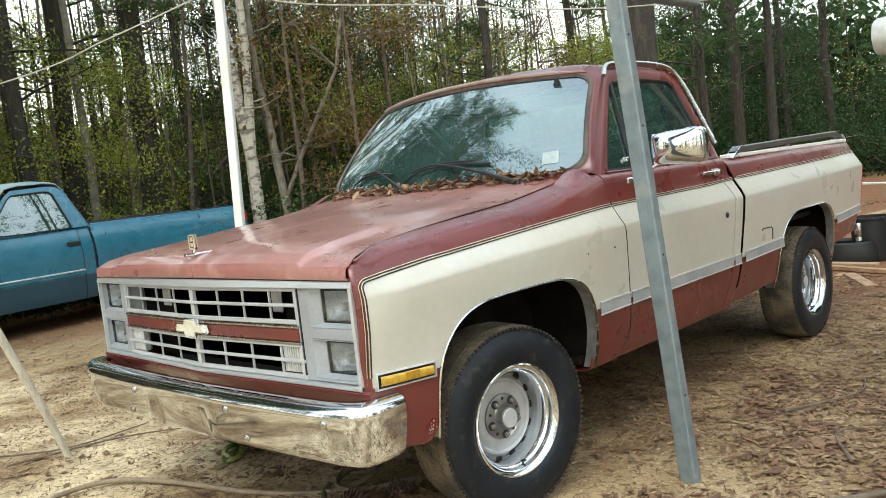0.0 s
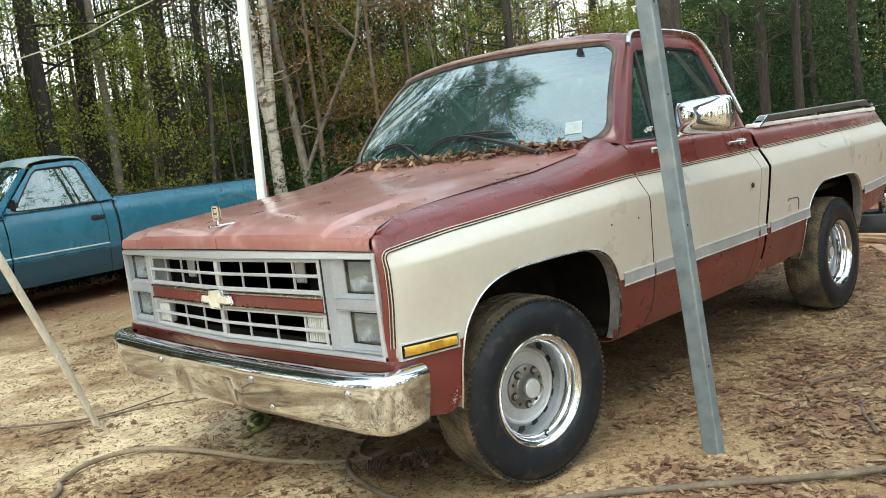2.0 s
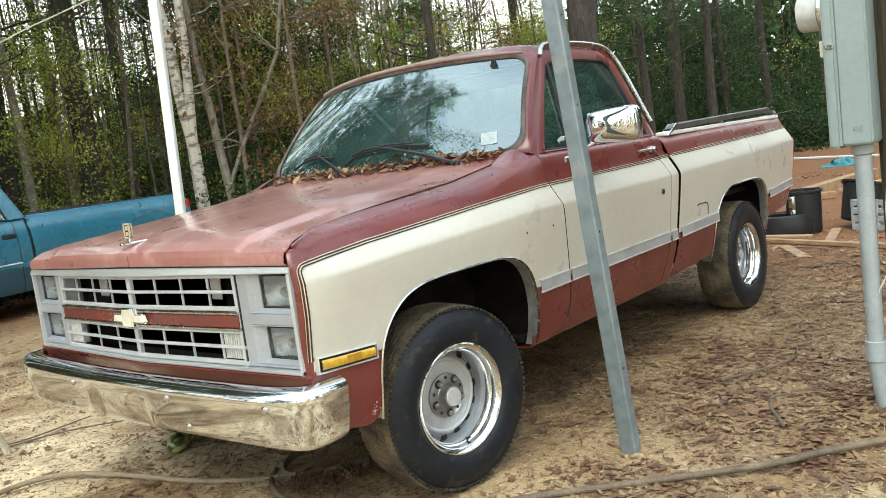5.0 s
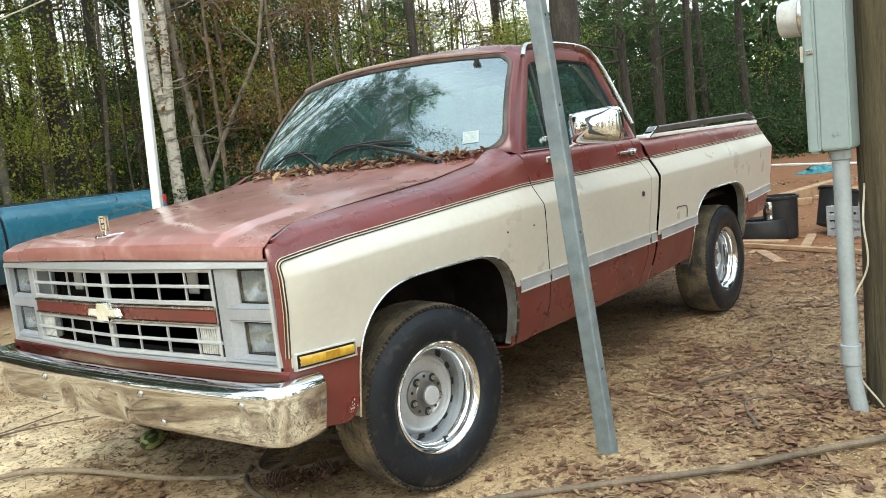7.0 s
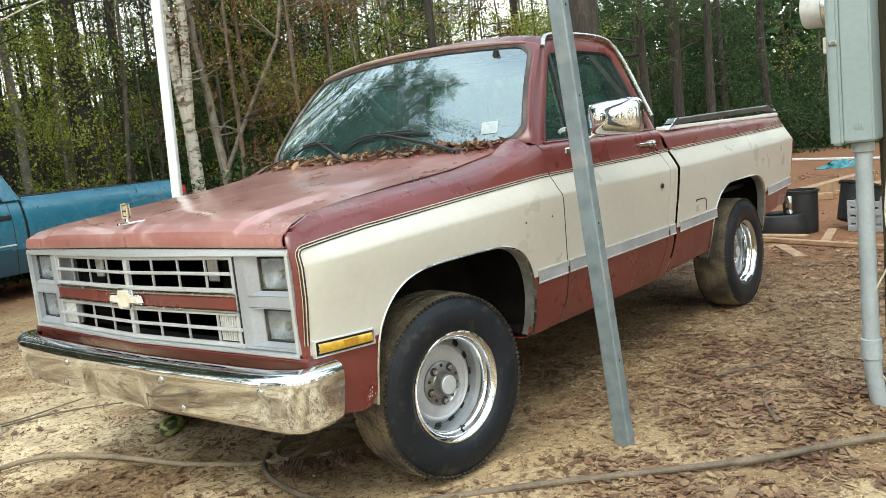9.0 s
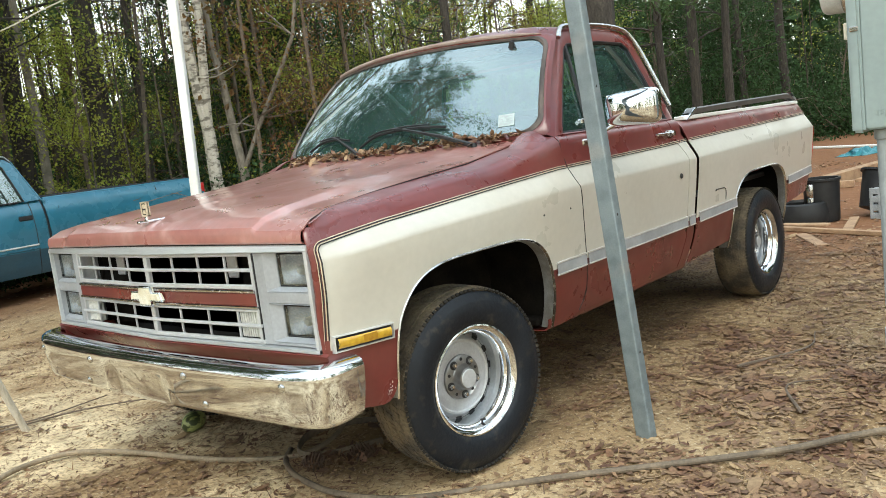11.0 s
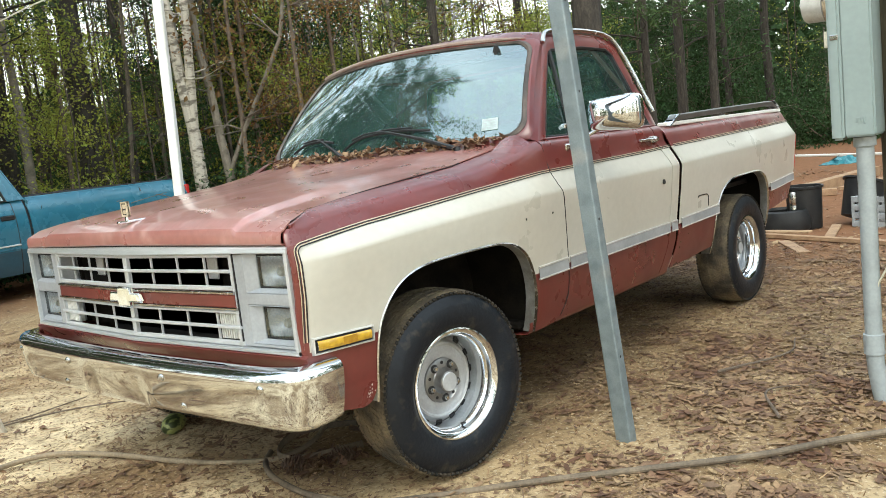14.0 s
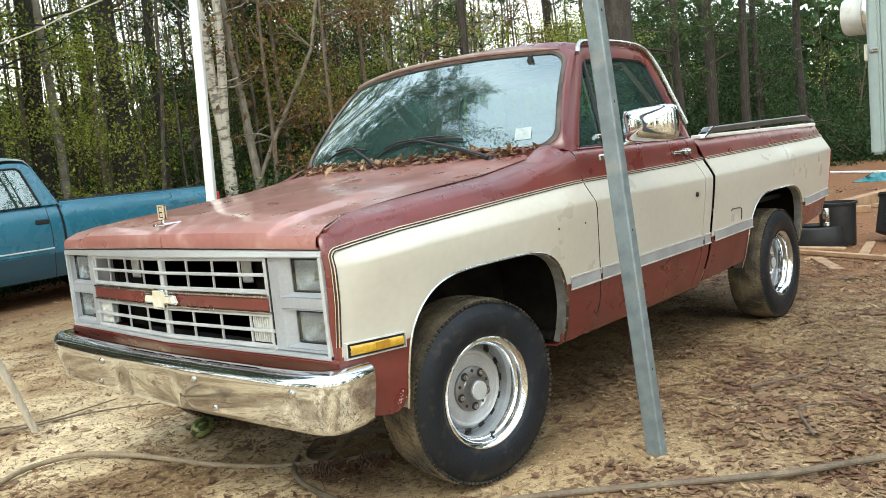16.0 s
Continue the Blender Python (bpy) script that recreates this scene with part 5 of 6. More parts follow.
for s in (0, 1):
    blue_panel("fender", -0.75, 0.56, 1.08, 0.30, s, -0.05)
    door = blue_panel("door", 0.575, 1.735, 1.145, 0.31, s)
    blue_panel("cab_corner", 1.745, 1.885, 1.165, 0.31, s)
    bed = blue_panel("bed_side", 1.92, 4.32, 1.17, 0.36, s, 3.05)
    yn = lambda d: d if not s else BW - d
    part("door_seam", pipe([(bx(1.74), yn(blue_side(1.74, z) + 0.004), z) for z in np.linspace(0.33, 1.14, 10)], 0.008, 5), BLACK, blue)
    part("bed_gap", skin([[(bx(x), yn(blue_side(x, z) + 0.02), z) for x in (1.88, 1.925)] for z in np.linspace(0.33, 1.16, 10)]), BLACK, blue)
    h = part("door_handle", block((bx(1.56), yn(0.012) - 0.008, 0.945), (bx(1.73), yn(0.012) + 0.008, 1.0), 0.01), BLACK, door, "black door handle")
    for x0, x1 in ((-0.5, 0.56), (0.58, 1.735), (1.93, 2.6)):
        mo = part("side_moulding", skin([[(bx(x), yn(blue_side(x, 0.63 + dz) - o), 0.63 + dz) for dz, o in ((-0.03, 0.002), (-0.02, 0.012), (0.02, 0.012), (0.03, 0.002))] for x in np.linspace(x0, x1, 6)], thick=0.003), BLUE, blue)
        part("bright_edge", pipe([(bx(x), yn(blue_side(x, 0.635) - 0.012), 0.655) for x in (x0, x1)], 0.010, 6), TRIM, mo)
    # side window and its surround
    outer = [(0.58, 1.145), (1.02, 1.60), (1.10, 1.655), (1.5, 1.675), (1.64, 1.665), (1.70, 1.62), (1.885, 1.165), (1.2, 1.145)]
    inner = [(0.70, 1.16), (1.03, 1.55), (1.10, 1.60), (1.45, 1.615), (1.54, 1.61), (1.58, 1.575), (1.685, 1.165), (1.2, 1.155)]
    tilt = lambda z: yn(0.05 + (z - 1.145) * 0.34)
    lo, li = loop_points(outer, 5), loop_points(inner, 5)
    part("window_surround", skin([[(bx(x), tilt(z), z) for x, z in lo], [(bx(x), tilt(z), z) for x, z in li]], True, thick=0.012), BLUE, blue)
    part("window_seal", pipe([(bx(x), tilt(z), z) for x, z in li], 0.009, 6, closed=True), BLACK, door)
    bm = bmesh.new()
    bm.faces.new([bm.verts.new((bx(x), tilt(z) + (0.012 if not s else -0.012), z)) for x, z in li])
    part("side_glass", bm, GLASS, door, "side window reflecting pale sky", smooth=False)
    mir = part("door_mirror", block((bx(0.60), yn(-0.07) - 0.07, 1.17), (bx(0.68), yn(-0.07) + 0.07, 1.29), 0.03, seg=2), BLACK, blue, "black door mirror")
    part("tail_lamp", block((bx(4.28), yn(0.04) - 0.02, 0.88), (bx(4.345), yn(0.04) + 0.05, 1.10), 0.012), TAIL, bed, "red tail lamp")
    # bed top rail
    part("bed_rail", pipe([(bx(x), yn(0.125), 1.168) for x in np.linspace(1.95, 4.28, 6)], 0.022, 8), BLUE, blue, "rounded bed rail")
    part("bed_liner_lip", block((bx(1.97), yn(0.175) - 0.025, 1.15), (bx(4.26), yn(0.175) + 0.025, 1.205), 0.01), BLACK, blue, "black plastic liner lip")
    # wheels
    for x in (-0.05, 3.05):
        ss = -1 if not s else 1
        wl = part("tyre", lathe([(0.19, ss * 0.08), (0.25, ss * 0.10), (0.31, ss * 0.095), (0.335, ss * 0.07), (0.335, -ss * 0.07), (0.25, -ss * 0.1), (0.19, -ss * 0.08)], "y", 40, (bx(x), yn(0.13), 0.33)), RUBBER, blue, "black tyre")
        part("rim", lathe([(0.19, ss * 0.08), (0.17, ss * 0.05), (0.10, ss * 0.04), (0.06, ss * 0.07), (0.0001, ss * 0.07)], "y", 30, (bx(x), yn(0.13), 0.33)), SILVER, wl)
        part("wheel_housing", lathe([(0.40, 0.0), (0.40, ss * -0.30), (0.0001, ss * -0.30)], "y", 24, (bx(x), yn(0.03), 0.36)), DARK, blue)
# roof, pillars, screens
roof = []
for u in np.linspace(0, 1, 13):
    c = 1 - abs(2 * u - 1) ** 3
    roof.append([(bx(x), lerp(0.235, BW - 0.235, u), z + 0.05 * c) for x, z in ((0.99, 1.625), (1.05, 1.685), (1.2, 1.712), (1.5, 1.720), (1.66, 1.702), (1.72, 1.64))])
part("roof", skin(roof, thick=0.01), PALEBLUE, blue, "chalky faded roof")
part("windscreen", skin([[(bx(lerp(0.50, 0.98, v) - 0.05 * (1 - (2 * u - 1) ** 2)), lerp(lerp(0.06, 0.25, v), BW - lerp(0.06, 0.25, v), u), lerp(1.12, 1.62, v)) for v in np.linspace(0, 1, 6)] for u in np.linspace(0, 1, 9)]), GLASS, blue, "windscreen")
part("rear_glass", skin([[(bx(lerp(1.89, 1.72, v)), lerp(0.2, BW - 0.2, u), lerp(1.17, 1.63, v)) for v in (0, 1)] for u in (0, 1)]), GLASS, blue)
for s in (0, 1):
    yn = lambda d: d if not s else BW - d
    part("screen_pillar", skin([[(bx(0.56), yn(0.05), 1.13), (bx(1.0), yn(0.215), 1.61)], [(bx(0.49), yn(0.10), 1.13), (bx(0.97), yn(0.27), 1.62)]], thick=0.012), BLUE, blue)
    part("rear_pillar", skin([[(bx(1.885), yn(0.05), 1.165), (bx(1.70), yn(0.22), 1.64)], [(bx(1.90), yn(0.24), 1.165), (bx(1.73), yn(0.28), 1.64)]], thick=0.012), BLUE, blue)
part("hood", skin([[(bx(x), lerp(0.03, BW - 0.03, u), ramp(x, (-0.78, 0.88), (-0.70, 0.96), (0.55, 1.10)) + 0.03 * (1 - (2 * u - 1) ** 4)) for x in np.linspace(-0.78, 0.56, 10)] for u in np.linspace(0, 1, 11)], thick=0.006), BLUE, blue)
part("front_panel", block((bx(-0.80), 0.05, 0.45), (bx(-0.74), BW - 0.05, 0.90), 0.02), BLACK, blue)
part("front_bumper", block((bx(-0.90), 0.02, 0.40), (bx(-0.78), BW - 0.02, 0.58), 0.03, seg=2), DULL, blue)
part("tailgate", block((bx(4.28), 0.06, 0.55), (bx(4.33), BW - 0.06, 1.16), 0.02), BLUE, blue)
part("bed_floor", block((bx(1.93), 0.06, 0.62), (bx(4.3), BW - 0.06, 0.66)), BLACK, blue)
part("bed_front_wall", block((bx(1.92), 0.06, 0.5), (bx(1.95), BW - 0.06, 1.16), 0.01), BLUE, blue)
part("underbody", block((bx(-0.7), 0.10, 0.30), (bx(4.2), BW - 0.10, 0.42), 0.02), DARK, blue)
part("dashboard", block((bx(0.6), 0.1, 0.9), (bx(0.95), BW - 0.1, 1.12), 0.04), BLACK, blue)
part("seat_back", block((bx(1.55), 0.15, 0.6), (bx(1.7), BW - 0.15, 1.35), 0.05), BLACK, blue)

# brush heaped in the blue truck's bed
rng = random.Random(4)
brush = empty("brush_pile", "heap of cut brush and evergreen twigs in the truck bed", "brush pile", (2.9, 7.75, 0.66), 8.9)
bm = bmesh.new()
for k in range(60):
    a = Vector((rng.uniform(-0.95, 0.9), rng.uniform(-0.45, 0.45), rng.uniform(0.05, 0.45)))
    d = Vector((rng.gauss(0, 0.5), rng.gauss(0, 0.3), rng.gauss(0.12, 0.14)))
    tube(bm, [a, a + d * 0.5 + Vector((0, 0, 0.04)), a + d], [0.008, 0.006, 0.003], 5)
part("twig_heap", bm, TWIG, brush)


# ---- leaves and trees ----
def leaf_mesh(name, centres, size, rng_, flat=0.0, long=1.6, fold=0.25):
    """Many small folded leaves in one mesh."""
    k = len(centres)
    r = np.random.RandomState(rng_)
    c = np.array(centres).reshape(k, 3)
    n = r.normal(size=(k, 3))
    n[:, 2] = n[:, 2] * (1 - flat) + flat * 2.2
    n /= np.linalg.norm(n, axis=1)[:, None]
    d = r.normal(size=(k, 3))
    d -= n * (d * n).sum(1)[:, None]
    d /= np.linalg.norm(d, axis=1)[:, None]
    w = np.cross(n, d)
    s = (size * r.uniform(0.6, 1.35, k))[:, None]
    tip, base = c + d * s * long / 2, c - d * s * long / 2
    l, g = c + w * s / 2 + n * s * fold, c - w * s / 2 + n * s * fold
    v = np.stack([base, l, tip, g], 1).reshape(-1, 3)
    i = np.arange(k)[:, None] * 4
    me = bpy.data.meshes.new(name)
    me.from_pydata(v.tolist(), [], np.concatenate([i + [0, 1, 2], i + [0, 2, 3]], 0).tolist())
    return me


def mesh_part(name, me, material, parent, label=""):
    me.materials.append(material)
    ob = new(name, me)
    ob.parent = parent
    if label:
        ob["label"] = label
    return ob


def limb(bm, p, d, length, r, rng_, bend=0.25, n=5, sides=5):
    """A wandering tapered limb; gives its points."""
    pts = [Vector(p)]
    d = Vector(d).normalized()
    for k in range(n):
        d = (d + Vector((rng_.gauss(0, bend), rng_.gauss(0, bend), rng_.gauss(0, bend))) * 0.5).normalized()
        pts.append(pts[-1] + d * length / n)
    tube(bm, pts, [r * (1 - 0.8 * k / n) for k in range(n + 1)], sides, False)
    return pts


def trunk_mesh(bm, height, r, rng_, lean=0.02, n=14, sides=10):
    pts, rr = [], []
    x = y = 0.0
    for k in range(n + 1):
        t = k / n
        pts.append((x, y, height * t - 0.15 * (k == 0)))
        rr.append(r * (1 - 0.82 * t) * (1.25 if k == 0 else 1.0) * rng_.uniform(0.96, 1.04))
        x += rng_.gauss(lean, 0.03) * height / n
        y += rng_.gauss(0, 0.03) * height / n
    tube(bm, pts, rr, sides, False)
    return [Vector(p) for p in pts], rr


def pine(seed, height=17.0, r=0.15, clear=3.0, tufts=540, bark=BARK):
    rng_ = random.Random(seed)
    ob = tagged(new("pine_tree"), "tall pine with scaly brown bark and sparse needle boughs", "tree", "pines at the wood's edge")
    bm = bmesh.new()
    pts, rr = trunk_mesh(bm, height, r, rng_, 0.0)
    cl = []
    for k in range(34):
        t = (clear + (height - clear) * (k + rng_.random()) / 34) / height
        i = min(int(t * (len(pts) - 1)), len(pts) - 2)
        p = pts[i].lerp(pts[i + 1], t * (len(pts) - 1) - i)
        a = rng_.uniform(0, 2 * math.pi)
        ln = lerp(2.4, 0.8, t) * rng_.uniform(0.5, 1.2)
        q = limb(bm, p, (math.cos(a), math.sin(a), rng_.uniform(-0.15, 0.45)), ln, 0.028 * (1.2 - t), rng_, 0.3, 5, 4)
        bare = t * height < clear + 2 and rng_.random() < 0.45
        if not bare:
            for j in range(tufts // 34 * 3 // 2):
                m = rng_.randrange(2, len(q))
                cl.append(q[m] + Vector((rng_.gauss(0, 0.22), rng_.gauss(0, 0.22), rng_.gauss(0.03, 0.13))))
    for k in range(14):
        t = rng_.uniform(0.05, 0.3)
        i = min(int(t * (len(pts) - 1)), len(pts) - 2)
        a = rng_.uniform(0, 6.28)
        limb(bm, pts[i], (math.cos(a), math.sin(a), rng_.uniform(-0.2, 0.3)), rng_.uniform(0.2, 0.9), 0.012, rng_, 0.3, 3, 4)
    part("trunk", bm, bark, ob)
    c = []
    for p in cl:
        c += [p + Vector((rng_.gauss(0, 0.07), rng_.gauss(0, 0.07), rng_.gauss(0, 0.07))) for _ in range(8)]
    mesh_part("crown", leaf_mesh("crown", [tuple(p) for p in c], 0.030, seed, 0.0, 6.5, 0.0), NEEDLES, ob)
    return ob


def broadleaf(seed, leaves, name, label, height=6.0, r=0.05, count=1300, size=0.065, bark=TWIG, spread=1.0, low=0.15, stems=1, group="saplings in the understorey"):
    rng_ = random.Random(seed)
    ob = tagged(new(name), label, "tree", group)
    bm = bmesh.new()
    ends = []
    for s_ in range(stems):
        pts, rr = trunk_mesh(bm, height * rng_.uniform(0.75, 1), r, rng_, rng_.gauss(0, 0.10), 9, 7)
        for k in range(16):
            t = rng_.uniform(low, 0.98)
            i = min(int(t * (len(pts) - 1)), len(pts) - 2)
            a = rng_.uniform(0, 6.28)
            q = limb(bm, pts[i], (math.cos(a), math.sin(a), rng_.uniform(0.1, 0.9)), spread * rng_.uniform(0.5, 1.5), 0.016, rng_, 0.4, 5, 4)
            ends += q[2:]
            for m in range(3):
                b = rng_.uniform(0, 6.28)
                q2 = limb(bm, q[rng_.randrange(2, 5)], (math.cos(b), math.sin(b), rng_.uniform(-0.1, 0.7)), spread * rng_.uniform(0.3, 0.7), 0.006, rng_, 0.4, 3, 3)
                ends += q2[1:]
    part("trunk", bm, bark, ob)
    c = []
    for k in range(count):
        p = rng_.choice(ends)
        c.append((p.x + rng_.gauss(0, 0.16), p.y + rng_.gauss(0, 0.16), p.z + rng_.gauss(0, 0.13)))
    mesh_part("crown", leaf_mesh("crown", c, size, seed, 0.25), leaves, ob)
    return ob


def shrub(seed, leaves, label, height=1.8, width=1.2, count=2000, size=0.055):
    rng_ = random.Random(seed)
    ob = tagged(new("shrub"), label, "shrub", "undergrowth at the wood's edge")
    bm = bmesh.new()
    ends = []
    for k in range(22):
        a = rng_.uniform(0, 6.28)
        q = limb(bm, (rng_.gauss(0, 0.15), rng_.gauss(0, 0.15), -0.05), (math.cos(a) * 0.5 * width, math.sin(a) * 0.5 * width, rng_.uniform(0.6, 1.3)), height * rng_.uniform(0.5, 1.1), 0.012, rng_, 0.45, 6, 4)
        ends += q[1:]
    part("woody_base", bm, TWIG, ob)
    c = []
    for k in range(count):
        p = rng_.choice(ends)
        c.append((p.x + rng_.gauss(0, 0.17), p.y + rng_.gauss(0, 0.17), max(0.02, p.z + rng_.gauss(0, 0.14))))
    mesh_part("foliage", leaf_mesh("foliage", c, size, seed, 0.3), leaves, ob)
    return ob


pines = [pine(11), pine(12, 19, 0.17, 4.0), pine(13, 15, 0.12, 2.2), pine(14, 18, 0.14, 3.2)]
unseen_pines = [pine(15, 17, 0.15, 2.5, 200), pine(16, 19, 0.16, 3.0, 200)]
saps = [broadleaf(21, YELLOWGREEN, "sapling", "slender sapling with yellow-green leaves", 6.5, count=5200, size=0.030),
        broadleaf(22, RUST, "sapling", "slender sapling with rusty autumn leaves", 5.5, count=3200, size=0.029),
        broadleaf(23, EVERGREEN, "sapling", "dark evergreen understorey tree", 6.0, count=8500, size=0.034),
        broadleaf(24, EVERGREEN, "sapling", "dark evergreen understorey tree", 4.5, count=8000, size=0.033, stems=2),
        broadleaf(25, YELLOWGREEN, "sapling", "nearly bare sapling with few leaves", 7.5, 0.045, 1000, 0.030, GREYBARK),
        broadleaf(26, RUST, "sapling", "nearly bare sapling with few rusty leaves", 6.5, 0.04, 900, 0.030, GREYBARK, 1.2)]
outer_saps = [broadleaf(27, EVERGREEN, 'sapling', 'dark evergreen understorey tree', 6.0, count=3000, size=0.060)]
shrubs = [shrub(31, EVERGREEN, "dark glossy evergreen woodland shrub", count=5000, size=0.034), shrub(32, EVERGREEN, "low dark evergreen woodland shrub", 1.2, 1.6, 4800, 0.034), shrub(33, YELLOWGREEN, "yellow-green leafy woodland shrub", 1.6, 1.1, 3600, 0.034)]



def thin_stem(seed, height, r):
    """A bare whip of a young tree, drawn up by the shade."""
    rng_ = random.Random(seed)
    ob = tagged(new("thin_sapling"), "thin bare young tree drawn up tall", "tree", "thin stems in the wood")
    bm = bmesh.new()
    pts, rr = trunk_mesh(bm, height, r, rng_, rng_.gauss(0, 0.05), 12, 5)
    ends = []
    for k in range(16):
        i = rng_.randrange(3, 12)
        a = rng_.uniform(0, 6.28)
        q = limb(bm, pts[i], (math.cos(a), math.sin(a), rng_.uniform(0.2, 1.2)), rng_.uniform(0.4, 1.3), 0.007, rng_, 0.4, 4, 3)
        ends += q[2:]
    part("trunk", bm, STEM, ob)
    c = [tuple(rng_.choice(ends) + Vector((rng_.gauss(0, 0.15), rng_.gauss(0, 0.15), rng_.gauss(0, 0.15)))) for _ in range(260)]
    mesh_part("crown", leaf_mesh("crown", c, 0.030, seed, 0.2), rng_.choice((RUST, YELLOWGREEN)), ob)
    return ob


stems_thin = [thin_stem(51, 8.5, 0.026), thin_stem(52, 7.0, 0.020), thin_stem(53, 9.5, 0.032), thin_stem(54, 6.0, 0.016)]
EYE = Vector((-2.26, -2.85, 0))


def polar(az, d):
    a = radians(az)
    return EYE.x + d * math.cos(a), EYE.y + d * math.sin(a)


def wood_edge(az):
    """Distance from the camera's spot to the trees by bearing, set to fit its view."""
    return ramp(az % 360, (0, 29), (12, 28), (22, 25), (32, 19), (42, 16), (55, 13.6), (70, 13.0), (90, 13.5), (130, 18), (200, 24), (270, 26), (330, 27), (360, 29))


placed = []
used = set()


def stand(ob, x, y, sc=1.0, rz=0.0, first=False):
    m = pose(x, y, 0, 0, 0, rz)
    if ob.name in used:
        ob = copy_thing(ob, m)
    else:
        used.add(ob.name)
        ob.matrix_basis = m
    ob.scale = (sc, sc, sc)
    placed.append((x, y))
    return ob


# trees that can be told apart
def grey_tree(seed, bark, name, label, height, r, fork, lean=0.0, stems=((-0.055, 0.85), (0.10, 0.7))):
    """A pale trunk that parts into two stems."""
    rng_ = random.Random(seed)
    ob = tagged(new(name), label, "tree")
    bm = bmesh.new()
    base = [Vector((0, 0, -0.15)), Vector((0.01, 0, fork * 0.5)), Vector((0, 0.02, fork))]
    tube(bm, base, [r * 1.2, r, r * 0.92], 10, False)
    ends = []
    for sx_, k in stems:
        pts = [base[-1] + Vector((0, 0, -0.05))]
        for j in range(10):
            pts.append(pts[-1] + Vector(((sx_ + lean) * (1.6 if j < 3 else 0.5) + rng_.gauss(0, 0.03), rng_.gauss(0, 0.05), (height - fork) / 10)))
        tube(bm, pts, [r * k * (1 - 0.85 * j / 10) for j in range(11)], 8, False)
        for j in range(14):
            a = rng_.uniform(0, 6.28)
            q = limb(bm, pts[rng_.randrange(1, 10)], (math.cos(a), math.sin(a), rng_.uniform(0.1, 0.8)), rng_.uniform(0.6, 1.8), 0.016, rng_, 0.4, 6, 4)
            ends += q[3:]
    part("trunk", bm, bark, ob)
    c = [(p.x + rng_.gauss(0, 0.2), p.y + rng_.gauss(0, 0.2), p.z + rng_.gauss(0, 0.2)) for p in (rng_.choice(ends) for _ in range(420))]
    mesh_part("crown", leaf_mesh("crown", c, 0.07, seed, 0.2), RUST, ob)
    return ob


birch = grey_tree(41, BIRCH, "birch_tree", "pale birch with blotched bark, forked above", 11, 0.112, 1.9, 0.0, ((-0.05, 0.85), (0.045, 0.75)))
birch.matrix_basis = pose(5.31, 8.60, 0, 0, 0, -45)
forked = grey_tree(42, GREYBARK, "forked_tree", "slim grey tree forking low into two stems", 8, 0.085, 1.2, 0.0, ((-0.04, 0.92), (0.24, 0.5)))
forked.matrix_basis = pose(5.85, 8.58, 0, 0, 0, -60)
for x, y, sc, k, rz in ((2.45, 10.05, 0.95, 0, 10), (3.35, 11.0, 1.0, 1, 50), (4.25, 10.05, 1.25, 1, 120), (9.8, 3.85, 1.75, 3, 200), (12.6, 4.3, 0.8, 2, 70), (15.6, 5.0, 0.85, 0, 30), (16.0, 4.4, 0.75, 3, 90), (20.0, 5.6, 0.9, 2, 10), (22.5, 5.3, 0.85, 1, 140),
                        # the next nine pines are unseen, placed for the windscreen's reflection
                        (-2.2, 8.8, 1.05, 0, 15), (-3.3, 8.3, 1.1, 3, 160), (-4.6, 8.4, 1.0, 1, 80), (-1.0, 9.7, 1.0, 3, 250), (-5.4, 9.2, 1.1, 0, 200), (-2.9, 9.9, 1.1, 1, 330), (-2.7, 5.6, 0.8, 1, 45), (-3.7, 6.4, 0.85, 3, 130), (-1.9, 6.3, 0.75, 0, 230),
                        (9.4, 6.8, 0.85, 2, 40), (4.8, 9.6, 0.6, 2, 300)):
    stand(pines[k], x, y, sc, rz)
# unseen evergreens, added to fill gaps in the windscreen's reflection
for x, y, sc, k, rz in ((-3.2, 7.3, 2.1, 2, 20), (-1.9, 7.9, 1.8, 3, 140), (-4.3, 7.6, 2.0, 2, 260), (-2.5, 6.6, 1.7, 3, 70)):
    stand(saps[k], x, y, sc, rz)
gt = tagged(new("grey_sapling"), "straight slim grey tree trunk", "tree")
bm = bmesh.new()
trunk_mesh(bm, 10, 0.085, random.Random(6), 0.0)
part("trunk", bm, GREYBARK, gt)
gt.matrix_basis = pose(3.25, 10.04, 0)

rng = random.Random(77)
for az, d, sc in ((49.5, 13.2, 1.0), (53.5, 13.8, 1.1), (47.0, 14.6, 1.05)):
    stand(saps[1], *polar(az, d), sc, az * 7)


def scatter(kinds, count, az0, az1, d0, d1, gap, sc0, sc1, power=1.0):
    made = tries = 0
    while made < count and tries < count * 12:
        tries += 1
        az = rng.uniform(az0, az1)
        d = wood_edge(az) + d0 + (d1 - d0) * rng.random() ** power
        x, y = polar(az, d)
        if any((x - a) ** 2 + (y - b) ** 2 < gap * gap for a, b in placed):
            continue
        stand(rng.choice(kinds), x, y, rng.uniform(sc0, sc1), rng.uniform(0, 360))
        made += 1


scatter(pines, 44, -6, 100, 0.8, 26, 1.2, 0.7, 1.25)
# unseen pines off to the left, also for the windscreen's reflection
scatter(pines, 14, 82, 122, 0.3, 5, 1.3, 0.95, 1.2)
# unseen pines behind the camera, added to cut the low sky light
scatter(unseen_pines, 36, 118, 322, -3, 8, 1.6, 0.95, 1.3)
# unseen pines to the right, placed for the side window's reflection
scatter(unseen_pines, 12, -36, -5, -9, 0, 1.5, 0.8, 1.2)
scatter(outer_saps, 9, 4, 34, 3, 14, 0.6, 0.45, 0.75)
scatter(saps[:1], 8, 56, 78, 1.0, 8, 0.5, 0.8, 1.3)
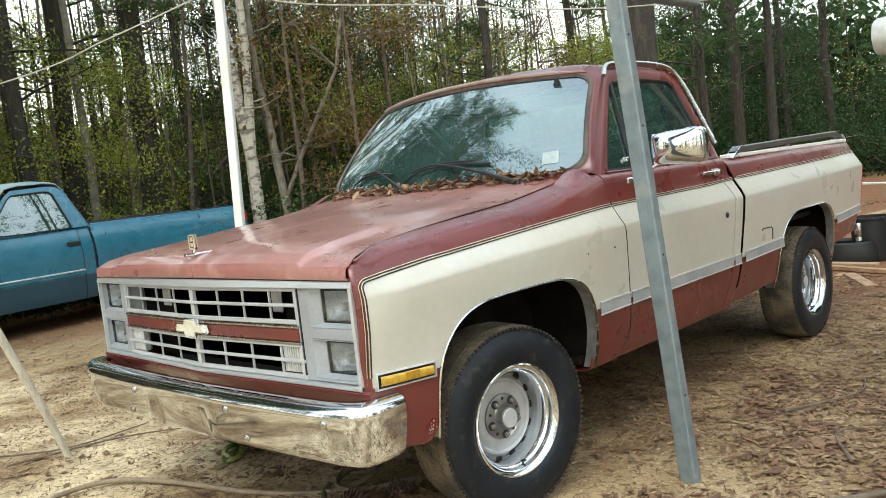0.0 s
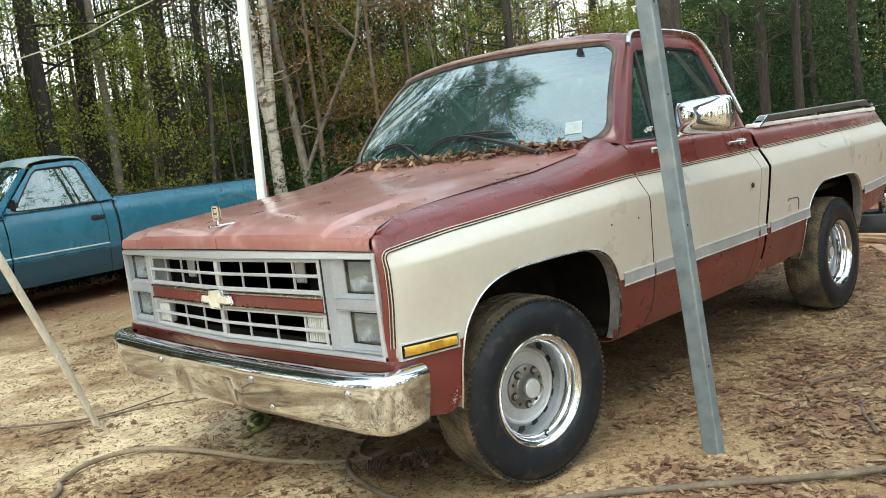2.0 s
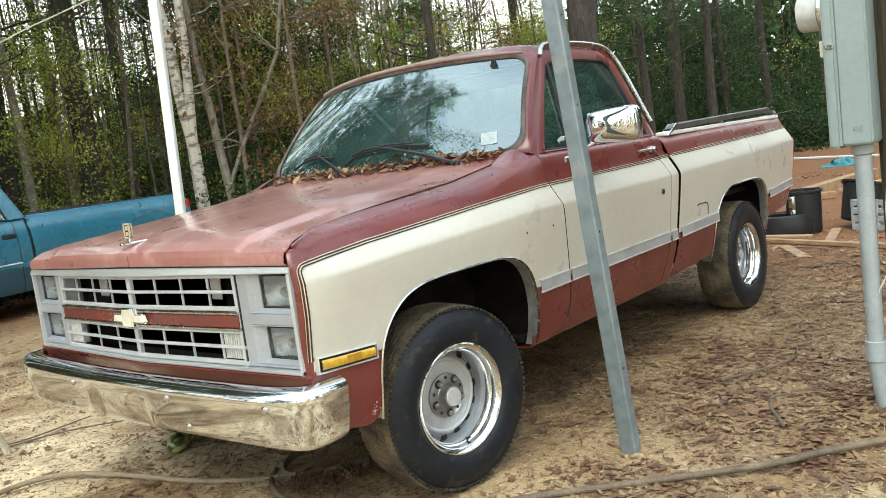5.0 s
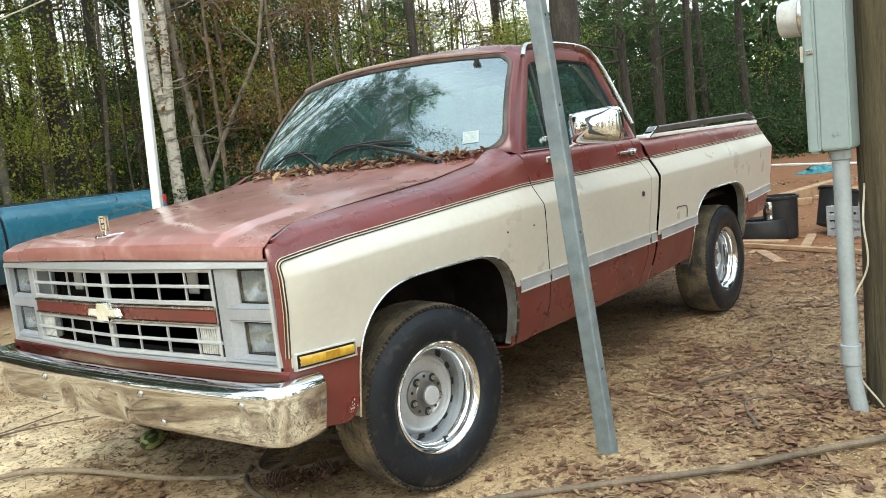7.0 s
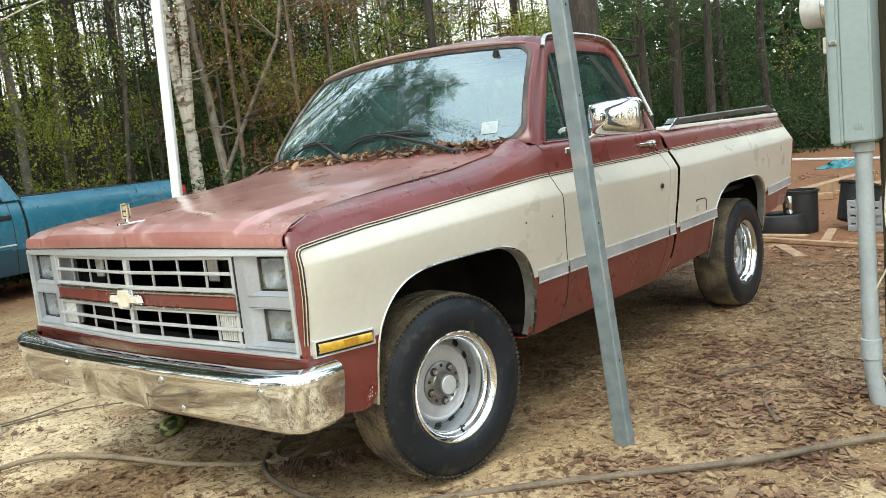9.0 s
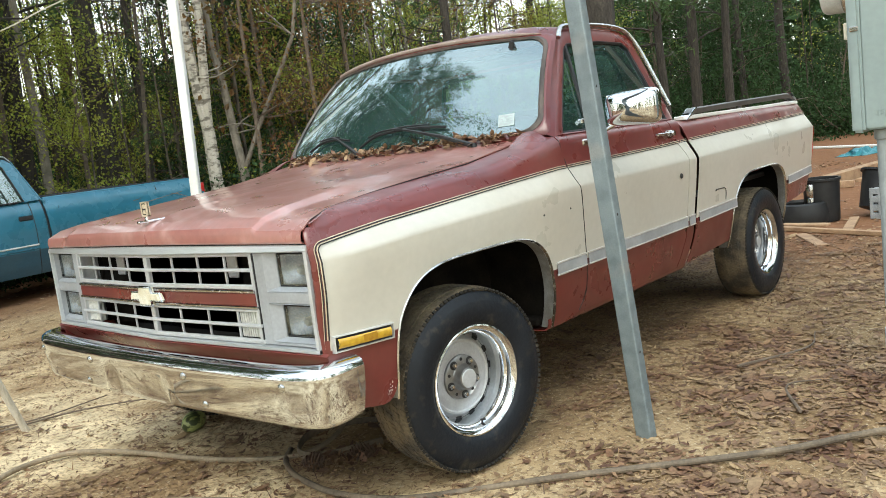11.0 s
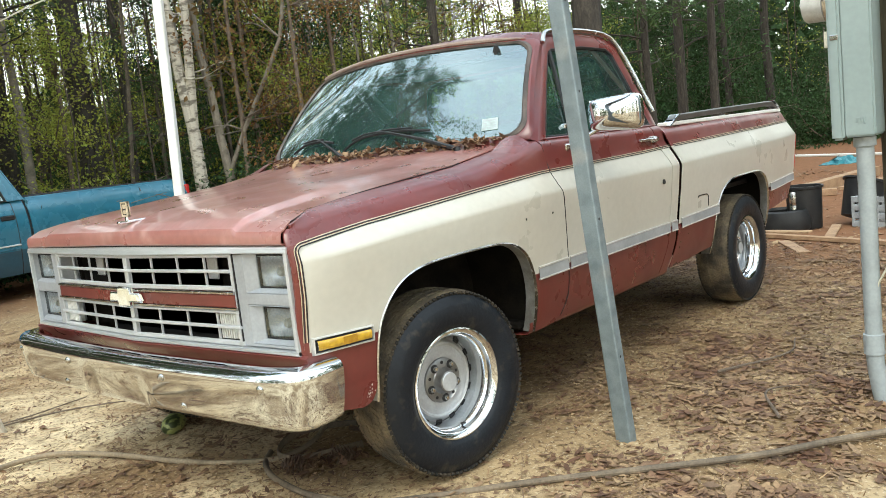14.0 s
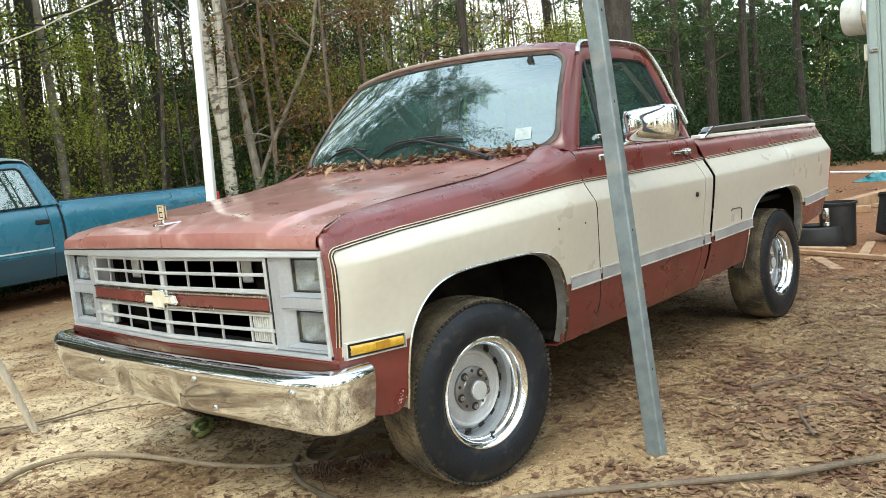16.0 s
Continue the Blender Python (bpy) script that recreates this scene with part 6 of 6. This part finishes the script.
# unseen oversized evergreens, added to darken the side window's reflection
scatter(outer_saps, 22, -32, -8, -8, 0, 1.0, 2.0, 2.7)
scatter(outer_saps, 12, -62, -32, -9, 0, 1.0, 1.0, 1.5)
scatter(saps[:1] + saps[4:], 16, 42, 58, 0.5, 9, 0.5, 0.9, 1.3)
scatter(saps[:1], 12, 28, 42, 1.5, 9, 0.5, 0.9, 1.4)
scatter(saps[:1] + saps[:1] + saps[1:2] + saps[4:], 58, 36, 95, 0.2, 9, 0.5, 0.7, 1.2, 1.4)
scatter(saps[2:4], 9, 43, 58, 0.6, 10, 0.5, 0.7, 1.3, 1.4)
scatter(saps[2:4], 6, 58, 95, 0.6, 10, 0.5, 0.7, 1.3, 1.4)
scatter(stems_thin, 52, 36, 76, -0.2, 7, 0.25, 0.8, 1.25, 1.3)
scatter(stems_thin, 22, 0, 36, 0.0, 8, 0.3, 0.9, 1.4, 1.3)
scatter(shrubs[:2], 26, -6, 32, -0.5, 5, 0.4, 1.4, 2.2, 1.3)
scatter(saps[2:4], 12, -6, 27, 0.6, 10, 0.5, 0.7, 1.3, 1.4)
scatter(saps[2:5], 17, -6, 31, 0.5, 7, 0.5, 0.8, 1.3)
scatter(shrubs[:2], 52, 20, 95, -0.4, 7, 0.4, 0.8, 1.5, 1.3)
scatter(shrubs, 25, 40, 95, -0.3, 6, 0.4, 0.7, 1.3)
# unseen evergreens at the camera's back, added to cut low sky light
scatter(outer_saps, 45, 95, 334, -5, 4, 0.8, 1.0, 1.7)

# far woods: one dim mass of foliage with an uneven top
r_ = np.random.RandomState(5)
cc = []
for k in range(4600):
    az = r_.uniform(-25, 115)
    d = wood_edge(az) + r_.uniform(24, 46)
    x, y = polar(az, d)
    top = ramp(az, (24, 6.5), (36, 5.0), (50, 4.2)) + 2.4 * noise.noise((az * 0.11, 2.2, d * 0.05)) + 2 * r_.rand()
    z = r_.rand() ** 0.8 * top
    cc.append(np.array((x, y, z)) + r_.normal(size=(14, 3)) * (0.8, 0.8, 0.5))
cc = np.concatenate(cc)
cc[:, 2] = np.maximum(cc[:, 2], 0.1)
me = leaf_mesh("far_woods", cc, 0.42, 9, 0.1)
me.materials.append(EVERGREEN)
tagged(new("far_woods", me), "dim mass of far woodland foliage", "woods", kind="stuff")

# ---- posts, poles and wires ----
post = empty("metal_post", "leaning galvanised steel post set in the dirt", "post", (0.55, -1.30, 0))
top = Vector((0.019, 0.171, 2.15))
m = (Vector((0, 0, 1)).rotation_difference(top.normalized())).to_matrix().to_4x4()
bm = bmesh.new()
sec = [(-0.026, 0.029), (-0.026, -0.028), (-0.0245, -0.0315), (-0.020, -0.034), (0.020, -0.034), (0.026, -0.030), (0.026, 0.030), (0.021, 0.034), (-0.021, 0.034)]
grid(bm, [[(x, y, z) for x, y in sec] for z in np.linspace(-0.2, 2.15, 12)], True)
bmesh.ops.transform(bm, matrix=m, verts=bm.verts)
part("upright", bm, GALV, post, smooth=False)
part("cross_arm", block((0.0, 0.115, 1.905), (0.655, 0.185, 1.98), 0.006), GALV, post, "short galvanised cross arm", smooth=False)
for z in (0.35, 0.9, 1.4, 1.75):
    part("bolt_hole", lathe([(0.0001, -0.002), (0.006, 0)], "y", 8, tuple(m @ Vector((-0.004, -0.0345, z)))), BLACK, post)

wp = empty("white_post", "white painted wooden post", "post", (0.90, 2.27, 0))
part("shaft", block((-0.031, -0.031, -0.2), (0.031, 0.031, 2.85), 0.006, Matrix.Rotation(radians(2.6), 4, "Y") @ Matrix.Rotation(radians(40), 4, "Z")), WHITE, wp, smooth=False)
for name, pts in (("wire", [(-2.6, 3.5, 1.55), (-0.31, 2.84, 2.19), (0.3, 2.55, 2.44), (0.99, 2.25, 2.76)]), ("wire", [(1.03, 2.24, 2.78), (1.35, 1.85, 2.60), (2.0, 1.25, 2.50), (3.06, -0.07, 2.29), (5.4, -2.6, 2.35)])):
    w = tagged(new(name), "thin pale wire strung from the white post", "wire", "wires on the white post")
    part("strand", pipe(smooth_path(pts, 8), 0.005, 5), ROPE, w)

st = empty("leaning_pole", "weathered pale wooden pole leaning over the dirt", "pole", (-0.635, 1.755, 0))
part("shaft", pipe([(0.01, 0, -0.03), (-0.10, -0.04, 0.30), (-0.22, -0.06, 0.62), (-0.80, -0.2, 2.2)], [0.019, 0.021, 0.022, 0.024], 10), OLDWOOD, st)

# utility pole with the meter box
up = empty("utility_pole", "thick treated wooden utility pole", "utility pole", (1.52, -2.20, 0))
bm = bmesh.new()
pr = [0.15 * (1 - 0.03 * k) for k in range(8)]
tube(bm, [(0.004 * math.sin(k * 2), 0.004 * math.cos(k * 3), -0.2 + 0.9 * k) for k in range(8)], pr, 24)
part("shaft", bm, POLEWOOD, up)
part("ground_wire", pipe(smooth_path([(-0.10, 0.10, 0.95), (-0.155, 0.10, 0.80), (-0.165, 0.09, 0.62), (-0.175, 0.155, 0.45), (-0.17, 0.16, 0.2), (-0.14, 0.06, 0.02)], 8), 0.0045, 6), ROPE, up, "loose pale ground wire")
mb = empty("meter_box", "pale green electric meter box on the pole", "meter box", (1.28, -2.09, 1.10))
part("cabinet", block((0.0, 0.0, 0.0), (0.26, 0.115, 0.78), 0.008, seg=2), BOXGREEN, mb, smooth=False)
lid = part("cover", block((-0.008, 0.112, -0.008), (0.268, 0.160, 0.79), 0.010, seg=2), BOXGREEN, mb, "cover with a lifted lip", smooth=False)
part("latch", block((-0.014, 0.118, 0.385), (-0.002, 0.150, 0.405), 0.003), DULL, lid)
part("seal", block((0.02, 0.163, 0.36), (0.04, 0.178, 0.425), 0.004), IVORY, lid, "paper seal tag")
mt = part("meter", lathe([(0.080, 0.155), (0.083, 0.175), (0.078, 0.19), (0.074, 0.262), (0.067, 0.272), (0.0001, 0.274)], "y", 30, (0.13, 0, 0.55)), RIBBED, mb, "round pale electric meter")
part("meter_works", lathe([(0.075, 0.16), (0.075, 0.20), (0.05, 0.225), (0.05, 0.245), (0.0001, 0.245)], "y", 24, (0.13, 0, 0.55)), SILVER, mt)
part("meter_ring", lathe([(0.083, 0.155), (0.089, 0.165), (0.089, 0.185), (0.080, 0.192)], "y", 30, (0.13, 0, 0.55)), DULL, mb)
bm = bmesh.new()
for k in range(4):
    box(bm, (-0.003, 0.035 + 0.01 * k, 0.05 + 0.008 * (k % 2)), (0.001, 0.043 + 0.01 * k, 0.075), 0.001)
part("stamped_mark", bm, BOXGREEN, mb)
cd = empty("conduit", "grey plastic conduit from the meter box into the ground", "conduit", (1.36, -2.03, 0))
part("pipe", pipe([(0, 0.0, 0.22), (0, 0.0, 1.08)], 0.033, 20), PVC, cd)
part("elbow", pipe(smooth_path([(0, 0, 0.26), (0.0, -0.003, 0.16), (0.004, -0.014, 0.06), (0.008, -0.032, -0.05)], 5), 0.034, 20), PVC, cd)
part("coupling", lathe([(0.034, 0.20), (0.040, 0.203), (0.040, 0.285), (0.034, 0.288)], "z", 24), PVC, cd)
part("connector", lathe([(0.033, 1.055), (0.042, 1.06), (0.042, 1.095), (0.033, 1.10)], "z", 24), PVC, cd)

# ---- things on the ground ----
for lab, pts, rad in (("muddy tan garden hose snaking over the dirt", [(-1.5, 0.5, 0.0), (-1.17, 0.86, 0), (-1.1, 1.01, 0), (-0.91, 1.12, 0), (-0.70, 1.06, 0), (-0.56, 0.77, 0), (-0.43, 0.26, 0), (-0.28, -0.03, 0), (-0.15, -0.09, 0), (0.0, -0.05, 0), (0.1, 0.0, 0.02)], 0.0125),
                      ("muddy tan garden hose snaking over the dirt", [(-1.6, 0.9, 0), (-1.2, 0.75, 0), (-1.1, 0.54, 0), (-0.86, 0.20, 0), (-0.68, -0.12, 0), (-0.58, -0.41, 0), (-0.51, -0.65, 0), (-0.55, -0.95, 0), (-0.8, -1.3, 0)], 0.0125),
                      ("muddy brown hose crossing the dirt beside the post", [(-0.20, 0.02, 0), (-0.29, -0.06, 0), (-0.36, -0.18, 0), (-0.40, -0.32, 0), (-0.42, -0.54, 0), (-0.35, -0.78, 0), (-0.18, -0.98, 0), (0.04, -1.2, 0), (0.31, -1.51, 0), (0.58, -1.81, 0), (0.87, -2.05, 0), (1.4, -2.55, 0)], 0.0125)):
    h = tagged(new("hose"), lab, "hose", "hoses on the ground")
    part("tube", pipe(smooth_path([(x, y, rad + 0.004 + z) for x, y, z in pts], 8), rad, 10), HOSE_TAN if "tan" in lab else HOSE, h)
loop = tagged(new("rubber_loop"), "flattened muddy dark hose looped by the front tyre", "hose")
rows = []
for q in smooth_path([(0.02, -0.33, 0), (-0.075, -0.285, 0), (-0.171, -0.235, 0), (-0.236, -0.150, 0), (-0.215, -0.055, 0), (-0.110, 0.035, 0), (0.016, 0.052, 0), (0.126, -0.015, 0), (0.205, -0.12, 0), (0.22, -0.22, 0)], 6):
    out_ = (Vector((q.x, q.y, 0)) - Vector((-0.02, -0.13, 0))).normalized()
    rows.append([Vector((q.x, q.y, 0.026)) + out_ * (0.007 * math.cos(a)) + Vector((0, 0, 0.021 * math.sin(a))) for a in np.linspace(0, 2 * math.pi, 11)[:-1]])
part("tube", skin(rows, True), HOSE, loop)
mel = tagged(new("melon"), "green striped melon on the dirt under the bumper", "melon")
bm = lathe([(0.0001, -0.085), (0.022, -0.081), (0.038, -0.065), (0.047, -0.035), (0.049, 0.0), (0.047, 0.035), (0.038, 0.065), (0.022, 0.081), (0.0001, 0.085)], "x", 24)
bmesh.ops.transform(bm, matrix=Matrix.Translation((-0.213, 0.762, 0.049)) @ Matrix.Rotation(radians(35), 4, "Z"), verts=bm.verts)
part("rind", bm, MELON, mel)

# pine cones in the leaf heap
def cone(x, y, rz):
    ob = tagged(new("pine_cone"), "open brown pine cone on the dirt", "pine cone", "pine cones by the tyre")
    ob.matrix_basis = pose(x, y, 0.035, 90, 0, rz)
    bm = bmesh.new()
    tube(bm, [(0, 0, -0.05), (0, 0, 0.05)], 0.01, 6)
    for k in range(46):
        t = k / 45
        a = k * 2.4
        rr_ = 0.040 * math.sin(math.pi * (0.12 + 0.80 * t))
        mm = Matrix.Rotation(a, 4, "Z") @ Matrix.Translation((0.008, 0, lerp(-0.045, 0.05, t))) @ Matrix.Rotation(radians(-25), 4, "Y")
        box(bm, (0, -0.007, -0.002), (rr_, 0.007, 0.002), 0, mm)
    part("cone_body", bm, CONEM, ob, smooth=False)
    return ob


c = cone(-0.285, -0.235, 20)
for x, y, rz in ((-0.105, -0.345, 220),):
    copy_thing(c, pose(x, y, 0.030, 90, 0, rz))

# far right: tub, crate, planks, tarp
tub = empty("black_tub", "tall black plastic tub standing on the dirt", "tub", (6.36, -0.29, 0))
part("shell", lathe([(0.0001, 0.03), (0.145, 0.03), (0.155, 0.0), (0.160, 0.02), (0.170, 0.405), (0.185, 0.41), (0.185, 0.432), (0.165, 0.432), (0.15, 0.05), (0.0001, 0.045)], "z", 36), BLACK, tub)
part("metal_can", lathe([(0.030, 0.20), (0.034, 0.205), (0.034, 0.25), (0.032, 0.255), (0.034, 0.26), (0.034, 0.385), (0.031, 0.39), (0.0001, 0.39)], "z", 20, (-0.185, 0.05, 0)), DULL, tub, "dull metal can hung at its side")
bas = empty("black_basin", "low black rubber basin beside the tub", "basin", (6.22, -0.13, 0))
part("bowl", lathe([(0.0001, 0.03), (0.20, 0.03), (0.225, 0.0), (0.25, 0.02), (0.262, 0.10), (0.235, 0.20), (0.215, 0.215), (0.20, 0.19), (0.22, 0.06), (0.0001, 0.045)], "z", 36), BLACK, bas)
cr = empty("plastic_crate", "pale grey slatted plastic crate", "crate", (6.5, -0.95, 0), -20)
for z in (0.0, 0.08, 0.16, 0.24):
    part("slat", block((-0.18, 0.165, z), (0.18, 0.18, z + 0.055), 0.004), CRATE, cr)
    part("slat", block((-0.18, -0.18, z), (0.18, -0.165, z + 0.055), 0.004), CRATE, cr)
    part("slat", block((-0.18, -0.165, z), (-0.165, 0.165, z + 0.055), 0.004), CRATE, cr)
    part("slat", block((0.165, -0.165, z), (0.18, 0.165, z + 0.055), 0.004), CRATE, cr)
for x in (-0.17, 0.0, 0.17):
    for y in (-0.17, 0.17):
        part("rib", block((x - 0.012, y - 0.014, 0), (x + 0.012, y + 0.014, 0.30), 0.003), CRATE, cr)
for y in (-0.085, 0.0, 0.085):
    part("rib", block((-0.184, y - 0.010, 0), (-0.16, y + 0.010, 0.30), 0.003), CRATE, cr)
sack = tagged(new("black_bin"), "black plastic bin tipped over the crate", "bin")
bm = lathe([(0.0001, 0.0), (0.16, 0.0), (0.20, 0.36), (0.22, 0.36), (0.22, 0.38), (0.19, 0.38), (0.15, 0.02), (0.0001, 0.02)], "z", 28)
bmesh.ops.transform(bm, matrix=Matrix.Translation((6.62, -0.72, 0.06)) @ Euler((radians(10), radians(18), 0)).to_matrix().to_4x4(), verts=bm.verts)
part("shell", bm, BLACK, sack)


def plank(a, b, w, h, lab, z=0.0):
    a, b = Vector((*a, 0)), Vector((*b, 0))
    ob = empty("plank", lab, "plank", (a.x, a.y, z), math.degrees(math.atan2(b.y - a.y, b.x - a.x)), "planks on the ground")
    part("board", block((0, -w / 2, 0), ((b - a).length, w / 2, h), 0.004), PLANK if "dark" not in lab else OLDWOOD, ob, smooth=False)


plank((5.85, 0.1), (5.25, -1.35), 0.06, 0.04, "long sawn plank lying on the dirt")
plank((5.45, -0.36), (4.85, -0.72), 0.10, 0.02, "short pale plank on the dirt")
plank((5.55, -0.72), (6.45, -0.56), 0.09, 0.02, "short pale plank on the dirt")
plank((5.9, 0.35), (5.8, -0.5), 0.10, 0.025, "pale plank lying on the dirt", 0.03)
plank((9.5, 0.62), (12.0, 0.30), 0.16, 0.14, "thick sawn timber lying in the far yard")
plank((9.9, 0.25), (12.2, -0.35), 0.14, 0.05, "long pale plank lying in the far yard")
plank((9.3, 0.36), (9.34, 0.18), 0.10, 0.09, "short white-topped offcut of timber")
bd = empty("white_board", "long white board lying in the far yard", "board", (18.5, 4.1, 0), -123)
part("board", block((0, -0.06, 0), (5.2, 0.06, 0.05), 0.01), WHITE, bd, smooth=False)
tp = tagged(new("tarp"), "crumpled turquoise tarp on the ground", "tarp")
rows = []
for u in np.linspace(-1, 1, 26):
    rows.append([(15.2 + u * 0.5 + 0.12 * noise.noise((u * 3, v * 3, 1)), 1.52 + v * 0.28 + u * -0.1, max(0.0, 0.10 * (1 - u * u) * (1 - v * v) + 0.09 * noise.noise((u * 4, v * 4, 5)) * (1 - max(abs(u), abs(v)) ** 4))) for v in np.linspace(-1, 1, 18)])
part("sheet", skin(rows, thick=0.01), TARP, tp)

# twigs on the ground
rng = random.Random(15)
for pts in ([(0.35, -0.55), (0.72, -0.88), (0.63, -1.15)], [(0.9, -0.45), (0.66, -0.80), (0.56, -1.05)], [(-0.9, 1.9), (-0.3, 1.75), (0.2, 1.3)], [(1.5, -1.3), (1.9, -1.5), (2.2, -1.45)], [(1.0, -1.75), (1.3, -1.6), (1.45, -1.75)], [(-1.0, 2.3), (-0.6, 1.9), (-0.1, 1.9)]):
    tw = tagged(new("twig"), "thin dry twig on the dirt", "twig", "twigs on the ground")
    part("stem", pipe(smooth_path([(x, y, 0.012) for x, y in pts], 6), [0.007 - 0.004 * k / 12 for k in range(13)], 5), TWIG, tw)

# ---- ground ----
xs = sorted({*np.linspace(-6, 12, 91), *np.linspace(-400, 500, 31)})
ys = sorted({*np.linspace(-6, 10, 81), *np.linspace(-400, 500, 31)})


def ground_z(x, y):
    near = step(14, 6, math.hypot(x - 1.5, y - 1))
    wob = 0.022 * noise.noise((x * 1.3, y * 1.3, 3)) + 0.010 * noise.noise((x * 5, y * 5, 7))
    lift = 0.022 * step(-0.75, -0.25, x) * step(4.2, 3.6, x) * step(-1.2, -0.95, y) * step(1.5, 1.0, y)
    return near * (wob - 0.006) + lift


bm = bmesh.new()
grid(bm, [[(x, y, ground_z(x, y)) for y in ys] for x in xs])
tagged(part("ground", bm, GROUND), "sandy orange dirt yard strewn with dead leaves", "ground", kind="structure")


def cover(x, y):
    """How thickly leaves lie at a place."""
    n = 0.48 + 0.6 * noise.noise((x * 0.9, y * 0.9, 12)) + 0.40 * noise.noise((x * 2.7, y * 2.7, 4)) + 0.25 * noise.noise((x * 7, y * 7, 9))
    k = 0.34 + 0.46 * step(-0.6, 1.2, x) - 0.22 * step(0.5, 2.5, y) * step(2.5, 0.5, x)
    k += 0.35 * step(2.2, 4.0, x) * step(7.5, 6.0, x)
    return max(0.04, min(1.0, k * 1.15 * max(step(0.22, 0.85, n), 0.22 * step(0.2, 1.2, x))))


def curled_leaves(name, pts, size, seed, flat, long=1.9):
    """Dead leaves with a six-point outline, a folded rib and curled tips."""
    k = len(pts)
    r = np.random.RandomState(seed)
    c = np.array(pts)
    n = r.normal(size=(k, 3)) * (1 - flat)
    n[:, 2] = np.abs(n[:, 2]) + flat
    n /= np.linalg.norm(n, axis=1)[:, None]
    d = r.normal(size=(k, 3))
    d -= n * (d * n).sum(1)[:, None]
    d /= np.linalg.norm(d, axis=1)[:, None]
    w = np.cross(n, d)
    z = (size * np.clip(np.exp(r.normal(0, 0.34, k)), 0.4, 1.75))[:, None]
    ln = long * r.uniform(0.75, 1.3, (k, 1))
    wd = r.uniform(0.55, 1.1, (k, 1))
    fold, curl = r.uniform(-0.05, 0.22, (k, 1)), r.uniform(-0.05, 0.30, (k, 1))
    at = lambda a, b, h: c + d * z * ln * a + w * z * wd * b + n * z * h
    v = np.stack([at(-0.5, 0, curl), at(-0.18, 0.46, fold), at(0.22, 0.36, fold), at(0.55, 0, curl), at(0.20, -0.38, fold), at(-0.20, -0.44, fold)], 1).reshape(-1, 3)
    i = np.arange(k)[:, None] * 6
    me = bpy.data.meshes.new(name)
    me.from_pydata(v.tolist(), [], np.concatenate([i + [0, 1, 5], i + [1, 2, 5], i + [2, 4, 5], i + [2, 3, 4]], 0).tolist())
    return me


r_ = np.random.RandomState(8)
for name, lab, count, x0, x1, y0, y1, size, least in (("leaf_litter", "dead brown leaves scattered over the dirt", 46000, -2.0, 5.5, -2.9, 4.5, 0.0165, 0.0), ("leaf_litter", "dead brown leaves scattered over the far dirt", 16000, -2.0, 14.0, -4.0, 9.5, 0.030, 0.0), ("leaf_litter", "thick bed of dead leaves beside the pole and the post", 6000, 0.0, 3.6, -2.75, -1.1, 0.021, 0.15)):
    pts = []
    while len(pts) < count:
        x, y = r_.uniform(x0, x1), r_.uniform(y0, y1)
        if r_.rand() < cover(x, y) - least:
            pts.append((x, y, ground_z(x, y) + 0.003 + 0.008 * r_.rand()))
    me = curled_leaves(name, pts, size, 3, 0.86)
    me.materials.append(LITTER)
    tagged(new("leaf_litter", me), lab, "leaf litter", kind="stuff")
# fine crumbs of bark and leaf
pts = []
while len(pts) < 80000:
    x, y = r_.uniform(-1.9, 5.5), r_.uniform(-2.9, 4.5)
    if r_.rand() < cover(x, y) + 0.10:
        pts.append((x, y, ground_z(x, y) + 0.003))
me = leaf_mesh("leaf_crumbs", pts, 0.0075, 16, 0.85, 2.6, 0.2)
me.materials.append(LITTER)
tagged(new("leaf_crumbs", me), "crumbs of bark and dead leaf on the dirt", "leaf litter", kind="stuff")
# fallen pine needles
pts = []
while len(pts) < 22000:
    x, y = r_.uniform(-1.8, 5), r_.uniform(-2.9, 4)
    if r_.rand() < cover(x, y) + 0.12:
        pts.append((x, y, ground_z(x, y) + 0.005))
me = leaf_mesh("pine_straw", pts, 0.0036, 6, 0.97, 24, 0.0)
me.materials.append(LITTER)
tagged(new("pine_straw", me), "fallen brown pine needles on the dirt", "pine straw", kind="stuff")
# leaves drifted against the windscreen
pts = []
rng = random.Random(3)
for k in range(620):
    u = rng.uniform(-0.93, 0.90)
    b = ws(u, 0.0)
    d = abs(rng.gauss(0, 0.036))
    pts.append((b.x - 0.012 - d, b.y, max(1.212, hood_z(min(b.x - 0.05 - d, 0.6), b.y) + 0.006) + 0.018 * rng.random() + 0.02 * step(0.06, 0, d)))
me = curled_leaves("cowl_leaves", pts, 0.019, 2, 0.55)
me.materials.append(LITTER)
tagged(new("cowl_leaves", me), "dry brown leaves drifted at the foot of the windscreen", "leaves", kind="stuff")
# heap of leaves beside the tyre
pts = []
for _ in range(300):
    along = rng.random() ** 1.5
    pts.append((lerp(-0.275, -0.02, along) + rng.gauss(0, 0.035), lerp(-0.225, -0.36, along) + rng.gauss(0, 0.04), 0.010 + 0.035 * (1 - along) * rng.random()))
me = curled_leaves("leaf_heap", pts, 0.023, 4, 0.62)
me.materials.append(LITTER)
tagged(new("leaf_heap", me), "small heap of dead leaves by the front tyre", "leaves", kind="stuff")
